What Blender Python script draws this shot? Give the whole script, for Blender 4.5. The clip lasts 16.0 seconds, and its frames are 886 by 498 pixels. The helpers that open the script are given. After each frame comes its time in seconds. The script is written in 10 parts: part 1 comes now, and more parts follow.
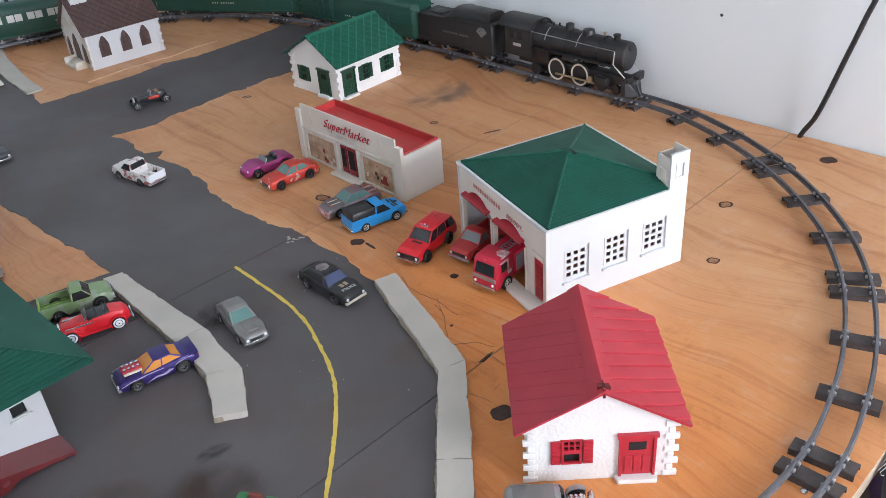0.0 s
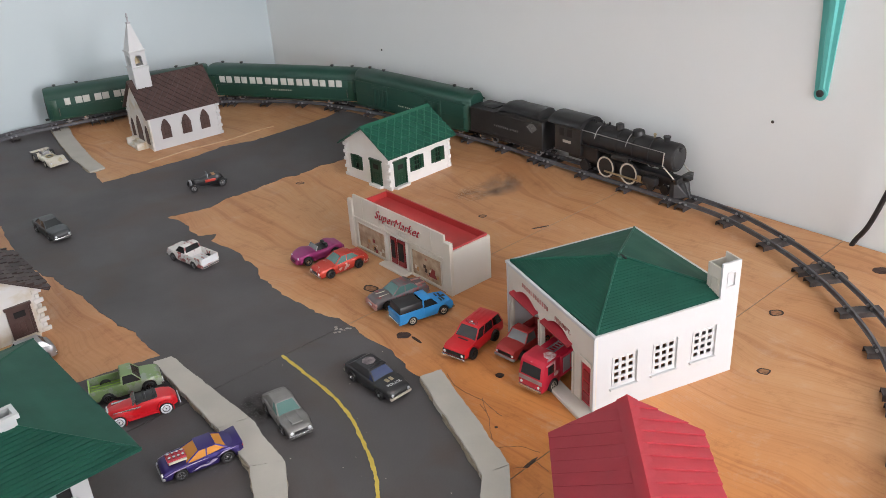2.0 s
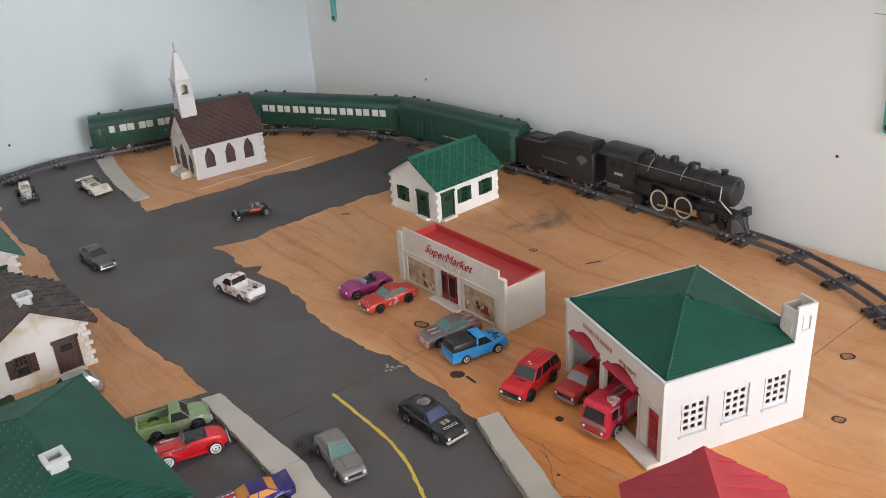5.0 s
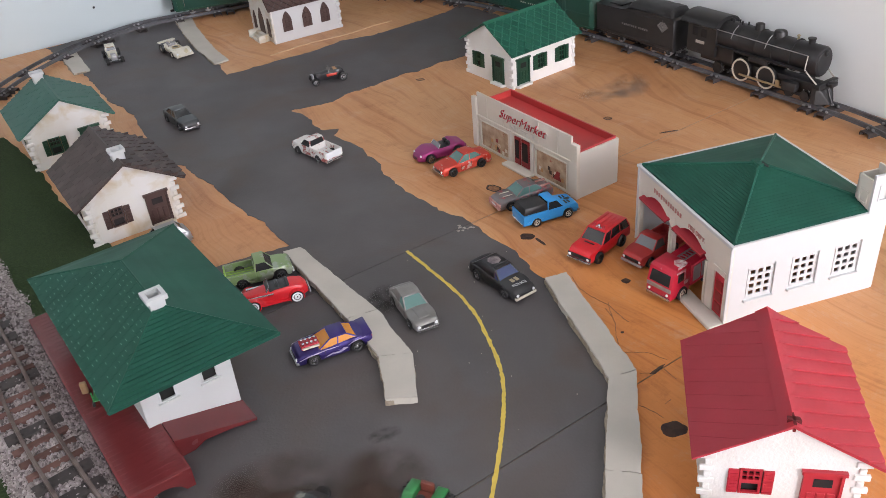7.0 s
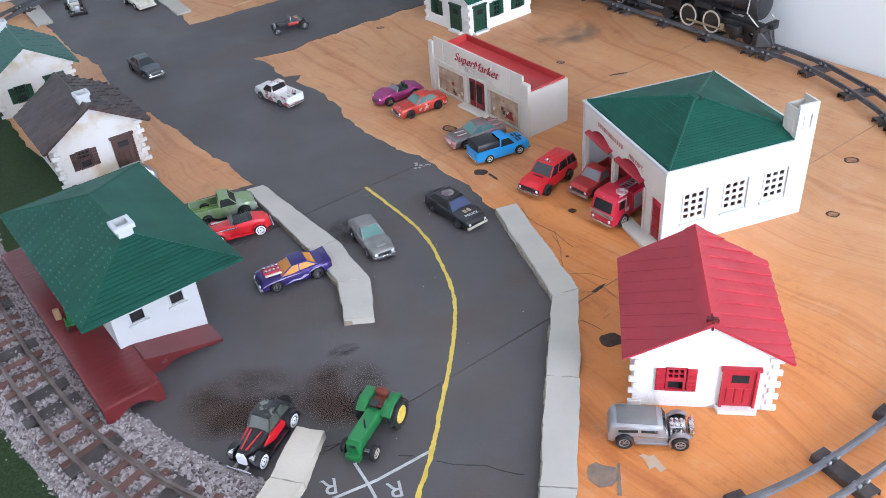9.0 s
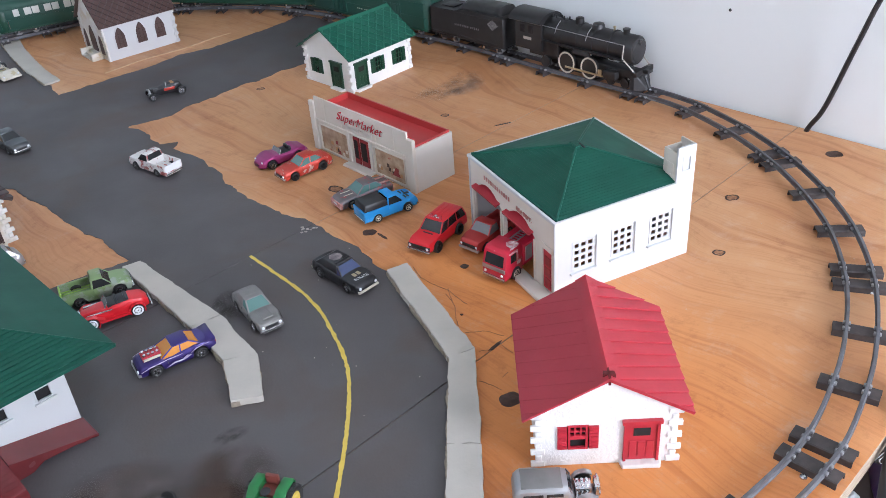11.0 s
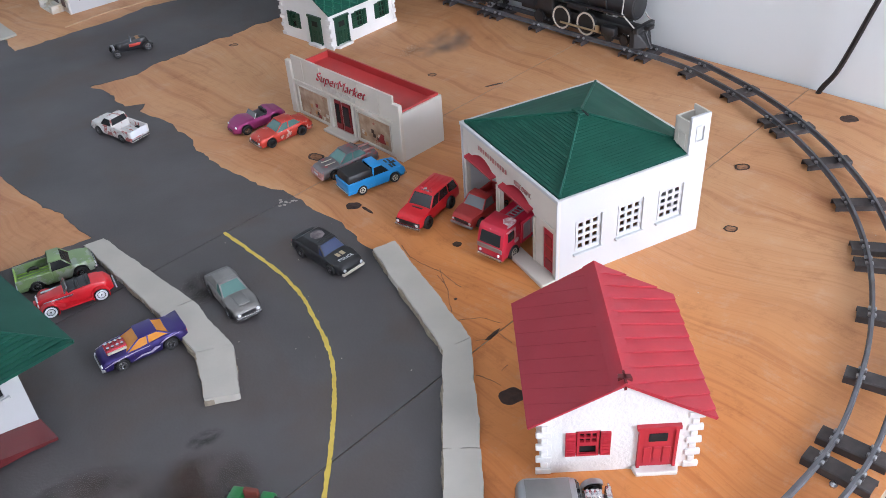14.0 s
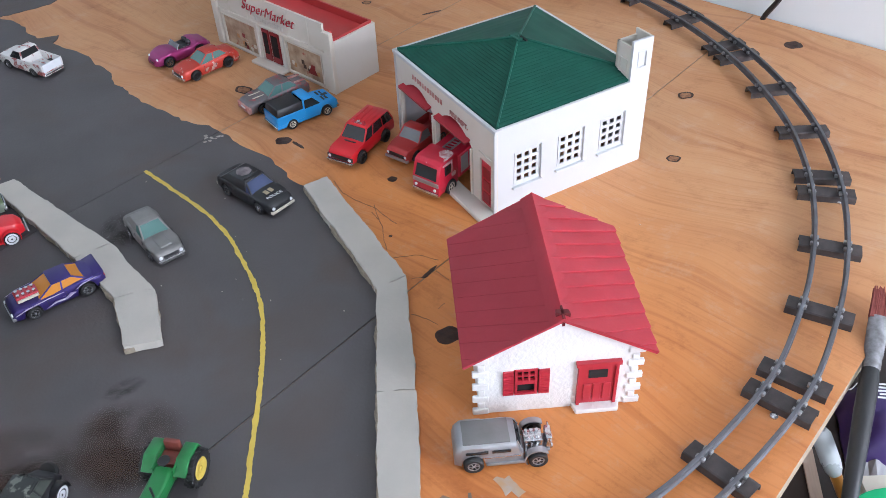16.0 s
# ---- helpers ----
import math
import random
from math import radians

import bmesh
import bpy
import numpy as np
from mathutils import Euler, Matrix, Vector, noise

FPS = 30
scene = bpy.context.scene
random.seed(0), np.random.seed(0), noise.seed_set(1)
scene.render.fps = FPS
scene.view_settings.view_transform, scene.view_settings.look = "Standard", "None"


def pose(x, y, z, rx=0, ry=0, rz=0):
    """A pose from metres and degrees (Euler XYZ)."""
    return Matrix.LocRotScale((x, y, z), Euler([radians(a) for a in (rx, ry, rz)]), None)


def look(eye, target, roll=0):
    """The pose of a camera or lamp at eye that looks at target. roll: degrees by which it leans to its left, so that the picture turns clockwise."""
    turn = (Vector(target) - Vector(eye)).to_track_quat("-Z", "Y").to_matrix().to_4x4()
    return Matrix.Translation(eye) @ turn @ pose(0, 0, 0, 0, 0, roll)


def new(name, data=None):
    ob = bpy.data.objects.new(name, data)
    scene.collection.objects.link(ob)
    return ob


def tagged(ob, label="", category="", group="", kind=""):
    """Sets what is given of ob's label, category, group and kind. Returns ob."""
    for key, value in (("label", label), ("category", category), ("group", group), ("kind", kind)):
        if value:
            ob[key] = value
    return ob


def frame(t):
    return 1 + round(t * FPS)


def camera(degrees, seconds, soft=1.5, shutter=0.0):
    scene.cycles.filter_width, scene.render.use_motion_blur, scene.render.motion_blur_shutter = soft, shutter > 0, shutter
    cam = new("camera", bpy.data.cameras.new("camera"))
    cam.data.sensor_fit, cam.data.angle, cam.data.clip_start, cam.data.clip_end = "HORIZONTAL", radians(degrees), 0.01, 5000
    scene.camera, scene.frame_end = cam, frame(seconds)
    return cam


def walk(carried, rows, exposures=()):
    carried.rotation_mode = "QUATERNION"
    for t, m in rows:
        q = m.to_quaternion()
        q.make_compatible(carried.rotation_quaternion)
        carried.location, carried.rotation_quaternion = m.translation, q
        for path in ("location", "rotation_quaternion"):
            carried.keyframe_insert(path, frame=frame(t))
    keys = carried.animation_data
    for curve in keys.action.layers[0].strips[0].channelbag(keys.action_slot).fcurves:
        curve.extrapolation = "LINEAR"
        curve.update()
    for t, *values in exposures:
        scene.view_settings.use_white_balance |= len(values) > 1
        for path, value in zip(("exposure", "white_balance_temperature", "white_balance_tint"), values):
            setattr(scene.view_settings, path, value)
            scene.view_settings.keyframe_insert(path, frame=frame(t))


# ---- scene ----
cam = camera(54.33, 16.0, 0.45)
PATH = [
    (0, (0.0102, 0.0142, 0.4896), (-0.0089, 0.8607, -0.0425), -4.65),
    (0.5, (0.0127, 0.0205, 0.4967), (0.0045, 0.8947, 0.0112), -3.60),
    (1, (0.0017, 0.0169, 0.5201), (-0.0096, 0.9216, 0.0941), -2.78),
    (1.5, (0.0040, 0.0176, 0.5165), (-0.0339, 0.9173, 0.0816), -3.05),
    (2, (0.0011, 0.0198, 0.5115), (-0.0575, 0.9097, 0.0590), -3.59),
    (2.5, (-0.0024, 0.0163, 0.5067), (-0.0715, 0.8984, 0.0409), -3.67),
    (3, (-0.0058, 0.0127, 0.5028), (-0.0813, 0.8898, 0.0284), -3.79),
    (3.2, (-0.0059, 0.0134, 0.5037), (-0.0742, 0.8928, 0.0325), -3.69),
    (5.3, (-0.0344, 0.0497, 0.5114), (-0.1353, 0.9527, 0.0938), -3.97),
    (5.5, (-0.0352, 0.0500, 0.5115), (-0.1469, 0.9530, 0.0965), -3.95),
    (6, (-0.0314, 0.0504, 0.5124), (-0.1447, 0.9534, 0.0981), -4.13),
    (6.5, (-0.0289, 0.0480, 0.5101), (-0.1568, 0.9289, 0.0543), -4.59),
    (7, (-0.0312, 0.0211, 0.5081), (-0.2010, 0.8438, -0.0344), -5.29),
    (7.5, (-0.0320, 0.0003, 0.4991), (-0.2194, 0.7848, -0.0921), -4.96),
    (8, (-0.0258, -0.0208, 0.5010), (-0.2112, 0.7633, -0.0913), -4.66),
    (8.5, (-0.0187, -0.0322, 0.5019), (-0.1940, 0.7611, -0.0812), -4.80),
    (9, (-0.0049, -0.0328, 0.5052), (-0.1440, 0.7706, -0.0739), -5.06),
    (9.5, (0.0074, -0.0291, 0.5036), (-0.0705, 0.7872, -0.0688), -4.87),
    (10, (0.0078, -0.0252, 0.5068), (-0.0316, 0.8079, -0.0449), -4.61),
    (10.2, (0.0042, -0.0229, 0.5041), (-0.0290, 0.8186, -0.0351), -4.44),
    (12.3, (0.0184, 0.0389, 0.4967), (-0.0120, 0.8661, -0.0644), -4.95),
    (12.5, (0.0179, 0.0425, 0.4940), (-0.0081, 0.8650, -0.0742), -4.64),
    (13, (0.0143, 0.0527, 0.4835), (0.0051, 0.8627, -0.1029), -4.14),
    (13.5, (0.0088, 0.0606, 0.4847), (0.0042, 0.8691, -0.1039), -4.01),
    (14, (-0.0024, 0.0701, 0.4849), (-0.0126, 0.8775, -0.1049), -4.19),
    (14.5, (-0.0021, 0.0743, 0.4836), (-0.0094, 0.8808, -0.1076), -4.40),
    (15, (-0.0001, 0.0822, 0.4804), (0.0105, 0.8779, -0.1252), -4.09),
    (15.5, (0.0066, 0.0909, 0.4633), (0.0388, 0.8653, -0.1686), -3.36),
    (16, (0.0108, 0.0925, 0.4612), (0.0524, 0.8540, -0.1856), -2.87),
]
EXPOSURES = [(0.0, -0.31, 5950, 15), (1.0, -0.42, 6300, 16), (3.0, -0.40, 6600, 16), (5.5, -0.42, 6700, 16), (6.5, -0.49, 6850, 19), (7.4, -0.10, 6000, 19), (8.5, 0.02, 5600, 17), (9.5, 0.0, 5600, 15), (12.3, -0.29, 5900, 17), (16.0, -0.31, 5700, 15)]
walk(cam, [(t, look(eye, target, roll)) for t, eye, target, roll in PATH], EXPOSURES)

# ---------------------------------------------------------------- light
CORNER = Vector((-0.4917, 1.9873))
LEFT_DIR = Vector((-0.7310, -0.6824))      # along the left wall, away from the corner
RIGHT_DIR = Vector((0.6940, -0.7200))      # along the right wall, away from the corner

world = bpy.data.worlds.new("world")
world.use_nodes = True
scene.world = world
_wn = world.node_tree.nodes
_sky = _wn.new("ShaderNodeTexSky")
_sky.sky_type = "NISHITA"
_sky.sun_disc = False
_sky.sun_elevation = radians(38)
_sky.sun_rotation = radians(120)
world.node_tree.links.new(_sky.outputs[0], _wn["Background"].inputs[0])
_wn["Background"].inputs[1].default_value = 0.12


def area_light(name, eye, target, sx, sy, power, colour):
    lamp = bpy.data.lights.new(name, "AREA")
    lamp.shape, lamp.size, lamp.size_y = "RECTANGLE", sx, sy
    lamp.energy, lamp.color = power, colour
    ob = new(name, lamp)
    ob.matrix_world = look(eye, target)
    return ob


# daylight of the sky, standing in the opening of the window
WINDOW_AT = Vector((2.330, -1.851, 0.92))
WINDOW_N = Vector((-0.7027, 0.7115, 0.0)).normalized()
area_light("window_daylight", WINDOW_AT + WINDOW_N * 0.02, WINDOW_AT + WINDOW_N + Vector((0, 0, 0.10)), 1.70, 1.36, 180.0, (0.985, 0.99, 1.0))

from mathutils.geometry import delaunay_2d_cdt

# ---------------------------------------------------------------- materials
def material(name, base, rough=0.5, metal=0.0, second=None, scale=40.0, amount=0.5, bump=0.0, bump_scale=200.0, coat=0.0,
             spots=None, spot_scale=25.0, spot_level=0.62, glass=0.0, vary=0.0, alpha=1.0, spec=0.5, stretch=None, dirt=None):
    """A painted, moulded or cast surface: mottling at two scales, optional wear spots, relief, and variation from piece to piece."""
    m = bpy.data.materials.new(name)
    m.use_nodes = True
    n, k = m.node_tree.nodes, m.node_tree.links
    b = n["Principled BSDF"]
    co = n.new("ShaderNodeTexCoord")
    src = co.outputs["Object"]
    if stretch:
        mp = n.new("ShaderNodeMapping")
        mp.inputs["Scale"].default_value = stretch
        k.new(src, mp.inputs[0])
        src = mp.outputs[0]
    no = n.new("ShaderNodeTexNoise")
    no.inputs["Scale"].default_value, no.inputs["Detail"].default_value = scale, 6.0
    k.new(src, no.inputs["Vector"])
    ramp = n.new("ShaderNodeMapRange")
    ramp.inputs[1].default_value, ramp.inputs[2].default_value = 0.35, 0.68
    k.new(no.outputs["Fac"], ramp.inputs[0])
    second = second or tuple(c * 0.8 for c in base)
    mix = n.new("ShaderNodeMix")
    mix.data_type = "RGBA"
    mix.inputs["A"].default_value, mix.inputs["B"].default_value = (*base, 1), (*second, 1)
    am = n.new("ShaderNodeMath")
    am.operation = "MULTIPLY"
    am.inputs[1].default_value = amount
    k.new(ramp.outputs[0], am.inputs[0])
    k.new(am.outputs[0], mix.inputs["Factor"])
    colour = mix.outputs["Result"]
    if spots:
        ns = n.new("ShaderNodeTexNoise")
        ns.inputs["Scale"].default_value, ns.inputs["Detail"].default_value, ns.inputs["Roughness"].default_value = spot_scale, 8.0, 0.7
        k.new(src, ns.inputs["Vector"])
        sr = n.new("ShaderNodeMapRange")
        sr.inputs[1].default_value, sr.inputs[2].default_value = spot_level, spot_level + 0.04
        k.new(ns.outputs["Fac"], sr.inputs[0])
        m2 = n.new("ShaderNodeMix")
        m2.data_type = "RGBA"
        m2.inputs["B"].default_value = (*spots, 1)
        k.new(sr.outputs[0], m2.inputs["Factor"])
        k.new(colour, m2.inputs["A"])
        colour = m2.outputs["Result"]
    if dirt:
        tint, size, lo, hi, most = dirt
        nd = n.new("ShaderNodeTexNoise")
        nd.inputs["Scale"].default_value, nd.inputs["Detail"].default_value, nd.inputs["Distortion"].default_value = size, 7.0, 0.6
        k.new(src, nd.inputs["Vector"])
        dr = n.new("ShaderNodeMapRange")
        dr.inputs[1].default_value, dr.inputs[2].default_value, dr.inputs[4].default_value = lo, hi, most
        k.new(nd.outputs["Fac"], dr.inputs[0])
        m3 = n.new("ShaderNodeMix")
        m3.data_type = "RGBA"
        m3.inputs["B"].default_value = (*tint, 1)
        k.new(dr.outputs[0], m3.inputs["Factor"])
        k.new(colour, m3.inputs["A"])
        colour = m3.outputs["Result"]
    if vary:
        oi = n.new("ShaderNodeObjectInfo")
        hs = n.new("ShaderNodeHueSaturation")
        vr = n.new("ShaderNodeMapRange")
        vr.inputs[3].default_value, vr.inputs[4].default_value = 1 - vary, 1 + vary
        k.new(oi.outputs["Random"], vr.inputs[0])
        k.new(vr.outputs[0], hs.inputs["Value"])
        k.new(colour, hs.inputs["Color"])
        colour = hs.outputs[0]
    k.new(colour, b.inputs["Base Color"])
    rr = n.new("ShaderNodeMapRange")
    rr.inputs[3].default_value, rr.inputs[4].default_value = max(0.03, rough - 0.08), min(1.0, rough + 0.1)
    k.new(no.outputs["Fac"], rr.inputs[0])
    k.new(rr.outputs[0], b.inputs["Roughness"])
    b.inputs["Metallic"].default_value = metal
    b.inputs["Coat Weight"].default_value = coat
    b.inputs["Coat Roughness"].default_value = 0.12
    b.inputs["Transmission Weight"].default_value = glass
    b.inputs["Specular IOR Level"].default_value = spec
    b.inputs["Alpha"].default_value = alpha
    if bump:
        nb = n.new("ShaderNodeTexNoise")
        nb.inputs["Scale"].default_value, nb.inputs["Detail"].default_value = bump_scale, 4.0
        k.new(src, nb.inputs["Vector"])
        bp = n.new("ShaderNodeBump")
        bp.inputs["Strength"].default_value, bp.inputs["Distance"].default_value = bump, 0.001
        k.new(nb.outputs["Fac"], bp.inputs["Height"])
        k.new(bp.outputs[0], b.inputs["Normal"])
    return m


def plywood_material(name, turn):
    """Fir plywood: long cathedral grain along the sheet, blotches, fine pores and small knots."""
    m = bpy.data.materials.new(name)
    m.use_nodes = True
    n, k = m.node_tree.nodes, m.node_tree.links
    b = n["Principled BSDF"]
    co = n.new("ShaderNodeTexCoord")
    mp = n.new("ShaderNodeMapping")
    mp.inputs["Rotation"].default_value = (0, 0, radians(turn))
    k.new(co.outputs["Object"], mp.inputs[0])
    warp = n.new("ShaderNodeTexNoise")
    warp.inputs["Scale"].default_value, warp.inputs["Detail"].default_value = 3.2, 2.0
    k.new(mp.outputs[0], warp.inputs["Vector"])
    wv = n.new("ShaderNodeVectorMath")
    wv.operation = "SCALE"
    wv.inputs["Scale"].default_value = 0.16
    k.new(warp.outputs["Color"], wv.inputs[0])
    ad = n.new("ShaderNodeVectorMath")
    k.new(mp.outputs[0], ad.inputs[0])
    k.new(wv.outputs[0], ad.inputs[1])
    st = n.new("ShaderNodeMapping")
    st.inputs["Scale"].default_value = (1.1, 8.0, 1.0)
    k.new(ad.outputs[0], st.inputs[0])
    g1 = n.new("ShaderNodeTexNoise")
    g1.inputs["Scale"].default_value, g1.inputs["Detail"].default_value, g1.inputs["Roughness"].default_value = 2.2, 5.0, 0.6
    k.new(st.outputs[0], g1.inputs["Vector"])
    st2 = n.new("ShaderNodeMapping")
    st2.inputs["Scale"].default_value = (14.0, 420.0, 1.0)
    k.new(ad.outputs[0], st2.inputs[0])
    g2 = n.new("ShaderNodeTexNoise")
    g2.inputs["Scale"].default_value, g2.inputs["Detail"].default_value = 1.0, 3.0
    k.new(st2.outputs[0], g2.inputs["Vector"])
    r1 = n.new("ShaderNodeValToRGB")
    e = r1.color_ramp.elements
    e[0].position, e[0].color = 0.28, (0.600, 0.350, 0.170, 1)
    e[1].position, e[1].color = 0.80, (0.420, 0.200, 0.082, 1)
    mid = e.new(0.55)
    mid.color = (0.545, 0.290, 0.130, 1)
    k.new(g1.outputs["Fac"], r1.inputs[0])
    big = n.new("ShaderNodeTexNoise")
    big.inputs["Scale"].default_value, big.inputs["Detail"].default_value = 3.0, 4.0
    k.new(co.outputs["Object"], big.inputs["Vector"])
    bm_ = n.new("ShaderNodeMix")
    bm_.data_type, bm_.blend_type = "RGBA", "MULTIPLY"
    br = n.new("ShaderNodeMapRange")
    br.inputs[1].default_value, br.inputs[2].default_value = 0.35, 0.7
    br.inputs[3].default_value, br.inputs[4].default_value = 0.0, 0.6
    k.new(big.outputs["Fac"], br.inputs[0])
    k.new(br.outputs[0], bm_.inputs["Factor"])
    k.new(r1.outputs[0], bm_.inputs["A"])
    bm_.inputs["B"].default_value = (0.90, 0.70, 0.50, 1)
    fine = n.new("ShaderNodeMix")
    fine.data_type, fine.blend_type = "RGBA", "MULTIPLY"
    fr = n.new("ShaderNodeMapRange")
    fr.inputs[1].default_value, fr.inputs[2].default_value = 0.5, 0.75
    fr.inputs[4].default_value = 0.38
    k.new(g2.outputs["Fac"], fr.inputs[0])
    k.new(fr.outputs[0], fine.inputs["Factor"])
    k.new(bm_.outputs["Result"], fine.inputs["A"])
    fine.inputs["B"].default_value = (0.72, 0.55, 0.42, 1)
    k.new(fine.outputs["Result"], b.inputs["Base Color"])
    b.inputs["Roughness"].default_value = 0.48
    ln = n.new("ShaderNodeTexNoise")
    ln.inputs["Scale"].default_value, ln.inputs["Detail"].default_value = 1.0, 3.0
    st3 = n.new("ShaderNodeMapping")
    st3.inputs["Scale"].default_value = (2.4, 84.0, 1.0)
    k.new(ad.outputs[0], st3.inputs[0])
    k.new(st3.outputs[0], ln.inputs["Vector"])
    lr = n.new("ShaderNodeMapRange")
    lr.inputs[1].default_value, lr.inputs[2].default_value = 0.56, 0.66
    lr.inputs[4].default_value = 0.42
    k.new(ln.outputs["Fac"], lr.inputs[0])
    lines = n.new("ShaderNodeMix")
    lines.data_type, lines.blend_type = "RGBA", "MULTIPLY"
    lines.inputs["B"].default_value = (0.66, 0.47, 0.34, 1)
    k.new(lr.outputs[0], lines.inputs["Factor"])
    k.new(fine.outputs["Result"], lines.inputs["A"])
    # window sheen and bounce put into the colour: amber mid sheet, paler outwards
    wob = n.new("ShaderNodeMath")
    wob.operation = "MULTIPLY_ADD"
    wob.inputs[1].default_value = 0.5
    k.new(big.outputs["Fac"], wob.inputs[0])
    sep = n.new("ShaderNodeSeparateXYZ")
    k.new(co.outputs["Object"], sep.inputs[0])
    far = n.new("ShaderNodeMath")
    far.operation = "MULTIPLY_ADD"
    far.inputs[1].default_value = 0.55
    off = n.new("ShaderNodeMath")
    off.operation = "SUBTRACT"
    off.inputs[1].default_value = 0.02
    k.new(sep.outputs[0], off.inputs[0])
    away = n.new("ShaderNodeMath")
    away.operation = "ABSOLUTE"
    k.new(off.outputs[0], away.inputs[0])
    k.new(sep.outputs[1], far.inputs[0])
    k.new(away.outputs[0], far.inputs[2])
    k.new(far.outputs[0], wob.inputs[2])
    worn = n.new("ShaderNodeMapRange")
    worn.interpolation_type = "SMOOTHSTEP"
    worn.inputs[1].default_value, worn.inputs[2].default_value = 0.62, 0.92
    worn.inputs[3].default_value, worn.inputs[4].default_value = 0.0, 1.0
    k.new(wob.outputs[0], worn.inputs[0])
    amber = n.new("ShaderNodeMix")
    amber.data_type, amber.blend_type = "RGBA", "MULTIPLY"
    amber.inputs["Factor"].default_value = 1.0
    tone = n.new("ShaderNodeMix")
    tone.data_type = "RGBA"
    tone.inputs["A"].default_value, tone.inputs["B"].default_value = (1.20, 0.88, 0.55, 1), (1.02, 1.00, 1.02, 1)
    k.new(worn.outputs[0], tone.inputs["Factor"])
    k.new(lines.outputs["Result"], amber.inputs["A"])
    k.new(tone.outputs["Result"], amber.inputs["B"])
    # scuffs and pale dust
    du = n.new("ShaderNodeTexNoise")
    du.inputs["Scale"].default_value, du.inputs["Detail"].default_value, du.inputs["Roughness"].default_value = 26.0, 9.0, 0.78
    k.new(ad.outputs[0], du.inputs["Vector"])
    dm = n.new("ShaderNodeMapRange")
    dm.inputs[1].default_value, dm.inputs[2].default_value, dm.inputs[4].default_value = 0.53, 0.70, 0.40
    k.new(du.outputs["Fac"], dm.inputs[0])
    dust = n.new("ShaderNodeMix")
    dust.data_type = "RGBA"
    dust.inputs["B"].default_value = (0.60, 0.43, 0.31, 1)
    k.new(dm.outputs[0], dust.inputs["Factor"])
    k.new(amber.outputs["Result"], dust.inputs["A"])
    # dark grease and brown stains
    gm = n.new("ShaderNodeMapRange")
    gm.inputs[1].default_value, gm.inputs[2].default_value, gm.inputs[3].default_value, gm.inputs[4].default_value = 0.30, 0.46, 0.60, 0.0
    k.new(du.outputs["Fac"], gm.inputs[0])
    grease = n.new("ShaderNodeMix")
    grease.data_type, grease.blend_type = "RGBA", "MULTIPLY"
    grease.inputs["B"].default_value = (0.60, 0.46, 0.36, 1)
    k.new(gm.outputs[0], grease.inputs["Factor"])
    k.new(dust.outputs["Result"], grease.inputs["A"])
    k.new(grease.outputs["Result"], b.inputs["Base Color"])
    bp = n.new("ShaderNodeBump")
    bp.inputs["Strength"].default_value, bp.inputs["Distance"].default_value = 0.25, 0.0006
    k.new(g2.outputs["Fac"], bp.inputs["Height"])
    k.new(bp.outputs[0], b.inputs["Normal"])
    return m


def smudge_material(name, tint, most, patch):
    """A soot stain or painted shade that thins out to its rim, in patches."""
    m = material(name, tint, 0.85, spec=0.2)
    n, k = m.node_tree.nodes, m.node_tree.links
    co = n.new("ShaderNodeTexCoord")
    fade = n.new("ShaderNodeTexGradient")
    fade.gradient_type = "SPHERICAL"
    k.new(co.outputs["Object"], fade.inputs[0])
    no = n.new("ShaderNodeTexNoise")
    no.inputs["Scale"].default_value, no.inputs["Detail"].default_value, no.inputs["Roughness"].default_value = patch, 3.0, 0.5
    k.new(co.outputs["Object"], no.inputs["Vector"])
    nr = n.new("ShaderNodeMapRange")
    nr.inputs[1].default_value, nr.inputs[2].default_value, nr.inputs[4].default_value = 0.36, 0.66, most
    k.new(no.outputs["Fac"], nr.inputs[0])
    sm = n.new("ShaderNodeMapRange")
    sm.interpolation_type = "SMOOTHSTEP"
    sm.inputs[2].default_value = 0.6
    k.new(fade.outputs["Fac"], sm.inputs[0])
    mu = n.new("ShaderNodeMath")
    mu.operation = "MULTIPLY"
    k.new(nr.outputs[0], mu.inputs[0])
    k.new(sm.outputs[0], mu.inputs[1])
    k.new(mu.outputs[0], n["Principled BSDF"].inputs["Alpha"])
    return m


PLY = plywood_material("plywood", 46)
PALE_WOOD = material("bare_pale_wood", (0.66, 0.44, 0.26), 0.6, second=(0.55, 0.34, 0.18), scale=90, amount=0.8)
PLY_EDGE = material("plywood_edge", (0.44, 0.345, 0.25), 0.8, second=(0.25, 0.17, 0.11), scale=60, stretch=(1, 1, 14))
KNOT = material("knot_wood", (0.062, 0.027, 0.016), 0.55, second=(0.024, 0.012, 0.009), scale=170, amount=0.9, bump=0.6, bump_scale=300)
KNOT_HEART = material("knot_heart_wood", (0.40, 0.20, 0.09), 0.55, second=(0.16, 0.065, 0.03), scale=230, amount=0.9)
KNOT_PALE = material("knot_pale_wood", (0.50, 0.27, 0.12), 0.5, second=(0.36, 0.17, 0.07), scale=150)
ASPHALT = material("road_paint", (0.097, 0.089, 0.091), 0.60, second=(0.075, 0.068, 0.069), scale=9, amount=0.95, dirt=((0.088, 0.066, 0.056), 11.0, 0.48, 0.70, 0.80), bump=0.25, bump_scale=420, spots=(0.150, 0.138, 0.143), spot_scale=70, spot_level=0.69)
YELLOW = material("yellow_paint", (0.68, 0.51, 0.085), 0.5, second=(0.55, 0.38, 0.05), scale=120, bump=0.5, bump_scale=260)
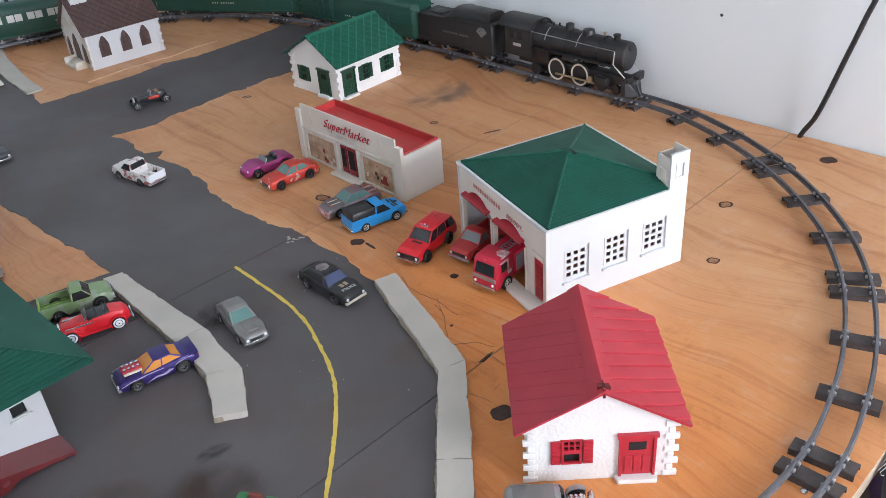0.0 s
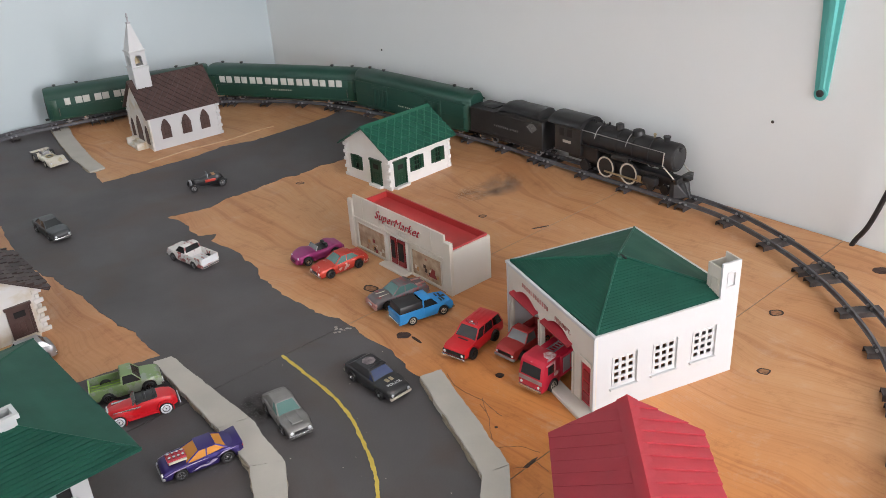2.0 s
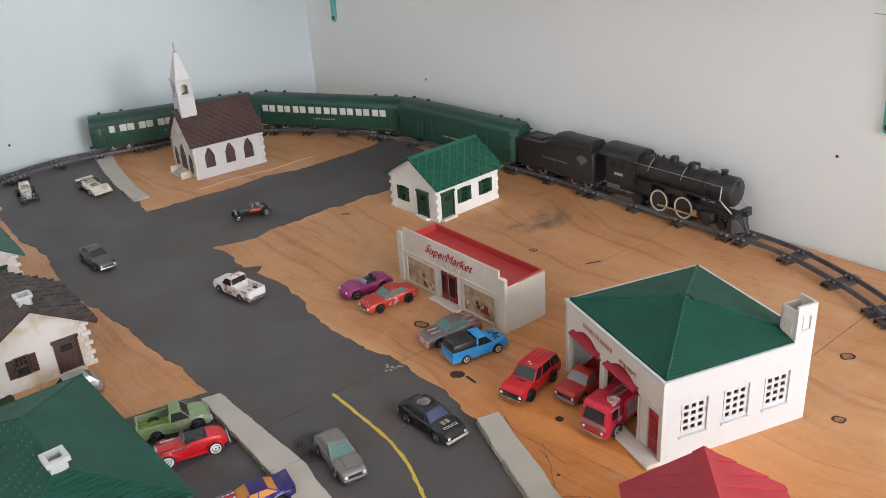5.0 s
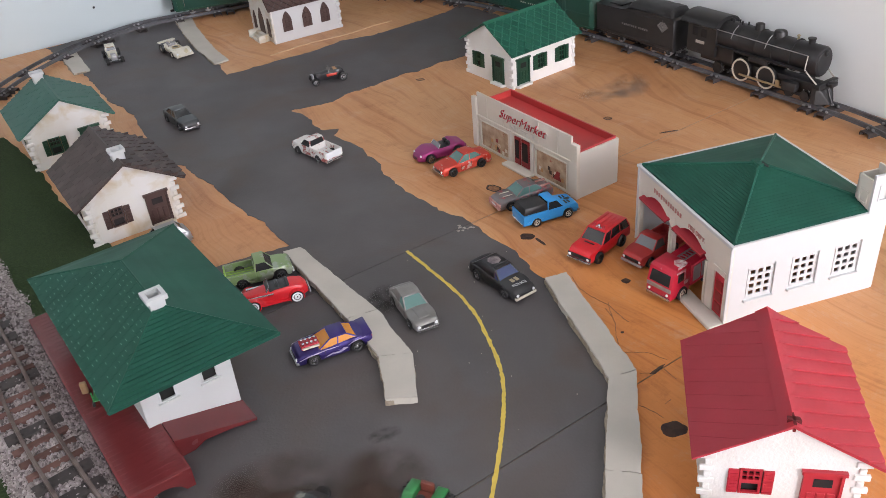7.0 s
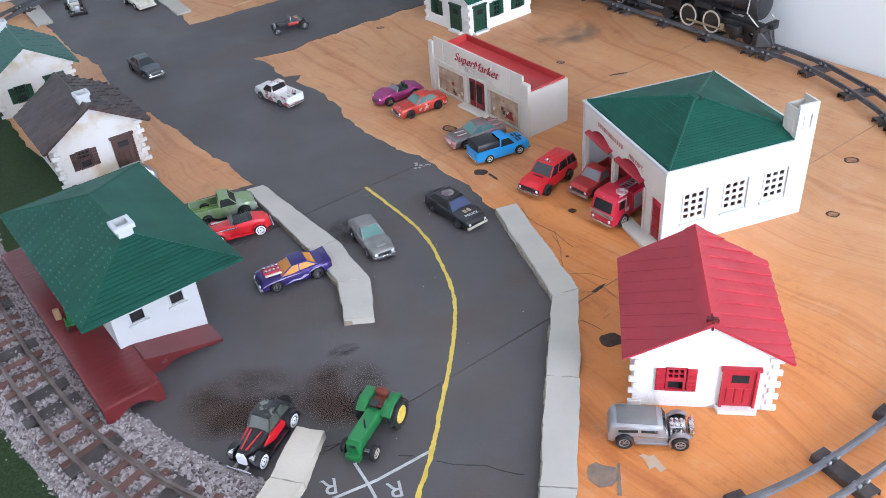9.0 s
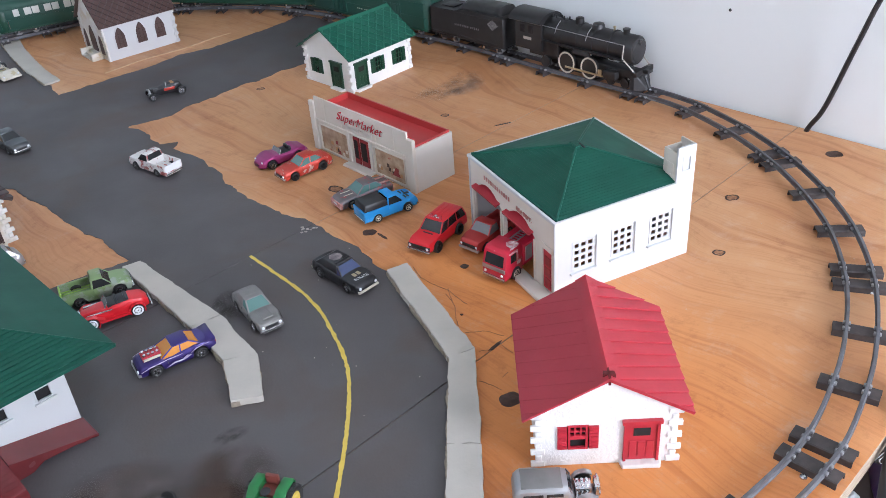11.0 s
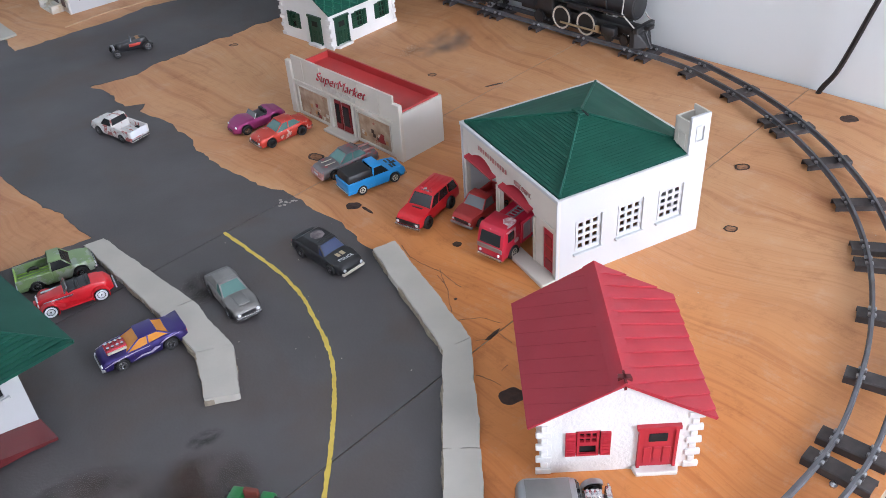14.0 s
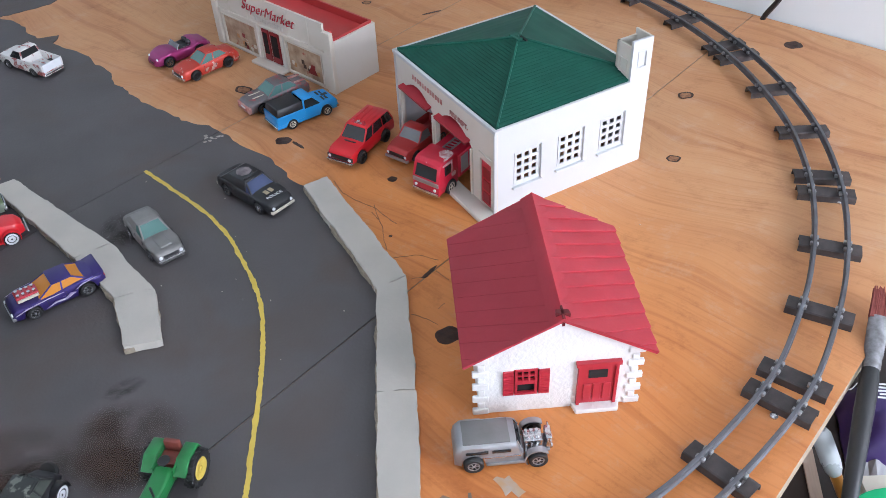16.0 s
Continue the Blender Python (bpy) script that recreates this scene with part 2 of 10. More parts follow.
ROOM = material("room_white_paint", (0.88, 0.895, 0.90), 0.8, second=(0.85, 0.865, 0.87), scale=4)
WHITE_PAINT = material("white_road_paint", (0.55, 0.55, 0.56), 0.6, second=(0.34, 0.34, 0.35), scale=150, amount=0.8)
KERB = material("kerb_board", (0.485, 0.455, 0.40), 0.75, second=(0.39, 0.375, 0.335), scale=30, bump=0.15, bump_scale=300, spots=(0.33, 0.30, 0.26), spot_scale=60, spot_level=0.7)
KERB_CREAM = material("kerb_cream", (0.60, 0.55, 0.46), 0.75, second=(0.50, 0.45, 0.37), scale=30, bump=0.2, bump_scale=300)
KERB_EDGE = material("kerb_raw_edge", (0.34, 0.29, 0.22), 0.9, second=(0.16, 0.125, 0.095), scale=220, bump=0.8, bump_scale=400)
GRASS = material("grass_mat", (0.023, 0.040, 0.017), 0.95, second=(0.042, 0.067, 0.026), scale=420, amount=1.0, bump=1.0, bump_scale=900, spots=(0.080, 0.11, 0.05), spot_scale=300, spot_level=0.66, spec=0.15)
STONE = material("ballast_stone", (0.31, 0.274, 0.270), 0.85, second=(0.12, 0.096, 0.093), scale=160, amount=1.0)
RAIL = material("rail_steel", (0.145, 0.15, 0.165), 0.6, 0.4, second=(0.105, 0.098, 0.098), scale=70, amount=0.8)
RAIL_RUST = material("rail_rusty", (0.19, 0.15, 0.135), 0.55, 0.35, second=(0.10, 0.07, 0.06), scale=70, amount=0.9)
TIE = material("tie_black_metal", (0.045, 0.038, 0.038), 0.55, 0.15, second=(0.085, 0.070, 0.066), scale=130, amount=0.9, bump=0.2, bump_scale=300)
TIE_WOOD = material("tie_brown_wood", (0.155, 0.078, 0.064), 0.85, second=(0.10, 0.058, 0.05), scale=110, bump=0.5, bump_scale=300, vary=0.25)
# one wall paint, darkened where daylight strikes west, lightened on the grazed north
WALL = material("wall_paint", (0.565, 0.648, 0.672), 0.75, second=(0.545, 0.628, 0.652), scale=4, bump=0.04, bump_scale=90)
WALL_LIFTED = material("wall_paint_lifted", (0.80, 0.83, 0.825), 0.75, second=(0.775, 0.805, 0.80), scale=4, bump=0.04, bump_scale=90)
# near-black colour that stands in for the unlit inside of openings
DARK = material("dark_gap", (0.012, 0.011, 0.011), 0.8)
WHITE_PL = material("white_plastic", (0.56, 0.572, 0.578), 0.38, second=(0.54, 0.546, 0.542), scale=22, amount=0.7, bump=0.08, bump_scale=300)
IVORY_PL = material("ivory_plastic", (0.64, 0.615, 0.57), 0.42, second=(0.60, 0.57, 0.51), scale=20, amount=0.7, bump=0.06, bump_scale=300)
CREAM_PL = material("cream_plastic", (0.66, 0.62, 0.55), 0.4, second=(0.58, 0.53, 0.45), scale=18, amount=0.8, bump=0.06, bump_scale=300)
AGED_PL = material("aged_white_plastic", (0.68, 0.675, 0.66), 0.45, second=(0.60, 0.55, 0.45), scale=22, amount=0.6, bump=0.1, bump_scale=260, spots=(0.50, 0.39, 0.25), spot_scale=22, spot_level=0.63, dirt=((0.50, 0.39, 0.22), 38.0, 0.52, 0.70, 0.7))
STUCCO = material("white_stucco_plastic", (0.78, 0.77, 0.75), 0.5, second=(0.71, 0.69, 0.65), scale=40, amount=0.6, bump=0.8, bump_scale=330)
ROOF_RED = material("thin_red_plastic", (0.53, 0.042, 0.058), 0.42, second=(0.46, 0.034, 0.048), scale=25, amount=0.8, bump=0.08, bump_scale=300, spec=0.25)
# scatter in the red house's thin roof, added to lift its unlit slope
ROOF_RED.node_tree.nodes["Principled BSDF"].inputs["Subsurface Weight"].default_value = 0.45
ROOF_RED.node_tree.nodes["Principled BSDF"].inputs["Subsurface Radius"].default_value = (0.020, 0.004, 0.005)
ROOF_RED.node_tree.nodes["Principled BSDF"].inputs["Subsurface Scale"].default_value = 1.0
RED_PL = material("red_plastic", (0.46, 0.026, 0.042), 0.42, second=(0.40, 0.022, 0.036), scale=25, amount=0.8, bump=0.06, bump_scale=300)
TRAY_RED = material("dusty_red_roof_plastic", (0.52, 0.048, 0.046), 0.34, second=(0.42, 0.048, 0.044), scale=16, amount=0.9, bump=0.06, bump_scale=300)
FADED_GREY = material("faded_grey_print", (0.20, 0.20, 0.195), 0.6, second=(0.07, 0.07, 0.07), scale=420, amount=0.9)
FADED_RED = material("faded_red_print", (0.43, 0.15, 0.135), 0.6, second=(0.55, 0.38, 0.34), scale=160, amount=0.9)
DKRED_PL = material("dark_red_plastic", (0.26, 0.014, 0.018), 0.34, second=(0.20, 0.012, 0.014), scale=25)
MAROON = material("maroon_plastic", (0.165, 0.026, 0.028), 0.22, second=(0.125, 0.020, 0.021), scale=30, bump=0.08, bump_scale=200)
GREEN_PL = material("green_plastic", (0.013, 0.086, 0.058), 0.46, second=(0.011, 0.066, 0.046), scale=25, amount=0.8, bump=0.05, bump_scale=300, spec=0.22)
GREEN_GLINT = material("glint_green_plastic", (0.12, 0.26, 0.19), 0.45, second=(0.06, 0.17, 0.12), scale=90, amount=0.8)
GREEN_BR = material("bright_green_plastic", (0.013, 0.118, 0.070), 0.38, second=(0.011, 0.098, 0.058), scale=25, bump=0.05, bump_scale=300)
GREEN_DK = material("dark_green_plastic", (0.010, 0.058, 0.032), 0.36, second=(0.009, 0.045, 0.026), scale=25)
BROWN_PL = material("brown_plastic", (0.060, 0.032, 0.028), 0.42, second=(0.085, 0.048, 0.042), scale=60, amount=0.9, bump=0.08, bump_scale=300)
BROWN_GREY = material("dusty_brown_plastic", (0.046, 0.027, 0.025), 0.5, second=(0.074, 0.054, 0.050), scale=45, amount=0.9, bump=0.1, bump_scale=300, spec=0.4, vary=0.30)
DUSTY_GREEN = material("dusty_green_plastic", (0.030, 0.112, 0.084), 0.5, second=(0.050, 0.130, 0.105), scale=38, amount=0.9, bump=0.08, bump_scale=300, spec=0.3)
PHOTO = material("printed_window_card", (0.30, 0.19, 0.12), 0.3, second=(0.52, 0.40, 0.28), scale=85, amount=1.0, spots=(0.33, 0.07, 0.04), spot_scale=55, spot_level=0.62)
COACH_GREEN = material("coach_green", (0.011, 0.060, 0.042), 0.38, second=(0.010, 0.048, 0.034), scale=25)
LOCO_BLACK = material("loco_black", (0.020, 0.020, 0.021), 0.40, 0.1, second=(0.034, 0.033, 0.033), scale=60)
WINDOW_CARD = material("coach_window", (0.62, 0.62, 0.58), 0.25, second=(0.48, 0.48, 0.45), scale=60)
BRASS = material("pale_brass", (0.50, 0.42, 0.27), 0.35, 0.6, second=(0.36, 0.28, 0.16), scale=60)
CHROME = material("worn_chrome", (0.62, 0.62, 0.63), 0.22, 0.9, second=(0.40, 0.40, 0.41), scale=80)
GREY_METAL = material("bare_cast_metal", (0.40, 0.40, 0.41), 0.38, 0.65, second=(0.27, 0.27, 0.28), scale=60, bump=0.12, bump_scale=350)
TYRE = material("black_tyre", (0.016, 0.016, 0.017), 0.55, second=(0.03, 0.028, 0.027), scale=120)
BLACK_PL = material("black_plastic", (0.018, 0.018, 0.020), 0.4, second=(0.03, 0.03, 0.03), scale=50)
TEAL = material("teal_enamel", (0.11, 0.47, 0.43), 0.35, second=(0.09, 0.38, 0.35), scale=20, bump=0.1, bump_scale=120)
PENCIL = material("pencil_line", (0.36, 0.32, 0.31), 0.8)
GLASS_DARK = material("tinted_window", (0.025, 0.028, 0.03), 0.12, spec=0.7)
GLASS_GREEN = material("green_window", (0.10, 0.21, 0.19), 0.14, spec=0.7)
GLASS_GREY = material("grey_window", (0.20, 0.21, 0.22), 0.15, spec=0.7)
GLASS_ORANGE = material("orange_window", (0.62, 0.24, 0.02), 0.15, spec=0.7)
GLASS_BLUE = material("blue_window", (0.045, 0.065, 0.15), 0.14, spec=0.7)
LAMP_WHITE = material("white_lens", (0.80, 0.82, 0.84), 0.15)


def car_paint(name, base, worn=None, rough=0.36, metal=0.25, level=0.66, scale=60, coat=0.25):
    return material(name, base, rough, metal, second=tuple(c * 0.8 for c in base), scale=40, coat=coat, spots=worn, spot_scale=scale, spot_level=level)


# ---------------------------------------------------------------- mesh tools
def part(name, bm, mat, parent=None, label="", smooth=False):
    """Links a bmesh as one mesh object under a thing or under a part."""
    me = bpy.data.meshes.new(name)
    bmesh.ops.recalc_face_normals(bm, faces=bm.faces)
    if smooth:
        for f in bm.faces:
            f.smooth = True
        for e in bm.edges:
            if len(e.link_faces) == 2 and e.calc_face_angle(0.0) > 0.7:
                e.smooth = False
    bm.to_mesh(me)
    bm.free()
    me.materials.append(mat)
    ob = new(name, me)
    if parent:
        ob.parent = parent
    if label:
        ob["label"] = label
    return ob


def thing(name, m, label, category, group="", kind=""):
    ob = new(name)
    ob.empty_display_size = 0.02
    ob.matrix_world = m
    return tagged(ob, label, category, group, kind)


def link_part(name, me, parent, loc=(0, 0, 0), rot=(0, 0, 0)):
    ob = new(name, me)
    ob.parent = parent
    ob.location, ob.rotation_euler = loc, [radians(a) for a in rot]
    return ob


def bevel(bm, w, seg=2):
    bmesh.ops.bevel(bm, geom=bm.edges[:], offset=w, offset_type="OFFSET", segments=seg, profile=0.5, affect="EDGES", clamp_overlap=True)
    return bm


def box(bm, size, at=(0, 0, 0), turn=(0, 0, 0)):
    """A box centred on at."""
    m = Matrix.LocRotScale(at, Euler([radians(a) for a in turn]), Vector(size))
    return bmesh.ops.create_cube(bm, size=1.0, matrix=m)["verts"]


def boxed(size, at=(0, 0, 0), w=0.0, turn=(0, 0, 0), seg=1):
    bm = bmesh.new()
    box(bm, size, at, turn)
    return bevel(bm, w, seg) if w else bm


def span(bm, lo, hi):
    """A box from corner to corner."""
    return box(bm, [b - a for a, b in zip(lo, hi)], [(a + b) / 2 for a, b in zip(lo, hi)])


def cyl(bm, r, depth, at=(0, 0, 0), axis="z", seg=16, r2=None):
    turn = {"x": (0, 90, 0), "y": (90, 0, 0), "z": (0, 0, 0)}[axis]
    m = Matrix.LocRotScale(at, Euler([radians(a) for a in turn]), None)
    return bmesh.ops.create_cone(bm, cap_ends=True, segments=seg, radius1=r, radius2=r if r2 is None else r2, depth=depth, matrix=m)["verts"]


def rod(bm, a, b, r, seg=8, r2=None):
    a, b = Vector(a), Vector(b)
    d = b - a
    m = Matrix.Translation((a + b) / 2) @ d.to_track_quat("Z", "Y").to_matrix().to_4x4()
    return bmesh.ops.create_cone(bm, cap_ends=True, segments=seg, radius1=r, radius2=r if r2 is None else r2, depth=d.length, matrix=m)["verts"]


def prism(bm, poly, lo, hi, axis="y"):
    """A polygon in the plane across an axis, carried from lo to hi along it. y: (x, z); x: (y, z); z: (x, y)."""
    def at(p, h):
        return {"y": (p[0], h, p[1]), "x": (h, p[0], p[1]), "z": (p[0], p[1], h)}[axis]
    a = [bm.verts.new(at(p, lo)) for p in poly]
    b = [bm.verts.new(at(p, hi)) for p in poly]
    n = len(poly)
    bm.faces.new(a), bm.faces.new(b[::-1])
    for i in range(n):
        bm.faces.new((a[i], b[i], b[(i + 1) % n], a[(i + 1) % n]))
    return bm


def lathe(bm, profile, at=(0, 0, 0), axis="y", seg=18):
    """A turned shape from (radius, height) pairs."""
    rings = []
    for r, h in profile:
        ring = []
        for i in range(seg):
            c, s = math.cos(2 * math.pi * i / seg) * r, math.sin(2 * math.pi * i / seg) * r
            p = {"y": (c, h, s), "x": (h, c, s), "z": (c, s, h)}[axis]
            ring.append(bm.verts.new((p[0] + at[0], p[1] + at[1], p[2] + at[2])))
        rings.append(ring)
    for a, b in zip(rings, rings[1:]):
        for i in range(seg):
            bm.faces.new((a[i], a[(i + 1) % seg], b[(i + 1) % seg], b[i]))
    bm.faces.new(rings[0]), bm.faces.new(rings[-1][::-1])
    return bm


def loft(bm, rings, closed=True, caps=True):
    made = [[bm.verts.new(p) for p in ring] for ring in rings]
    n = len(made[0])
    for a, b in zip(made, made[1:]):
        for i in range(n if closed else n - 1):
            bm.faces.new((a[i], a[(i + 1) % n], b[(i + 1) % n], b[i]))
    if caps:
        bm.faces.new(made[0]), bm.faces.new(made[-1][::-1])
    return bm


def catmull(pts, steps, closed=False):
    """A smooth line through the points."""
    out, n = [], len(pts)
    p = [Vector(q) for q in pts]
    for i in range(n if closed else n - 1):
        a, b, c, d = (p[(i + j) % n] if closed else p[min(max(i + j, 0), n - 1)] for j in (-1, 0, 1, 2))
        for s in range(steps):
            t = s / steps
            out.append(0.5 * ((2 * b) + (c - a) * t + (2 * a - 5 * b + 4 * c - d) * t * t + (3 * b - a - 3 * c + d) * t ** 3))
    if not closed:
        out.append(p[-1])
    return out


def curve_at(keys, x):
    """Smooth interpolation between (x, value) pairs."""
    if x <= keys[0][0]:
        return keys[0][1]
    for (a, va), (b, vb) in zip(keys, keys[1:]):
        if x <= b:
            t = (x - a) / (b - a)
            t = t * t * (3 - 2 * t)
            return va + (vb - va) * t
    return keys[-1][1]


def ragged(poly, step, amp, seed, closed=True):
    """A polygon or line whose edges wander a little, as paint or torn card does."""
    rng = random.Random(seed)
    out, n = [], len(poly)
    for i in range(n if closed else n - 1):
        a, b = Vector(poly[i]), Vector(poly[(i + 1) % n])
        k = max(1, int((b - a).length / step))
        nrm = Vector((-(b - a).y, (b - a).x)).normalized()
        for j in range(k):
            q = a.lerp(b, j / k)
            f1 = noise.noise(Vector((q.x * 40, q.y * 40, seed)))
            f2 = noise.noise(Vector((q.x * 160, q.y * 160, seed + 9)))
            out.append(q + nrm * amp * (f1 * 1.1 + f2 * 0.6 + rng.uniform(-0.15, 0.15)))
    if not closed:
        out.append(Vector(poly[-1]))
    return out


def slab(poly, lo, hi, cuts=()):
    """A flat sheet with the outline poly; cuts: (point, normal) half planes that are kept."""
    pts = [Vector((p[0], p[1])) for p in poly]
    n = len(pts)
    vs, _, fs, _, _, _ = delaunay_2d_cdt(pts, [(i, (i + 1) % n) for i in range(n)], [], 1, 1e-7)
    bm = bmesh.new()
    bv = [bm.verts.new((v.x, v.y, hi)) for v in vs]
    for f in fs:
        bm.faces.new([bv[i] for i in f])
    for v in [v for v in bm.verts if not v.link_faces]:
        bm.verts.remove(v)
    bm.normal_update()
    for f in bm.faces:
        if f.normal.z < 0:
            f.normal_flip()
    for co, no in cuts:
        bmesh.ops.bisect_plane(bm, geom=bm.verts[:] + bm.edges[:] + bm.faces[:], plane_co=(*co, 0), plane_no=(*no, 0), clear_inner=True)
    r = bmesh.ops.extrude_face_region(bm, geom=bm.faces[:])
    for v in [g for g in r["geom"] if isinstance(g, bmesh.types.BMVert)]:
        v.co.z = lo
    return bm


def writing(text, size, mat, parent, m, thick=0.0003, name="lettering", lean=0.0, thin=0.0):
    """Raised or painted letters in the built-in font, as a mesh."""
    cu = bpy.data.curves.new(name, "FONT")
    cu.shear, cu.offset = lean, -thin
    cu.body, cu.size, cu.extrude, cu.align_x, cu.align_y = text, size, thick, "CENTER", "CENTER"
    tmp = bpy.data.objects.new(name, cu)
    scene.collection.objects.link(tmp)
    me = bpy.data.meshes.new_from_object(tmp.evaluated_get(bpy.context.evaluated_depsgraph_get()))
    bpy.data.objects.remove(tmp)
    me.materials.clear()
    me.materials.append(mat)
    ob = new(name, me)
    ob.parent = parent
    ob.matrix_local = m
    return ob

# ---------------------------------------------------------------- the room
FLOOR_Z, CEIL_Z = -0.80, 1.65
GRAIN = Vector((0.70, -0.714))       # along the sheets' seams is across this


def wall_between(name, a, b, z0, z1, thick, mat, label):
    a, b = Vector(a), Vector(b)
    d = (b - a).normalized()
    n = Vector((d.y, -d.x))
    bm = bmesh.new()
    prism(bm, [a, b, b + n * thick, a + n * thick], z0, z1, "z")
    return tagged(part(name, bm, mat), label, "wall", kind="structure")


A = CORNER
B = CORNER + RIGHT_DIR * 2.60
D = CORNER + LEFT_DIR * 1.62
WDIR = Vector((0.7115, 0.7027))
win_c = Vector(WINDOW_AT[:2])
E_ = win_c - WDIR * 1.25
Bw = win_c + WDIR * 1.20
wall_between("wall_north", B, A, FLOOR_Z, CEIL_Z, 0.10, WALL_LIFTED, "smooth painted room wall, paint lightened against its weak light")
wall_between("wall_west", A, D, FLOOR_Z, CEIL_Z, 0.10, WALL, "smooth painted room wall, paint darkened against strong daylight")
# unseen walls here set close and angled to bounce daylight onto the layout
F_ = Vector((-1.30, -2.30))
wall_between("wall_south_west", D, F_, FLOOR_Z, CEIL_Z, 0.10, ROOM, "unseen white wall added to bounce daylight onto the layout")
wall_between("wall_south", F_, E_, FLOOR_Z, CEIL_Z, 0.10, ROOM, "plain painted wall behind the viewer")
wall_between("wall_north_end", Bw, B, FLOOR_Z, CEIL_Z, 0.10, ROOM, "short plain painted wall beside the window")
wa, wb = win_c - WDIR * 0.87, win_c + WDIR * 0.87
wall_between("wall_east_south", E_, wa, FLOOR_Z, CEIL_Z, 0.10, ROOM, "plain painted wall beside the window")
wall_between("wall_east_north", wb, Bw, FLOOR_Z, CEIL_Z, 0.10, ROOM, "plain painted wall beside the window")
wall_between("wall_east_sill", wa, wb, FLOOR_Z, WINDOW_AT.z - 0.70, 0.10, ROOM, "plain painted wall under the window")
wall_between("wall_east_head", wa, wb, WINDOW_AT.z + 0.70, CEIL_Z, 0.10, ROOM, "plain painted wall over the window")

# unseen partition added between window and table to shade the near left
blocker_tip = Vector((0.712, -0.322))
wall_between("wall_recess", blocker_tip - WDIR * 0.66, blocker_tip, FLOOR_Z, CEIL_Z, 0.10, ROOM, "unseen added wall that blocks window light from the near left")

bm = bmesh.new()
room = [A, D, F_, E_, Bw, B]
mid = sum(room, Vector((0, 0))) / len(room)
outline = [p + (p - mid).normalized() * 0.12 for p in room]
prism(bm, outline, FLOOR_Z - 0.1, FLOOR_Z, "z")
tagged(part("floor", bm, material("floor_boards", (0.56, 0.50, 0.42), 0.6, second=(0.48, 0.42, 0.34), scale=12, stretch=(1, 12, 1))), "brown room floor below the layout table", "floor", kind="structure")
bm = bmesh.new()
prism(bm, outline, CEIL_Z, CEIL_Z + 0.1, "z")
tagged(part("ceiling", bm, ROOM), "plain white room ceiling", "ceiling", kind="structure")

# ---------------------------------------------------------------- the table
BACK_N = Vector((-RIGHT_DIR.y, RIGHT_DIR.x))
LEFT_N = Vector((LEFT_DIR.y, -LEFT_DIR.x))
table_poly = [
    (-0.36, 0.20), (0.045, 0.20), (0.221, 0.377), (0.329, 0.484), (0.56, 0.715), (0.60, 0.83),
    tuple(CORNER + RIGHT_DIR * 1.52 - BACK_N * 0.004), tuple(CORNER - BACK_N * 0.004 - LEFT_N * 0.004 + (RIGHT_DIR + LEFT_DIR) * 0.01),
    tuple(CORNER + LEFT_DIR * 1.08 - LEFT_N * 0.004), (-1.22, 1.02), (-0.78, 0.55), (-0.56, 0.38),
]
SEAM_A, SEAM_B = Vector((0.15, 0.7265)), Vector((-0.27, 0.7437))
table = thing("layout_table", pose(0, 0, -0.018), "plywood layout table pushed into a room corner", "table")
gap = 0.0005
for cuts in (((SEAM_A + GRAIN * gap, GRAIN),),
             ((SEAM_A - GRAIN * gap, -GRAIN), (SEAM_B + GRAIN * gap, GRAIN)),
             ((SEAM_B - GRAIN * gap, -GRAIN),)):
    part("plywood_sheet", slab(table_poly, 0.0, 0.018, cuts), PLY, table, "orange-brown fir plywood sheet with knots").data.materials.append(PLY_EDGE)
for ob in table.children:
    for f in ob.data.polygons:
        f.material_index = 0 if abs(f.normal.z) > 0.5 else 1
bm = boxed((0.07, 0.07, 0.78), (0, 0, -0.391), 0.003)
me = bpy.data.meshes.new("leg")
bm.to_mesh(me), bm.free(), me.materials.append(PLY_EDGE)
for x, y in ((-0.35, 0.28), (0.03, 0.28), (0.48, 0.78), (-1.12, 1.10), (-0.58, 2.02)):
    link_part("leg", me, table, (x, y, 0))

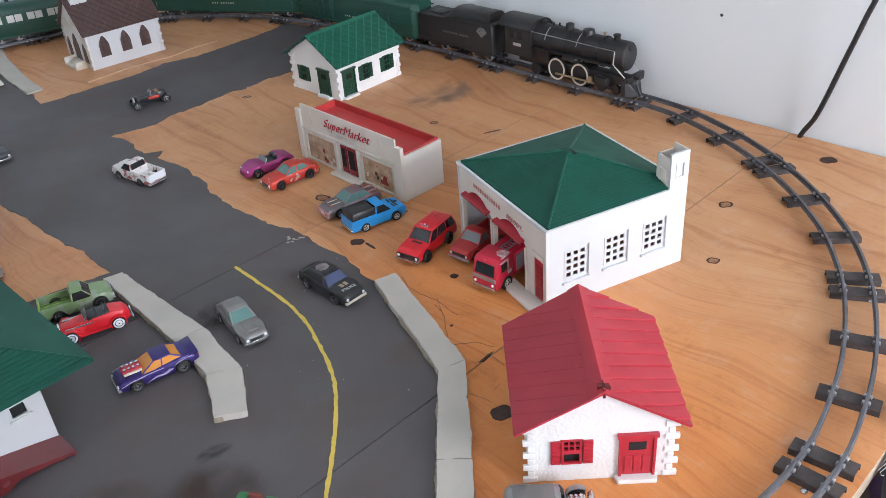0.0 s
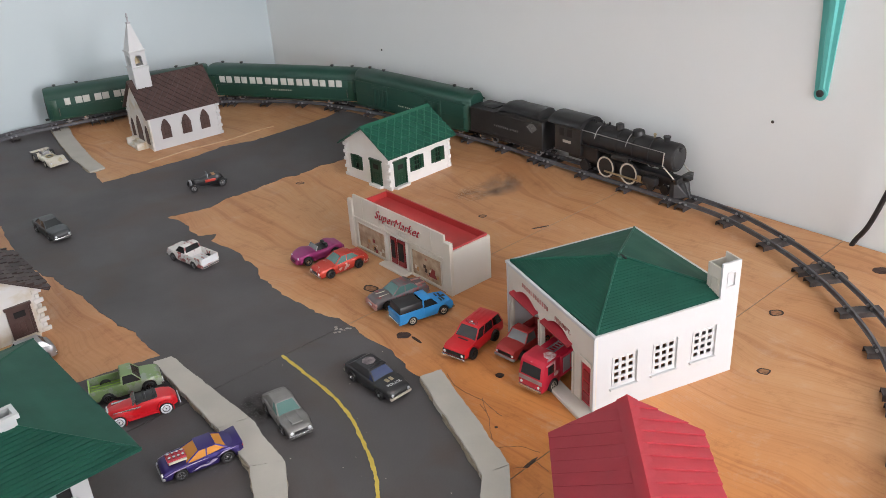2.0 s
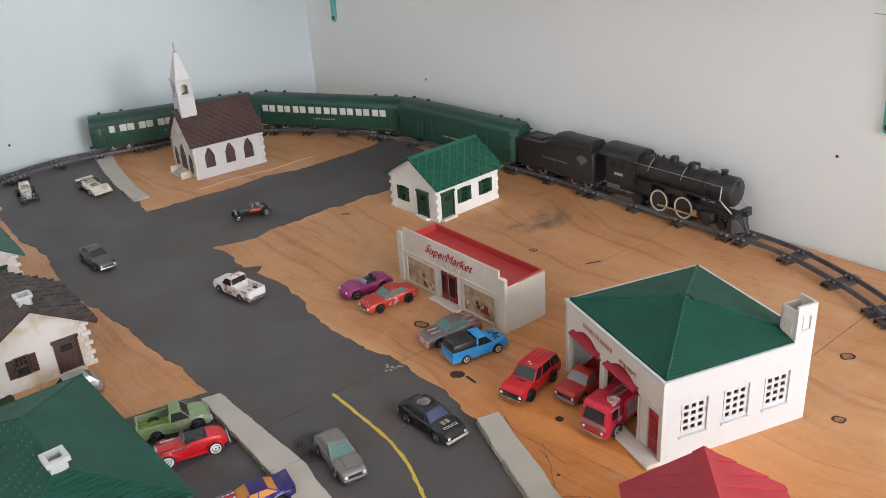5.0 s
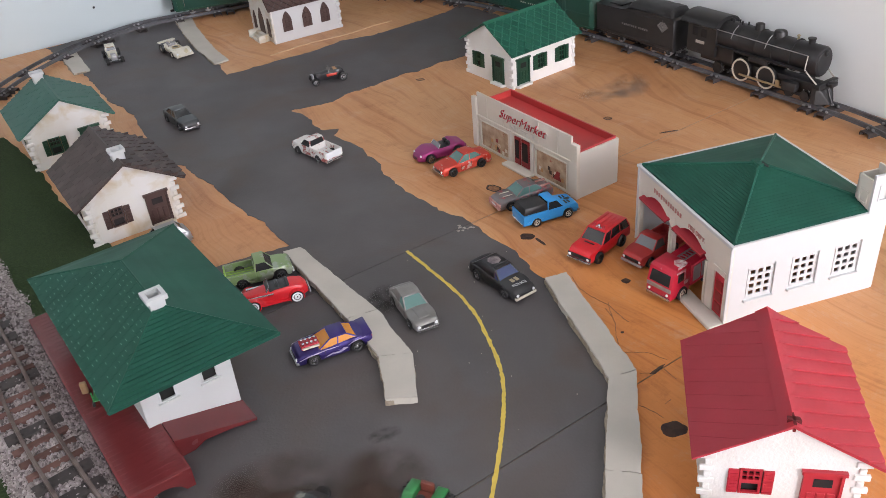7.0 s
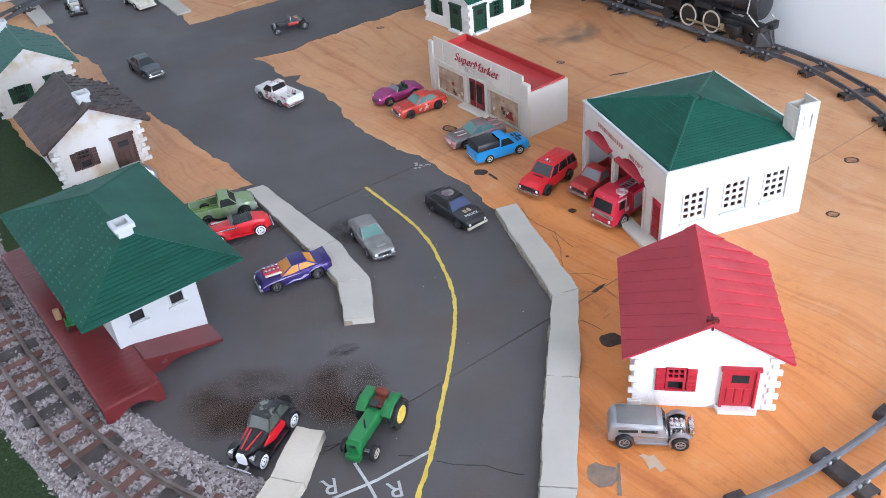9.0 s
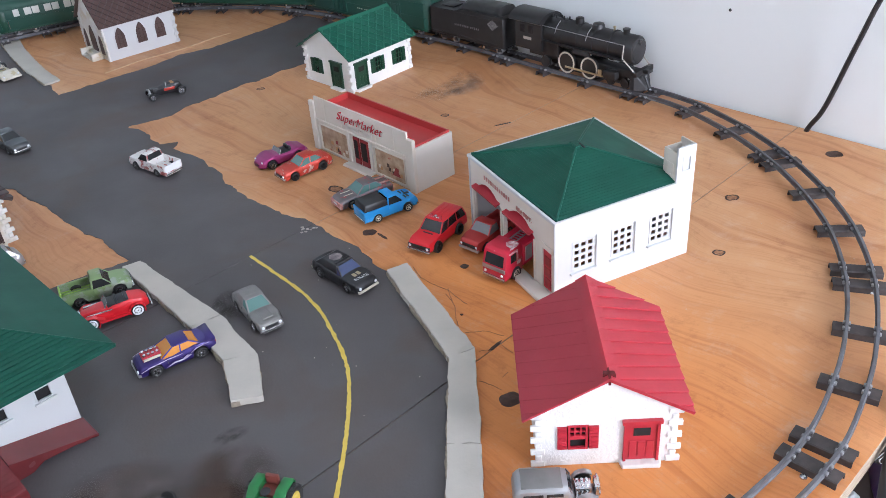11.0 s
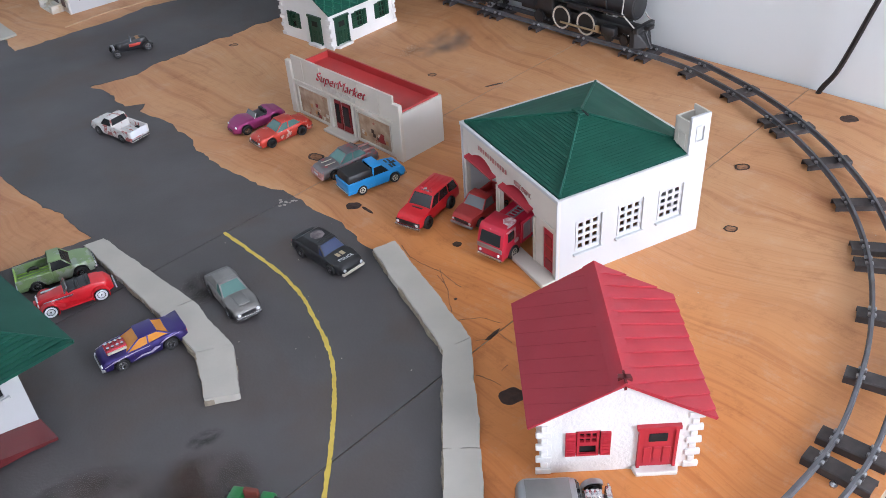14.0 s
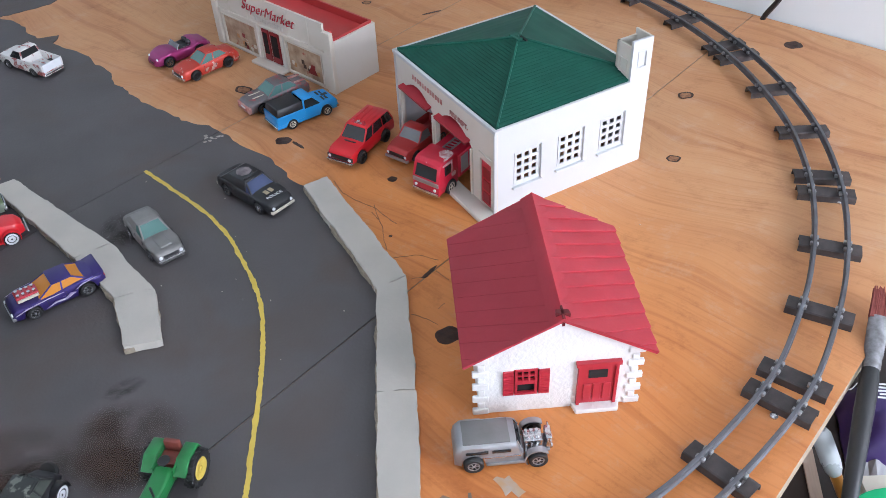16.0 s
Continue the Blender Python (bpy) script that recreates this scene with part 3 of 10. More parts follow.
# grey painted roadway, in pieces over the seams of the sheets
road_poly = [
    (-0.008, 0.21), (-0.008, 0.48), (-0.006, 0.59), (-0.068, 0.735), (-0.089, 0.752), (-0.111, 0.790), (-0.139, 0.812), (-0.158, 0.836), (-0.178, 0.858), (-0.207, 0.873), (-0.225, 0.892),
    (-0.264, 0.927), (-0.290, 0.961), (-0.297, 0.973), (-0.315, 1.002), (-0.337, 1.031), (-0.363, 1.053), (-0.388, 1.074), (-0.386, 1.092), (-0.412, 1.089), (-0.437, 1.122), (-0.457, 1.146), (-0.477, 1.157),
    (-0.419, 1.188), (-0.406, 1.220), (-0.370, 1.251), (-0.328, 1.300), (-0.308, 1.306), (-0.278, 1.345), (-0.248, 1.365), (-0.16, 1.475), (-0.21, 1.575), (-0.288, 1.639), (-0.310, 1.596), (-0.352, 1.552), (-0.423, 1.479), (-0.476, 1.457),
    (-0.514, 1.405), (-0.552, 1.376), (-0.591, 1.338), (-0.634, 1.302), (-0.66, 1.342), (-0.755, 1.458), (-0.835, 1.577), (-0.880, 1.622), (-0.955, 1.548),
    (-1.05, 1.45), (-0.972, 1.394), (-0.891, 1.309), (-0.847, 1.260), (-0.797, 1.201), (-0.754, 1.172), (-0.725, 1.146), (-0.698, 1.109), (-0.663, 1.062), (-0.631, 1.028), (-0.588, 0.988), (-0.568, 0.981), (-0.544, 0.953), (-0.524, 0.941),
    (-0.487, 0.906), (-0.472, 0.891), (-0.430, 0.855), (-0.411, 0.840), (-0.392, 0.817), (-0.364, 0.791), (-0.43, 0.752), (-0.53, 0.69), (-0.585, 0.640), (-0.440, 0.470), (-0.375, 0.418), (-0.315, 0.384), (-0.268, 0.360), (-0.230, 0.340), (-0.205, 0.30), (-0.205, 0.21),
]
rp = ragged(road_poly, 0.006, 0.0038, 3)
road = thing("road", pose(0, 0, 0), "dark grey painted toy roadway with worn ragged edges", "road", kind="structure")
for cuts in (((SEAM_A + GRAIN * gap, GRAIN),),
             ((SEAM_A - GRAIN * gap, -GRAIN), (SEAM_B + GRAIN * gap, GRAIN)),
             ((SEAM_B - GRAIN * gap, -GRAIN),)):
    part("road_surface", slab(rp, -0.0002, 0.0007, cuts), ASPHALT, road)


def ribbon(line, width, z0, z1, wobble=0.0, seed=0):
    """A strip along a line of (x, y)."""
    bm = bmesh.new()
    rng = random.Random(seed)
    rings = []
    for i, p in enumerate(line):
        p = Vector(p)
        d = (Vector(line[min(i + 1, len(line) - 1)]) - Vector(line[max(i - 1, 0)])).normalized()
        n = Vector((-d.y, d.x))
        w = width / 2 * (1 + wobble * (noise.noise(Vector((p.x * 90, p.y * 90, seed))) + rng.uniform(-0.3, 0.3)))
        v = width / 2 * (1 + wobble * (noise.noise(Vector((p.x * 90, p.y * 90, seed + 5))) + rng.uniform(-0.3, 0.3)))
        a, b = p + n * w, p - n * v
        rings.append([(*a, z0), (*a, z1), (*b, z1), (*b, z0)])
    return loft(bm, rings)


yellow = [(-0.229, 0.785), (-0.200, 0.753), (-0.162, 0.710), (-0.139, 0.674), (-0.122, 0.635), (-0.1105, 0.605), (-0.1035, 0.573), (-0.1005, 0.533), (-0.100, 0.500), (-0.101, 0.462), (-0.102, 0.423), (-0.1035, 0.395), (-0.108, 0.356), (-0.112, 0.29), (-0.115, 0.22)]
part("centre_line", ribbon(catmull(yellow, 16), 0.0035, 0.0005, 0.0012, 0.65, 4), YELLOW, road, "hand-painted yellow centre line")
part("crossing_line", ribbon([(-0.160, 0.389), (-0.145, 0.369), (-0.128, 0.343), (-0.10, 0.305)], 0.0022, 0.0005, 0.0010, 0.2, 5), WHITE_PAINT, road, "thin white painted crossing stripe")
part("crossing_line", ribbon([(-0.1045, 0.4035), (-0.14, 0.374), (-0.19, 0.342), (-0.20, 0.335)], 0.0022, 0.0006, 0.0011, 0.2, 6), WHITE_PAINT, road, "thin white painted crossing stripe")
for x, y in ((-0.1740, 0.3665), (-0.1250, 0.3670)):
    writing("R", 0.021, WHITE_PAINT, road, pose(x, y, 0.0010, 0, 0, 200), 0.0002, "painted_letter")


# raised pavements of grey board
def kerb(pairs, h, mat, label, seed, joint=True):
    """A raised walk from pairs of edge points, with a rough cut edge."""
    k = thing("kerb", pose(0, 0, 0), label, "kerb", "raised toy pavements")
    for n, (l0, r0, l1, r1) in enumerate(pairs):
        u = (Vector(l1) - Vector(l0)).normalized() * (0.0004 if joint else 0)
        quad = [Vector(l0) + u, Vector(l1) - u, Vector(r1) - u, Vector(r0) + u]
        q = ragged(quad, 0.004, 0.0014, seed + n)
        part("kerb_piece", slab(q, 0.0012 if h > 0.003 else 0.0008, h), mat, k)
        q2 = ragged([quad[0].lerp(quad[3], -0.03), quad[1].lerp(quad[2], -0.03), quad[2].lerp(quad[1], 0.04), quad[3].lerp(quad[0], 0.04)], 0.003, 0.0020, seed + n + 40)
        part("kerb_core", slab(q2, 0.0, h * 0.72), KERB_EDGE, k, "rough torn brown board edge")
    return k


KH = 0.008
kerb([((-0.077, 0.731), (-0.056, 0.742), (-0.0145, 0.586), (0.0085, 0.598)), ((-0.0145, 0.586), (0.0085, 0.598), (-0.018, 0.4825), (0.009, 0.481)), ((-0.018, 0.4825), (0.009, 0.481), (-0.020, 0.37), (0.006, 0.37)), ((-0.020, 0.37), (0.006, 0.37), (-0.022, 0.22), (0.003, 0.22))],
     KH, KERB, "long pale grey raised pavement beside the road", 11)
kerb([((-0.3635, 0.769), (-0.347, 0.779), (-0.262, 0.655), (-0.236, 0.671)), ((-0.262, 0.655), (-0.236, 0.671), (-0.2195, 0.602), (-0.189, 0.608)), ((-0.2195, 0.602), (-0.189, 0.608), (-0.201, 0.546), (-0.1745, 0.551))],
     KH, KERB, "pale grey raised pavement edging the parking area", 21)
kerb([((-0.2103, 0.4160), (-0.1872, 0.4130), (-0.2175, 0.3653), (-0.1912, 0.3615)), ((-0.2175, 0.3653), (-0.1912, 0.3615), (-0.2251, 0.3386), (-0.2014, 0.3354)), ((-0.2251, 0.3386), (-0.2014, 0.3354), (-0.2290, 0.325), (-0.2050, 0.325))],
     0.0095, KERB_CREAM, "cream raised pavement at the level crossing", 31)
kerb([((-0.8520, 1.5920), (-0.8260, 1.6090), (-0.7999, 1.5119), (-0.7700, 1.5200)), ((-0.7999, 1.5119), (-0.7700, 1.5200), (-0.7355, 1.4218), (-0.7060, 1.4290)), ((-0.7355, 1.4218), (-0.7060, 1.4290), (-0.6719, 1.3483), (-0.6536, 1.3650))],
     0.004, KERB, "pale grey raised pavement beside the church", 51, False)
kerb([((-0.9800, 1.3870), (-0.9687, 1.4170), (-0.9149, 1.3117), (-0.8936, 1.3277))], 0.004, KERB, "short pale grey raised pavement near the wall", 61)

# thin cracks in the road paint
CRACK = material("road_crack", (0.030, 0.027, 0.028), 0.8)
for n, pts in enumerate(([(-0.186, 0.403), (-0.176, 0.407), (-0.163, 0.404)], [(-0.128, 0.398), (-0.116, 0.3985)], [(-0.098, 0.3945), (-0.084, 0.392), (-0.060, 0.392), (-0.047, 0.388), (-0.032, 0.386)]
                         )):
    part("paint_crack", ribbon(ragged(pts, 0.003, 0.0008, n, False), 0.0009, 0.0004, 0.00085, 0.9, n), CRACK, road)

# grass mat
grass_poly = [(-0.30, 0.235), (-0.415, 0.312), (-0.465, 0.355), (-0.525, 0.418), (-0.66, 0.545), (-0.80, 0.665), (-1.0, 0.87), (-1.08, 0.98), (-0.98, 1.035), (-0.895, 1.068),
              (-0.80, 0.99), (-0.70, 0.885), (-0.60, 0.80), (-0.53, 0.745), (-0.56, 0.68), (-0.585, 0.648), (-0.445, 0.452), (-0.36, 0.385), (-0.25, 0.335), (-0.23, 0.31), (-0.22, 0.24)]
tagged(part("grass_mat", slab(ragged(grass_poly, 0.008, 0.0025, 8), 0.0002, 0.0018), GRASS), "dark green flocked grass mat beside the track", "grass", kind="structure")

# knots, holes and stains in the plywood
def knot(x, y, rx, ry, turn, pale, hole=False):
    bm = bmesh.new()
    ring = [(math.cos(a) * rx * (1 + 0.06 * math.sin(3 * a + x * 50) + 0.03 * math.sin(7 * a)), math.sin(a) * ry * (1 + 0.1 * math.cos(4 * a + y * 50))) for a in (i * math.pi / 20 for i in range(40))]
    if hole:
        prism(bm, ring, -0.0002, 0.0003, "z")
    else:
        outer = [bm.verts.new((*p, 0.00035)) for p in ring]
        inner = [bm.verts.new((p[0] * 0.72, p[1] * 0.72, 0.00035)) for p in ring]
        for i in range(40):
            bm.faces.new((outer[i], outer[(i + 1) % 40], inner[(i + 1) % 40], inner[i]))
    ob = part("knot", bm, KNOT, None)
    ob.matrix_world = pose(x, y, 0, 0, 0, turn)
    if not hole:
        bm = bmesh.new()
        prism(bm, [(p[0] * 0.72, p[1] * 0.72) for p in ring], -0.0001, 0.0003, "z")
        part("knot_heart", bm, KNOT_HEART if pale else KNOT, ob)
    return tagged(ob, "small brown knot in the plywood", "knot", "knots in the plywood", "structure")


knot(0.308, 0.8445, 0.0085, 0.0065, 20, True)
knot(0.2633, 0.7356, 0.0068, 0.0055, 0, True)
knot(0.456, 0.932, 0.010, 0.0085, 0, False, True)
knot(0.036, 0.537, 0.0105, 0.0085, 10, False, True)
knot(-0.101, 0.8195, 0.0080, 0.0065, 0, False, True)
knot(-0.149, 0.926, 0.0105, 0.0075, -40, True)
knot(0.003, 0.740, 0.0045, 0.004, 0, False, True)
knot(-0.002, 0.658, 0.0016, 0.0014, 0, False, True)
knot(-0.086, 0.810, 0.009, 0.0018, -50, False, True)
knot(0.065, 1.081, 0.013, 0.0016, 20, False, True)
knot(-0.013, 1.123, 0.006, 0.005, 0, True)
knot(-0.30, 1.271, 0.007, 0.005, 0, True)

# ---------------------------------------------------------------- railway track
centre = [(-0.03, 0.311), (-0.13, 0.310), (-0.205, 0.316), (-0.2765, 0.334), (-0.346, 0.369), (-0.3895, 0.398), (-0.433, 0.4335), (-0.4995, 0.492), (-0.5585, 0.551), (-0.632, 0.621), (-0.716, 0.701),
          (-0.80, 0.785), (-0.875, 0.87), (-0.94, 0.97), (-0.985, 1.09), (-1.003, 1.21), (-0.998, 1.33), (-0.965, 1.45), (-0.905, 1.545), (-0.822, 1.602), (-0.767, 1.637), (-0.65, 1.698),
          (-0.533, 1.7165), (-0.434, 1.702), (-0.352, 1.682), (-0.290, 1.650), (-0.195, 1.588), (-0.120, 1.521), (-0.046, 1.456), (0.005, 1.410), (0.0515, 1.3655), (0.102, 1.310), (0.1525, 1.258), (0.193, 1.215), (0.247, 1.161),
          (0.281, 1.127), (0.307, 1.096), (0.328, 1.063), (0.3625, 0.986), (0.386, 0.900), (0.395, 0.812), (0.391, 0.735), (0.371, 0.650), (0.338, 0.572), (0.305, 0.516), (0.263, 0.459), (0.210, 0.411), (0.150, 0.368), (0.065, 0.329)]
line = [Vector(p) for p in catmull(centre, 10, closed=True)]
for _ in range(6):
    line = [(line[i - 1] + line[i] * 2 + line[(i + 1) % len(line)]) / 4 for i in range(len(line))]
lengths = [0.0]
for i in range(len(line)):
    lengths.append(lengths[-1] + (line[(i + 1) % len(line)] - line[i]).length)
LOOP = lengths[-1]


def on_track(s):
    """Place and heading on the centre line, s metres along it."""
    s %= LOOP
    i = int(np.searchsorted(lengths, s, side="right")) - 1
    i = min(i, len(line) - 1)
    a, b = line[i], line[(i + 1) % len(line)]
    return a.lerp(b, (s - lengths[i]) / max(1e-9, lengths[i + 1] - lengths[i])), (b - a).normalized()


def along(x, y):
    """The way along the line to the point nearest to (x, y)."""
    return lengths[min(range(len(line)), key=lambda i: (line[i] - Vector((x, y))).length)]


GAUGE, RAIL_Z = 0.0250, 0.0120
track = thing("railway_track", pose(0, 0, 0), "toy railway track loop with steel rails and black metal ties", "track")
for side in (-1, 1):
    bm = bmesh.new()
    rings = []
    for i in range(0, len(line)):
        d = (line[(i + 1) % len(line)] - line[i - 1]).normalized()
        n = Vector((-d.y, d.x))
        c = line[i] + n * side * GAUGE / 2
        prof = [(-0.0021, 0.0060), (0.0021, 0.0060), (0.0007, 0.0072), (0.0007, 0.0096), (0.0014, 0.0102), (0.0013, 0.0118), (0.0, RAIL_Z), (-0.0013, 0.0118), (-0.0014, 0.0102), (-0.0007, 0.0096), (-0.0007, 0.0072)]
        rings.append([(c.x + n.x * a, c.y + n.y * a, z) for a, z in prof])
    rings.append(rings[0])
    i0, i1 = 0, min(range(len(line)), key=lambda i: (line[i] - Vector((-0.90, 0.905))).length)
    part("rail", loft(bmesh.new(), rings[i0:i1 + 1]), RAIL_RUST, track, "rust-brown worn rail", smooth=True)
    part("rail", loft(bmesh.new(), rings[i1:]), RAIL, track, "grey steel rail", smooth=True)

# one pressed metal tie with its four rail clips
bm = bmesh.new()
prism(bm, [(-0.0078, 0.0), (-0.0072, 0.0054), (-0.0062, 0.0062), (0.0062, 0.0062), (0.0072, 0.0054), (0.0078, 0.0), (0.0068, 0.0), (0.0060, 0.0050), (-0.0060, 0.0050), (-0.0068, 0.0)], -0.0237, 0.0237, "x")
for s in (-1, 1):
    for c in (-1, 1):
        box(bm, (0.0016, 0.0042, 0.0014), (s * GAUGE / 2 + c * 0.0026, 0, 0.0068))
tie_mesh = bpy.data.meshes.new("tie")
bm.to_mesh(tie_mesh), bm.free(), tie_mesh.materials.append(TIE)
bm = boxed((0.0064, 0.0034, 0.0030), (0, 0, 0.0079), 0.0005)
clip_mesh = bpy.data.meshes.new("rail_clip")
bm.to_mesh(clip_mesh), bm.free(), clip_mesh.materials.append(GREY_METAL)
bm = boxed((0.0465, 0.0072, 0.0038), (0, 0, 0.0046), 0.0005)
wood_mesh = bpy.data.meshes.new("wooden_tie")
bm.to_mesh(wood_mesh), bm.free(), wood_mesh.materials.append(TIE_WOOD)


def place_on_line(name, me, s, dz=0.0):
    p, d = on_track(s)
    ob = link_part(name, me, track, (p.x, p.y, dz), (0, 0, math.degrees(math.atan2(d.y, d.x)) - 90))
    return ob


S_LEFT, S_RIGHT = along(-0.435, 0.434), along(0.2560, 0.4515)      # two rail joints; the others lie between them at even steps
joints = []
for a, b in ((S_LEFT, S_RIGHT), (S_RIGHT, S_LEFT + LOOP)):
    n = round((b - a) / 0.2445)
    joints += [(a + (b - a) * k / n, (b - a) / n) for k in range(n)]
tie_spans = []
for s, SECTION in joints:
    p, _ = on_track(s + SECTION / 2)
    on_bed = p.x < -0.12 and p.y < 1.0
    for off, joint in ((-0.0127, True), (0.0127, True), (0.0865, False), (SECTION - 0.0865, False)):
        tie = place_on_line("tie", tie_mesh, s + off)
        tie_spans.append(((s + off) % LOOP, 0.0074))
        if not on_bed:
            for sx in (-1, 1):
                for sy in (-0.0042, 0.0042):
                    link_part("rail_clip", clip_mesh, tie, (sx * GAUGE / 2, sy, 0))
    if on_bed:
        for off in (0.031, 0.049, 0.0675, 0.105, 0.1225, 0.140, 0.177, 0.1955, 0.2135):
            place_on_line("wooden_tie", wood_mesh, s + off)
            tie_spans.append(((s + off) % LOOP, 0.0034))
bm = bmesh.new()
lathe(bm, [(0.0028, 0.0), (0.0028, 0.0012), (0.0016, 0.0022), (0.0004, 0.0024)], axis="z", seg=10)
screw_mesh = bpy.data.meshes.new("screw")
bm.to_mesh(screw_mesh), bm.free(), screw_mesh.materials.append(CHROME)
for x, y in ((0.2425, 0.4365), (0.3830, 0.652), (0.300, 1.072)):
    link_part("screw", screw_mesh, track, (x, y, 0))

# crushed stone under the near curve
rng = np.random.default_rng(5)
BED0, BED1 = along(-0.205, 0.327), along(-0.90, 0.905)
count = 26000
shape = np.array([(0, 0, 1), (1, 0, 0), (0, 1, 0), (-1, 0, 0), (0, -1, 0)], float)
faces0 = np.array([(0, 1, 2), (0, 2, 3), (0, 3, 4), (0, 4, 1)])
verts, faces = [], []
near = {k: [(q, w) for q, w in tie_spans if abs(q - (k + 0.5) / 20) < 0.045] for k in range(int(LOOP * 20) + 1)}
for _ in range(count):
    s = BED0 + (BED1 - BED0) * rng.random()
    p, d = on_track(s)
    n = Vector((-d.y, d.x))
    t = rng.uniform(-1, 1)
    wide = (0.040 if t > 0 else 0.049) + 0.006 * noise.noise(Vector((s * 25, 1.0, 0)))
    off = t * wide
    if abs(off) < 0.0222 and rng.random() < 0.93 and any(abs(s - q) < w for q, w in near[int(s * 20)]):
        continue
    hump = 0.0046 * max(0.0, 1 - abs(t) ** 3)
    if abs(abs(off) - GAUGE / 2) < 0.0022:
        hump *= 0.6
    q = p + n * off
    r = rng.uniform(0.0014, 0.0028)
    a = rng.uniform(0, 6.28)
    c, sn = math.cos(a), math.sin(a)
    v = shape * (rng.uniform(0.75, 1.3, (5, 3))) * r
    v = np.stack([v[:, 0] * c - v[:, 1] * sn, v[:, 0] * sn + v[:, 1] * c, v[:, 2]], 1) + (q.x, q.y, hump - 0.0002)
    faces.append(faces0 + 5 * len(verts))
    verts.append(v)
me = bpy.data.meshes.new("ballast")
me.from_pydata(np.concatenate(verts).tolist(), [], np.concatenate(faces).tolist())


def stone_material():
    m = STONE
    n, k = m.node_tree.nodes, m.node_tree.links
    g = n.new("ShaderNodeNewGeometry")
    r = n.new("ShaderNodeValToRGB")
    e = r.color_ramp.elements
    e[0].color, e[1].color = (0.085, 0.070, 0.070, 1), (0.50, 0.45, 0.45, 1)
    e.new(0.40).color = (0.29, 0.25, 0.25, 1)
    k.new(g.outputs["Random Per Island"], r.inputs[0])
    k.new(r.outputs[0], n["Principled BSDF"].inputs["Base Color"])
    return m


me.materials.append(stone_material())
tagged(new("ballast", me), "loose pinkish grey crushed stone track ballast", "ballast", kind="stuff")
# fine bed under the stones
bed = []
for t in (1, -1):
    row = []
    for j in range(61):
        p, d = on_track(BED0 + (BED1 - BED0) * j / 60)
        row.append(p + Vector((-d.y, d.x)) * t * ((0.037 if t > 0 else 0.046) + 0.003 * noise.noise(Vector((j * 0.7, t, 2)))))
    bed += row if t == 1 else row[::-1]
tagged(part("ballast_bed", slab(bed, 0.0012, 0.0030), material("ballast_grit", (0.20, 0.17, 0.165), 0.95, second=(0.36, 0.32, 0.31), scale=420, amount=1.0, bump=1.0, bump_scale=700)), "fine grey grit bed under the track stones", "ballast", kind="structure")

# ---------------------------------------------------------------- building tools
def lerp(a, b, t):
    return Vector(a).lerp(Vector(b), t)


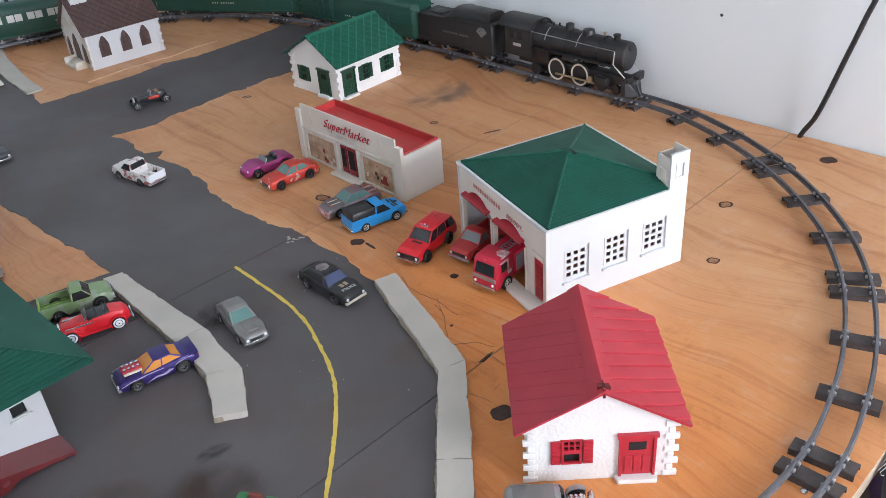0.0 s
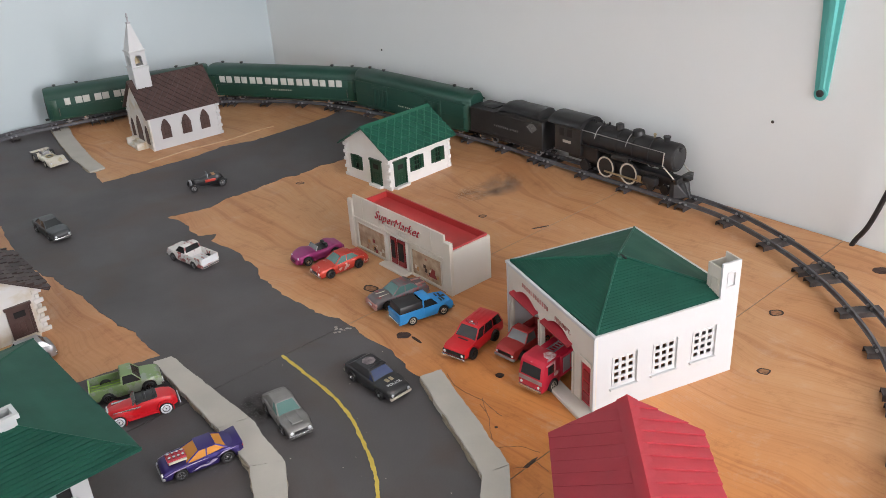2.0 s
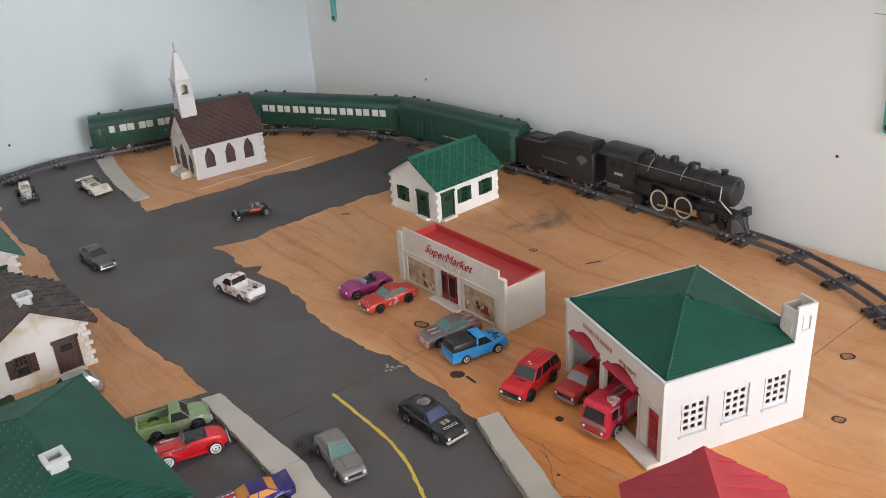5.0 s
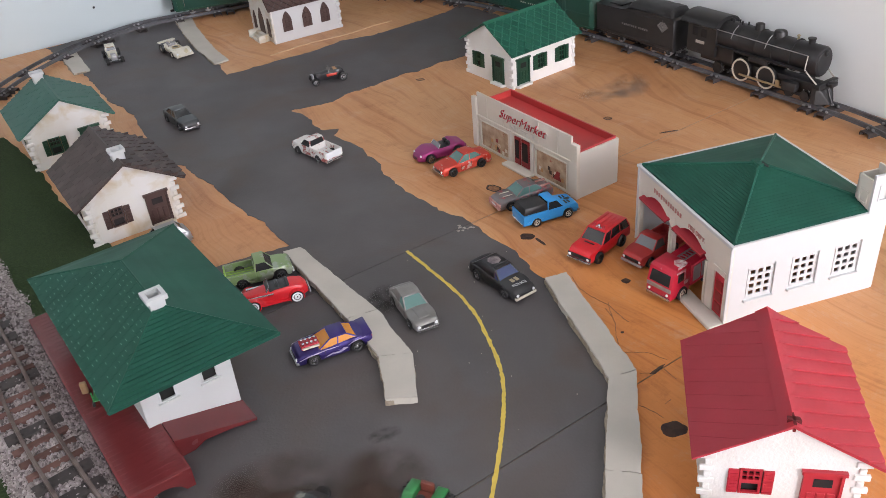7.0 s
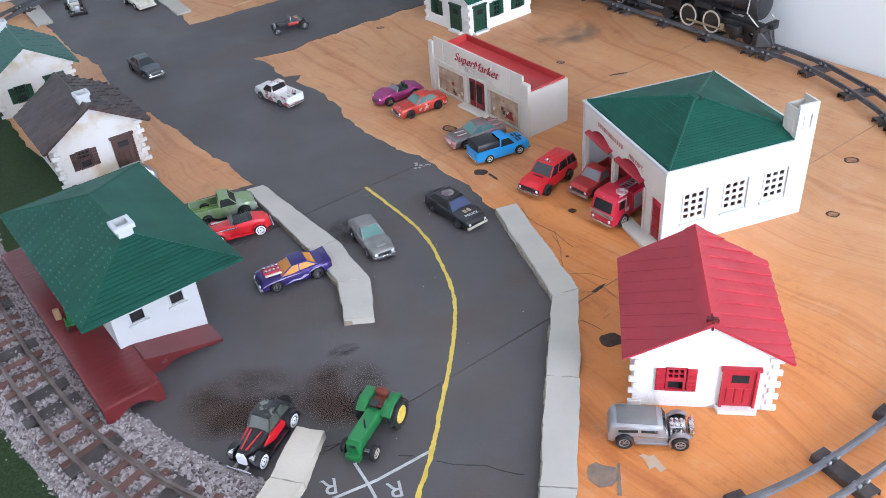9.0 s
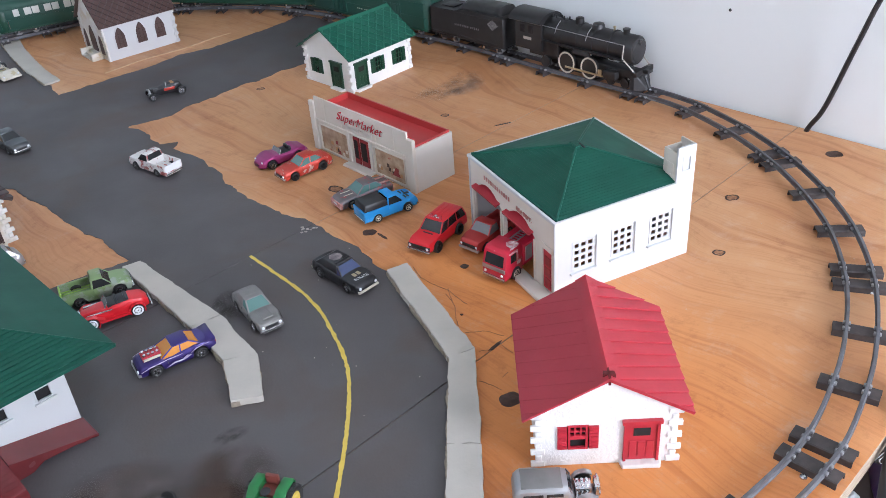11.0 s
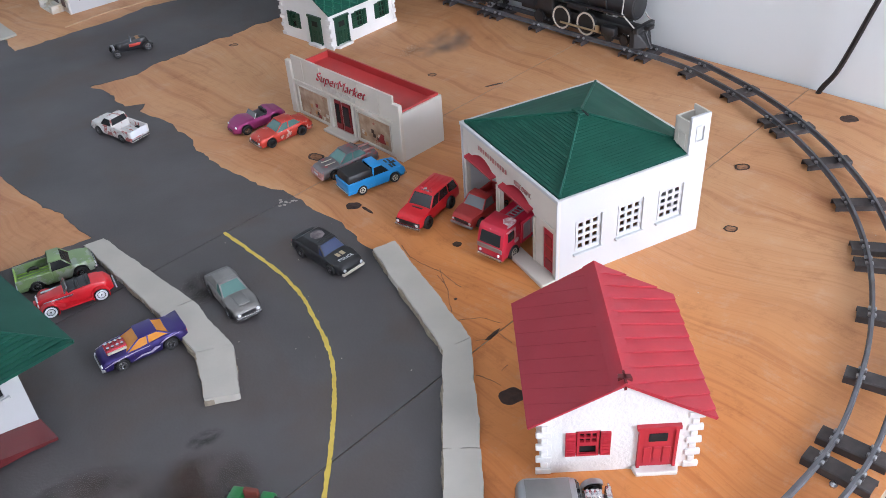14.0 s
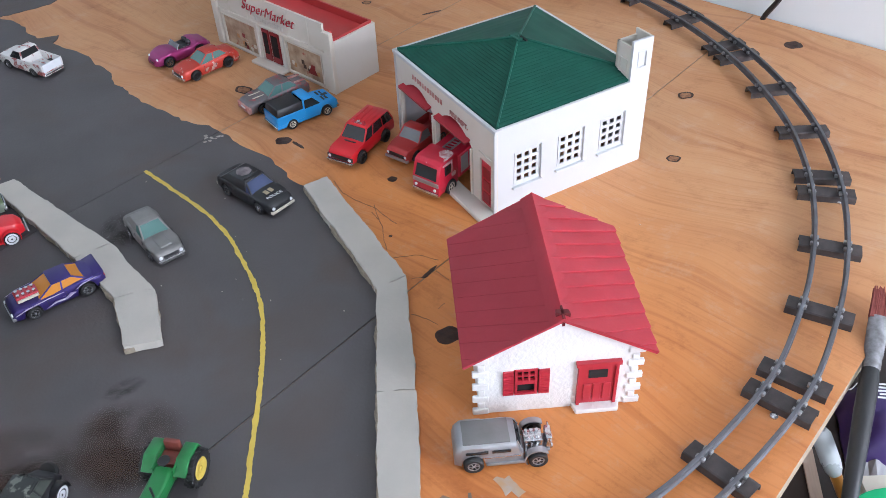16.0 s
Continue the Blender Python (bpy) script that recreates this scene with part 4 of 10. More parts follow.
def shingles(slope, mat, p0, p1, q1, q0, rows, tile, h, gap=0.0003, stagger=True, seed=0, name="shingle", worn=None):
    """Overlapping pieces laid on a roof face, each one an object under the slope. tile: width of a piece, 0 for whole
    courses. worn: colour of painted edge glints.
    """
    rng = random.Random(seed)
    p0, p1, q1, q0 = (Vector(p) for p in (p0, p1, q1, q0))
    up = (p1 - p0).cross(q0 - p0 if (q0 - p0).length > 1e-6 else q1 - p0).normalized()
    if up.z < 0:
        up = -up
    e = (p1 - p0).normalized()
    glints = []
    for r in range(rows):
        l0, r0, l1, r1 = p0.lerp(q0, r / rows), p1.lerp(q1, r / rows), p0.lerp(q0, (r + 1) / rows), p1.lerp(q1, (r + 1) / rows)
        x0, x1, y0, y1 = (l0 - p0).dot(e), (r0 - p0).dot(e), (l1 - p0).dot(e), (r1 - p0).dot(e)
        down0, down1 = l0 - e * x0, l1 - e * y0
        cuts = [x0]
        if tile:
            k = x0 + tile - (tile / 2 if stagger and r % 2 else 0)
            while k < x1 - tile * 0.25:
                cuts.append(k)
                k += tile
        cuts.append(x1)
        for a, b in zip(cuts, cuts[1:]):
            a0, b0 = (a + gap, b - gap) if tile else (a, b)
            a1, b1 = min(max(a0, y0), y1), max(min(b0, y1), y0)
            if b1 - a1 < 1e-5:
                a1, b1 = (a1 + b1) / 2 - 1e-5, (a1 + b1) / 2 + 1e-5
            hh = h * rng.uniform(0.75, 1.25)
            slip = (down0 - down1) * rng.uniform(0.0, 0.10) if tile else Vector()
            low = [down0 + slip + e * a0, down0 + slip + e * b0, down1 + e * b1, down1 + e * a1]
            vs = [v - up * 0.0004 for v in low] + [low[0] + up * hh, low[1] + up * hh, low[2] + up * 0.0001, low[3] + up * 0.0001]
            me = bpy.data.meshes.new(name)
            me.from_pydata([tuple(v) for v in vs], [], [(0, 3, 2, 1), (4, 5, 6, 7), (0, 1, 5, 4), (1, 2, 6, 5), (2, 3, 7, 6), (3, 0, 4, 7)])
            me.materials.append(mat)
            new(name, me).parent = slope
            # pale strips on the lower edges, painted in as glints
            if worn and b0 - a0 > tile * 0.5 and rng.random() < 0.72:
                c0 = a0 + (b0 - a0) * rng.uniform(0.30, 0.55)
                c1 = min(b0 - gap, c0 + tile * rng.uniform(0.16, 0.34))
                glints.append([down0 + slip + e * c0 + up * (hh + 0.0002), down0 + slip + e * c1 + up * (hh + 0.0002), (down1 - down0) * 0.10])
    if glints:
        verts, faces = [], []
        for a, b, rise in glints:
            i = len(verts)
            verts += [tuple(v) for v in (a - up * 0.0010, b - up * 0.0010, b, a, a + rise - up * 0.0002, b + rise - up * 0.0002)]
            faces += [(i, i + 1, i + 2, i + 3), (i + 3, i + 2, i + 5, i + 4), (i, i + 3, i + 4), (i + 1, i + 5, i + 2), (i, i + 4, i + 5, i + 1)]
        me = bpy.data.meshes.new("worn_edges")
        me.from_pydata(verts, [], faces)
        me.materials.append(worn)
        ob = new("worn_edges", me)
        ob.parent, ob["kind"], ob["label"] = slope, "stuff", "pale glints painted on the shingle edges"


def lattice_ribs(slope, mat, p0, p1, q1, q0, cols, rows, wide, high):
    """Raised ribs that cross on a roof face and leave lozenges between them."""
    p0, p1, q1, q0 = (Vector(p) for p in (p0, p1, q1, q0))
    up = (p1 - p0).cross(q0 - p0).normalized()
    if up.z < 0:
        up = -up
    for way in (1, -1):
        for k in range(-rows - 1, cols + rows + 1):
            ends = []
            for v in (0.0, 1.0):
                ends.append(((k + 0.5 + way * v * rows) / cols, v))
            (u0, v0), (u1, v1) = ends
            t0, t1 = sorted(((0.0 - u0) / (u1 - u0), (1.0 - u0) / (u1 - u0)))
            t0, t1 = max(0.0, t0), min(1.0, t1)
            if t1 - t0 < 0.03:
                continue
            pts = [p0.lerp(p1, u0 + (u1 - u0) * t).lerp(q0.lerp(q1, u0 + (u1 - u0) * t), t) for t in (t0, t1)]
            side_way = (pts[1] - pts[0]).cross(up).normalized() * wide / 2
            vs = [p + side_way * a + up * b for p in pts for a, b in ((-1.3, -0.0004), (1.3, -0.0004), (0.7, high), (-0.7, high))]
            me = bpy.data.meshes.new("roof_rib")
            me.from_pydata([tuple(v) for v in vs], [], [(0, 1, 2, 3), (7, 6, 5, 4), (0, 4, 5, 1), (1, 5, 6, 2), (2, 6, 7, 3), (3, 7, 4, 0)])
            me.materials.append(mat)
            new("roof_rib", me).parent = slope


def slope_slab(bm, p0, p1, q1, q0, thick):
    p0, p1, q1, q0 = (Vector(p) for p in (p0, p1, q1, q0))
    up = (p1 - p0).cross(q0 - p0).normalized()
    if up.z < 0:
        up = -up
    top = [bm.verts.new(p) for p in (p0, p1, q1, q0)]
    low = [bm.verts.new(p - up * thick) for p in (p0, p1, q1, q0)]
    bm.faces.new(top), bm.faces.new(low[::-1])
    for i in range(4):
        bm.faces.new((top[i], low[i], low[(i + 1) % 4], top[(i + 1) % 4]))


def panel(bm, x0, x1, z0, z1, thick, holes=(), m=None):
    """An upright wall in x and z, its face at y = 0 and thick behind it, with rectangular openings that go through."""
    xs = sorted({x0, x1, *(h[0] for h in holes), *(h[1] for h in holes)})
    zs = sorted({z0, z1, *(h[2] for h in holes), *(h[3] for h in holes)})

    def solid(i, j):
        if not (0 <= i < len(xs) - 1 and 0 <= j < len(zs) - 1):
            return False
        cx, cz = (xs[i] + xs[i + 1]) / 2, (zs[j] + zs[j + 1]) / 2
        return not any(h[0] < cx < h[1] and h[2] < cz < h[3] for h in holes)

    made = {}

    def v(x, y, z):
        key = (round(x, 6), round(y, 6), round(z, 6))
        if key not in made:
            p = Vector((x, y, z))
            made[key] = bm.verts.new(m @ p if m else p)
        return made[key]

    for i in range(len(xs) - 1):
        for j in range(len(zs) - 1):
            if not solid(i, j):
                continue
            a, b, c, d = xs[i], xs[i + 1], zs[j], zs[j + 1]
            bm.faces.new((v(a, 0, c), v(b, 0, c), v(b, 0, d), v(a, 0, d)))
            bm.faces.new((v(a, thick, c), v(a, thick, d), v(b, thick, d), v(b, thick, c)))
            if not solid(i - 1, j):
                bm.faces.new((v(a, 0, c), v(a, 0, d), v(a, thick, d), v(a, thick, c)))
            if not solid(i + 1, j):
                bm.faces.new((v(b, 0, c), v(b, thick, c), v(b, thick, d), v(b, 0, d)))
            if not solid(i, j - 1):
                bm.faces.new((v(a, 0, c), v(a, thick, c), v(b, thick, c), v(b, 0, c)))
            if not solid(i, j + 1):
                bm.faces.new((v(a, 0, d), v(b, 0, d), v(b, thick, d), v(a, thick, d)))
    return bm


def side(x, y, turn):
    """The pose of a wall's face: x runs along it, y goes into the building."""
    return pose(x, y, 0, 0, 0, turn)


def lattice(house, m, x0, x1, z0, z1, nx, ny, mat, bar=0.0012, border=0.0018, proud=0.0008, dark=True, label="", name="window"):
    """A window: a frame with glazing bars and a near-black sheet behind it for the unlit inside."""
    bm = bmesh.new()
    holes = []
    w, h = (x1 - x0 - 2 * border - (nx - 1) * bar) / nx, (z1 - z0 - 2 * border - (ny - 1) * bar) / ny
    for i in range(nx):
        for j in range(ny):
            a, c = x0 + border + i * (w + bar), z0 + border + j * (h + bar)
            holes.append((a, a + w, c, c + h))
    panel(bm, x0, x1, z0, z1, proud + 0.0012, holes, m @ Matrix.Translation((0, -proud, 0)))
    win = part(name, bm, mat, house, label)
    if dark:
        bm = bmesh.new()
        panel(bm, x0 + 0.0005, x1 - 0.0005, z0 + 0.0005, z1 - 0.0005, 0.0004, (), m @ Matrix.Translation((0, 0.0024, 0)))
        part("pane", bm, DARK, win)
    return win


def solid_on(m, lo, hi, w=0.0003):
    bm = bmesh.new()
    span(bm, lo, hi)
    if w:
        bevel(bm, w, 1)
    bm.transform(m)
    return bm


def shutters(house, m, x0, x1, z0, z1, wide, mat):
    for a, b in ((x0 - wide, x0), (x1, x1 + wide)):
        bm = bmesh.new()
        span(bm, (a, -0.0016, z0 + 0.001), (b, 0.0004, z1 - 0.001))
        for k in range(6):
            z = z0 + 0.002 + (z1 - z0 - 0.004) * k / 6
            span(bm, (a + 0.0008, -0.0022, z), (b - 0.0008, -0.0014, z + 0.0014))
        bm.transform(m)
        part("shutter", bm, mat, house)


def quoins(house, m, x, z1, n, out, mat, along=0.0062, flip=1):
    """Cornerstones, long and short in turn, standing proud of the corner."""
    h = z1 / n
    for i in range(n):
        w = along if i % 2 == 0 else along * 0.6
        o = out if i % 2 == 0 else out * 0.25
        a, b = (x - w, x + o) if flip > 0 else (x - o, x + w)
        part("cornerstone", solid_on(m, (a, -0.0014, i * h + 0.0004), (b, 0.0016, (i + 1) * h - 0.0006), 0.0005), mat, house)


def cottage(at, turn, W, L, eave, ridge, wall, roof, trim, label, roof_label, style, over=0.012, lip=0.012, chimney=None, corner_doors=False, broken=False, window=(0.0, 0.0), door=(0.0, 0.0), group="toy houses"):
    """A small moulded house: the gable front at y = 0, the ridge running back."""
    h = thing("toy_house", pose(*at, 0, 0, 0, turn), label, "toy house", group)
    t = 0.0022
    front, left, right, back = side(0, 0, 0), side(0, L, -90), side(W, 0, 90), side(W, L, 180)
    wz0, wz1 = 0.0168, 0.0410
    holes = [(window[0], window[1], wz0, wz1)] if window[1] else []
    bm = bmesh.new()
    panel(bm, 0, W, 0, eave, t, holes, front)
    prism(bm, [(0, eave), (W, eave), (W / 2, ridge - 0.003)], 0, t, "y")
    part("front_wall", bm, wall, h)
    bm = bmesh.new()
    panel(bm, 0, W, 0, eave, t, (), back)
    prism(bm, [(0, eave), (W, eave), (W / 2, ridge - 0.003)], L - t, L, "y")
    part("back_wall", bm, wall, h)
    rw = [(L * 0.385, L * 0.385 + 0.0145, wz0, wz1), (L * 0.736, L * 0.736 + 0.0145, wz0, wz1)]
    bm = bmesh.new()
    panel(bm, t, L - t, 0, eave, t, rw, right)
    part("side_wall", bm, wall, h)
    bm = bmesh.new()
    panel(bm, t, L - t, 0, eave, t, [(L - b, L - a, c, d) for a, b, c, d in rw], left)
    part("side_wall", bm, wall, h)
    # roof
    slope = (ridge - eave) / (W / 2)
    ez = eave - lip * slope * 0.9
    for s in (0, 1):
        ex = -lip if s == 0 else W + lip
        p0, p1 = Vector((ex, -over, ez)), Vector((ex, L + over, ez))
        q0, q1 = Vector((W / 2, -over, ridge)), Vector((W / 2, L + over, ridge))
        bm = bmesh.new()
        slope_slab(bm, p0, p1, q1, q0, 0.0016)
        # diamond roof: darker slab under brighter ribs, so colour repeats the caught light
        ob = part("roof_slope", bm, GREEN_PL if style == "diamond" else roof, h, roof_label)
        if style == "seam":
            # boards laid askew: their lower ends lie further back than their upper ends
            n, skew = 9, 0.28
            up = Vector((-(1 if s == 0 else -1) * slope, 0, 1)).normalized()
            for i in range(-5, n):
                a, b = i / n, (i + 1) / n
                poly = [(0.0, 0.0), (0.0, 1.0), (1.0, 1.0), (1.0, 0.0)]
                for lim, sign in ((a, 1), (b, -1)):
                    cut = []
                    for (u, v), (u2, v2) in zip(poly, poly[1:] + poly[:1]):
                        f0, f1 = sign * (u - skew * (1 - v) - lim), sign * (u2 - skew * (1 - v2) - lim)
                        if f0 >= 0:
                            cut.append((u, v))
                        if f0 * f1 < 0:
                            w = f0 / (f0 - f1)
                            cut.append((u + (u2 - u) * w, v + (v2 - v) * w))
                    poly = cut
                if len(poly) < 3:
                    continue
                m = len(poly)
                flat = [p0.lerp(p1, u).lerp(q0.lerp(q1, u), v) for u, v in poly]
                high = [0.0001 + (0.0013 if s else 0.0002) * (b - (u - skew * (1 - v))) * n for u, v in poly]
                vs = [v - up * 0.0004 for v in flat] + [v + up * w for v, w in zip(flat, high)]
                faces = [tuple(range(m - 1, -1, -1)), tuple(range(m, 2 * m))] + [(j, (j + 1) % m, m + (j + 1) % m, m + j) for j in range(m)]
                me = bpy.data.meshes.new("roof_board")
                me.from_pydata([tuple(v) for v in vs], [], faces)
                me.materials.append(roof)
                new("roof_board", me).parent = ob
        elif style == "slate":
            shingles(ob, roof, p0, p1, q1, q0, 8, 0.0125, 0.0042 if s else 0.0010, 0.0011 if s else 0.0002, seed=s)
        elif style == "course":
            shingles(ob, roof, p0, p1, q1, q0, 10, 0.016, 0.0016, seed=s)
        else:
            lattice_ribs(ob, roof, p0, p1, q1, q0, 9, 4, 0.0017, 0.0009 if s else 0.0008)
    bm = bmesh.new()
    rw_ = 0.0085 if style == "seam" else 0.0045
    prism(bm, [(W / 2 - rw_, ridge - rw_ * slope + 0.0008), (W / 2, ridge + 0.0016), (W / 2 + rw_, ridge - rw_ * slope + 0.0008), (W / 2, ridge - 0.0005)], -over - 0.0005, L + over + 0.0005, "y")
    part("ridge_cap", bm, roof, h)
    if broken:
        bm = bmesh.new()
        u = slope
        for pts in ([(-0.0042, 0.0035), (0.0048, 0.0025), (0.0040, 0.0065), (-0.0038, 0.0070)], [(-0.0008, -0.001), (0.0010, -0.001), (0.0008, 0.0105), (-0.0006, 0.0100)]):
            prism(bm, [(W / 2 + a, -over + 0.001 + b) for a, b in pts], ridge - 0.005, ridge + 0.0020, "z")
        part("ridge_break", bm, MAROON, h, "dark hole where the ridge is broken away")
    # front window and door
    if window[1]:
        win = lattice(h, front, window[0] + 0.0008, window[1] - 0.0008, (wz0 + wz1) / 2, wz1, 3, 2, trim)
        lattice(h, front, window[0] + 0.0008, window[1] - 0.0008, wz0, (wz0 + wz1) / 2, 1, 1, trim, name="lower_sash").parent = win
        shutters(h, front, window[0], window[1], wz0, wz1, 0.0070, trim)
    for a, b, c, d in rw:
        lattice(h, right, a + 0.0008, b - 0.0008, c, d, 2, 3, trim)
        shutters(h, right, a, b, c, d, 0.0065, trim)
        lattice(h, left, L - b + 0.0008, L - a - 0.0008, c, d, 2, 3, trim)

    def add_door(m, x0, x1):
        leaf = part("door", solid_on(m, (x0, -0.0014, 0.004), (x1, 0.0006, 0.041)), trim, h)
        for a, b in ((0.0045, 0.0175),):
            for k in range(3):
                w = (x1 - x0 - 0.006) / 3
                part("door_panel", solid_on(m, (x0 + 0.002 + k * (w + 0.001), -0.0022, a + 0.003), (x0 + 0.002 + k * (w + 0.001) + w, -0.0012, b + 0.006), 0.0004), trim, leaf)
        part("door_light", solid_on(m, (x0 + 0.005, -0.0018, 0.029), (x1 - 0.005, -0.0012, 0.0365), 0), DARK, leaf, "dark door window")
        bm = bmesh.new()
        span(bm, (x0 - 0.002, -0.0028, 0.003), (x0, 0.0004, 0.043))
        span(bm, (x1, -0.0028, 0.003), (x1 + 0.002, 0.0004, 0.043))
        span(bm, (x0 - 0.0035, -0.0034, 0.0415), (x1 + 0.0035, 0.0004, 0.0445))
        bm.transform(m)
        part("door_frame", bm, trim, h)
        bm = bmesh.new()
        prism(bm, [(x0 - 0.005, 0), (x0 - 0.003, -0.0075), (x1 + 0.003, -0.0075), (x1 + 0.005, 0)], 0, 0.0038, "z")
        bevel(bm, 0.0006, 1)
        bm.transform(m)
        part("doorstep", bm, wall, h)

    if door[1]:
        add_door(front, *door)
    if corner_doors:
        add_door(right, 0.0115, 0.0320)
    quoins(h, front, W, eave - 0.004, 9, 0.0046, wall)
    quoins(h, front, 0, eave - 0.004, 9, 0.0046, wall, flip=-1)
    quoins(h, right, L, eave - 0.002, 8, 0.0020, wall)
    if chimney:
        fx, fy, hh = chimney
        bm = bmesh.new()
        zr = ridge - abs(fx - W / 2) * slope
        panel(bm, -0.007, 0.007, zr - 0.010, zr + hh, 0.0016, (), pose(fx, fy - 0.006, 0))
        panel(bm, -0.007, 0.007, zr - 0.010, zr + hh, 0.0016, (), pose(fx, fy + 0.006, 0, 0, 0, 180))
        panel(bm, -0.006, 0.006, zr - 0.010, zr + hh, 0.0016, (), pose(fx - 0.007, fy, 0, 0, 0, -90))
        panel(bm, -0.006, 0.006, zr - 0.010, zr + hh, 0.0016, (), pose(fx + 0.007, fy, 0, 0, 0, 90))
        ch = part("chimney", bm, WHITE_PL, h, "open white plastic chimney")
        bm = bmesh.new()
        for s in (-1, 1):
            span(bm, (fx - 0.0085, fy + s * 0.0068 - 0.0013, zr + hh - 0.003), (fx + 0.0085, fy + s * 0.0068 + 0.0013, zr + hh + 0.0005))
            span(bm, (fx + s * 0.0078 - 0.0013, fy - 0.0055, zr + hh - 0.003), (fx + s * 0.0078 + 0.0013, fy + 0.0055, zr + hh + 0.0004))
        part("chimney_cap", bm, WHITE_PL, ch)
    return h


cottage((0.0500, 0.4617), -0.75, 0.1029, 0.1156, 0.0589, 0.0888, STUCCO, ROOF_RED, RED_PL, "white stucco toy house with a ribbed red roof", "ribbed red plastic roof", "seam", 0.0061, 0.0109,
        broken=True, window=(0.0225, 0.0390), door=(0.0665, 0.0890))
cottage((-0.5920, 0.7810), 43.3, 0.1025, 0.118, 0.0600, 0.0920, AGED_PL, BROWN_GREY, BROWN_PL, "yellowed white toy house with a dark brown roof", "dusty dark brown shingled roof", "slate", 0.009, 0.012,
        chimney=(0.0535, 0.0165, 0.011), window=(0.0225, 0.0395), door=(0.0670, 0.0895))
cottage((-0.7750, 0.9635), 42.5, 0.1045, 0.1166, 0.0590, 0.0920, AGED_PL, DUSTY_GREEN, GREEN_DK, "stained white toy house with a green roof", "green plastic roof in long courses", "course", 0.0068, 0.0115,
        chimney=(0.048, 0.100, 0.012), window=(0.0225, 0.0395), door=(0.067, 0.0895))
cottage((-0.2274, 1.2991), -43.95, 0.1040, 0.1271, 0.0603, 0.0922, STUCCO, GREEN_BR, GREEN_DK, "white toy house with a green diamond-tiled roof", "bright green diamond-tiled roof", "diamond", 0.0071, 0.0108,
        corner_doors=True, window=(0.0210, 0.0340), door=(0.0640, 0.0850))


# ---------------------------------------------------------------- fire station
def fire_station():
    W, L, H, PK, t = 0.1679, 0.1588, 0.0855, 0.1110, 0.0025
    h = thing("fire_station", pose(0.0153, 0.8216, 0, 0, 0, -64.02), "white plastic toy fire station with a green hipped roof", "toy building", "toy public buildings")
    front, right, left, back = side(0, 0, 0), side(W, 0, 90), side(0, L, -90), side(W, L, 180)
    bays = ((0.009, 0.066, 0.0, 0.066), (0.074, 0.131, 0.0, 0.066))
    dr = (0.1450, 0.1610, 0.004, 0.056)
    bm = bmesh.new()
    panel(bm, 0, W, 0, H, t, [*bays, dr], front)
    part("front_wall", bm, CREAM_PL, h, "grey-white front wall with two engine bays")
    for x0, x1, _, z1 in bays:
        bm = bmesh.new()
        n = 10
        arc = [(x0 + (x1 - x0) * i / n, z1 - 0.014 + 0.014 * math.sin(math.pi * i / n)) for i in range(n + 1)]
        prism(bm, [(x0, z1 + 0.0002), *arc, (x1, z1 + 0.0002)], 0.0002, t - 0.0002, "y")
        part("arch", bm, CREAM_PL, h)
        leaf = part("bay_door", solid_on(front @ pose((x0 + x1) / 2, 0.0, z1 - 0.0085, 14, 0, 0), (-0.0262, -0.0055, -0.001), (0.0262, 0.018, 0.001), 0.0004), RED_PL, h, "raised red bay door")
        for k in range(3):
            part("door_rib", solid_on(front @ pose((x0 + x1) / 2, 0.0, z1 - 0.0085, 14, 0, 0), (-0.0262, -0.0058 + k * 0.010, -0.0018), (0.0262, -0.0040 + k * 0.010, -0.0008), 0.0003), DKRED_PL, leaf)
        for x in (x0 - 0.0025, x1 + 0.0003):
            part("bay_post", solid_on(front, (x, -0.002, 0), (x + 0.0022, 0.001, z1 - 0.014)), CREAM_PL, h)
    door = part("side_door", solid_on(front @ Matrix.Translation((0, 0.0012, 0)), (dr[0], 0, dr[2]), (dr[1], 0.0016, dr[3] - 0.006)), RED_PL, h, "red panelled door in a recess")
    for k in range(3):
        part("door_panel", solid_on(front, (dr[0] + 0.003, 0.0004, dr[2] + 0.003 + k * 0.0125), (dr[1] - 0.003, 0.0014, dr[2] + 0.013 + k * 0.0125)), DKRED_PL, door)
    part("door_head", solid_on(front, (dr[0] - 0.002, -0.0012, dr[3] - 0.0055), (dr[1] + 0.002, 0.0014, dr[3])), CREAM_PL, h)
    part("front_step", solid_on(front, (0.070, -0.016, 0.0), (W + 0.001, -0.0002, 0.0045), 0.0008), CREAM_PL, h, "cream plastic step along the front")
    writing("FIRE DEPT.", 0.0062, FADED_RED, h, pose(0.112, -0.0006, 0.0692, 90, 3, 0), 0.0005)
    for k in range(12):
        part("letter_bar", solid_on(front, (0.032 + k * 0.0045, -0.0007, 0.0722 - k * 0.00018), (0.0345 + k * 0.0045, -0.0001, 0.0766 - k * 0.00018), 0), FADED_RED, h)
    # right side with three windows and the chimney
    CB = 0.0215
    wins = [(0.0182 + k * 0.0450, 0.0182 + k * 0.0450 + 0.0260, 0.0280, 0.0594) for k in range(3)]
    bm = bmesh.new()
    panel(bm, t, L, 0, H, t, wins, right)
    panel(bm, L - CB, L, H, 0.124, t, [(L - 0.0150, L - 0.0055, 0.0978, 0.1135)], right)
    part("side_wall", bm, WHITE_PL, h, "bright white plastic side wall with a tall chimney breast")
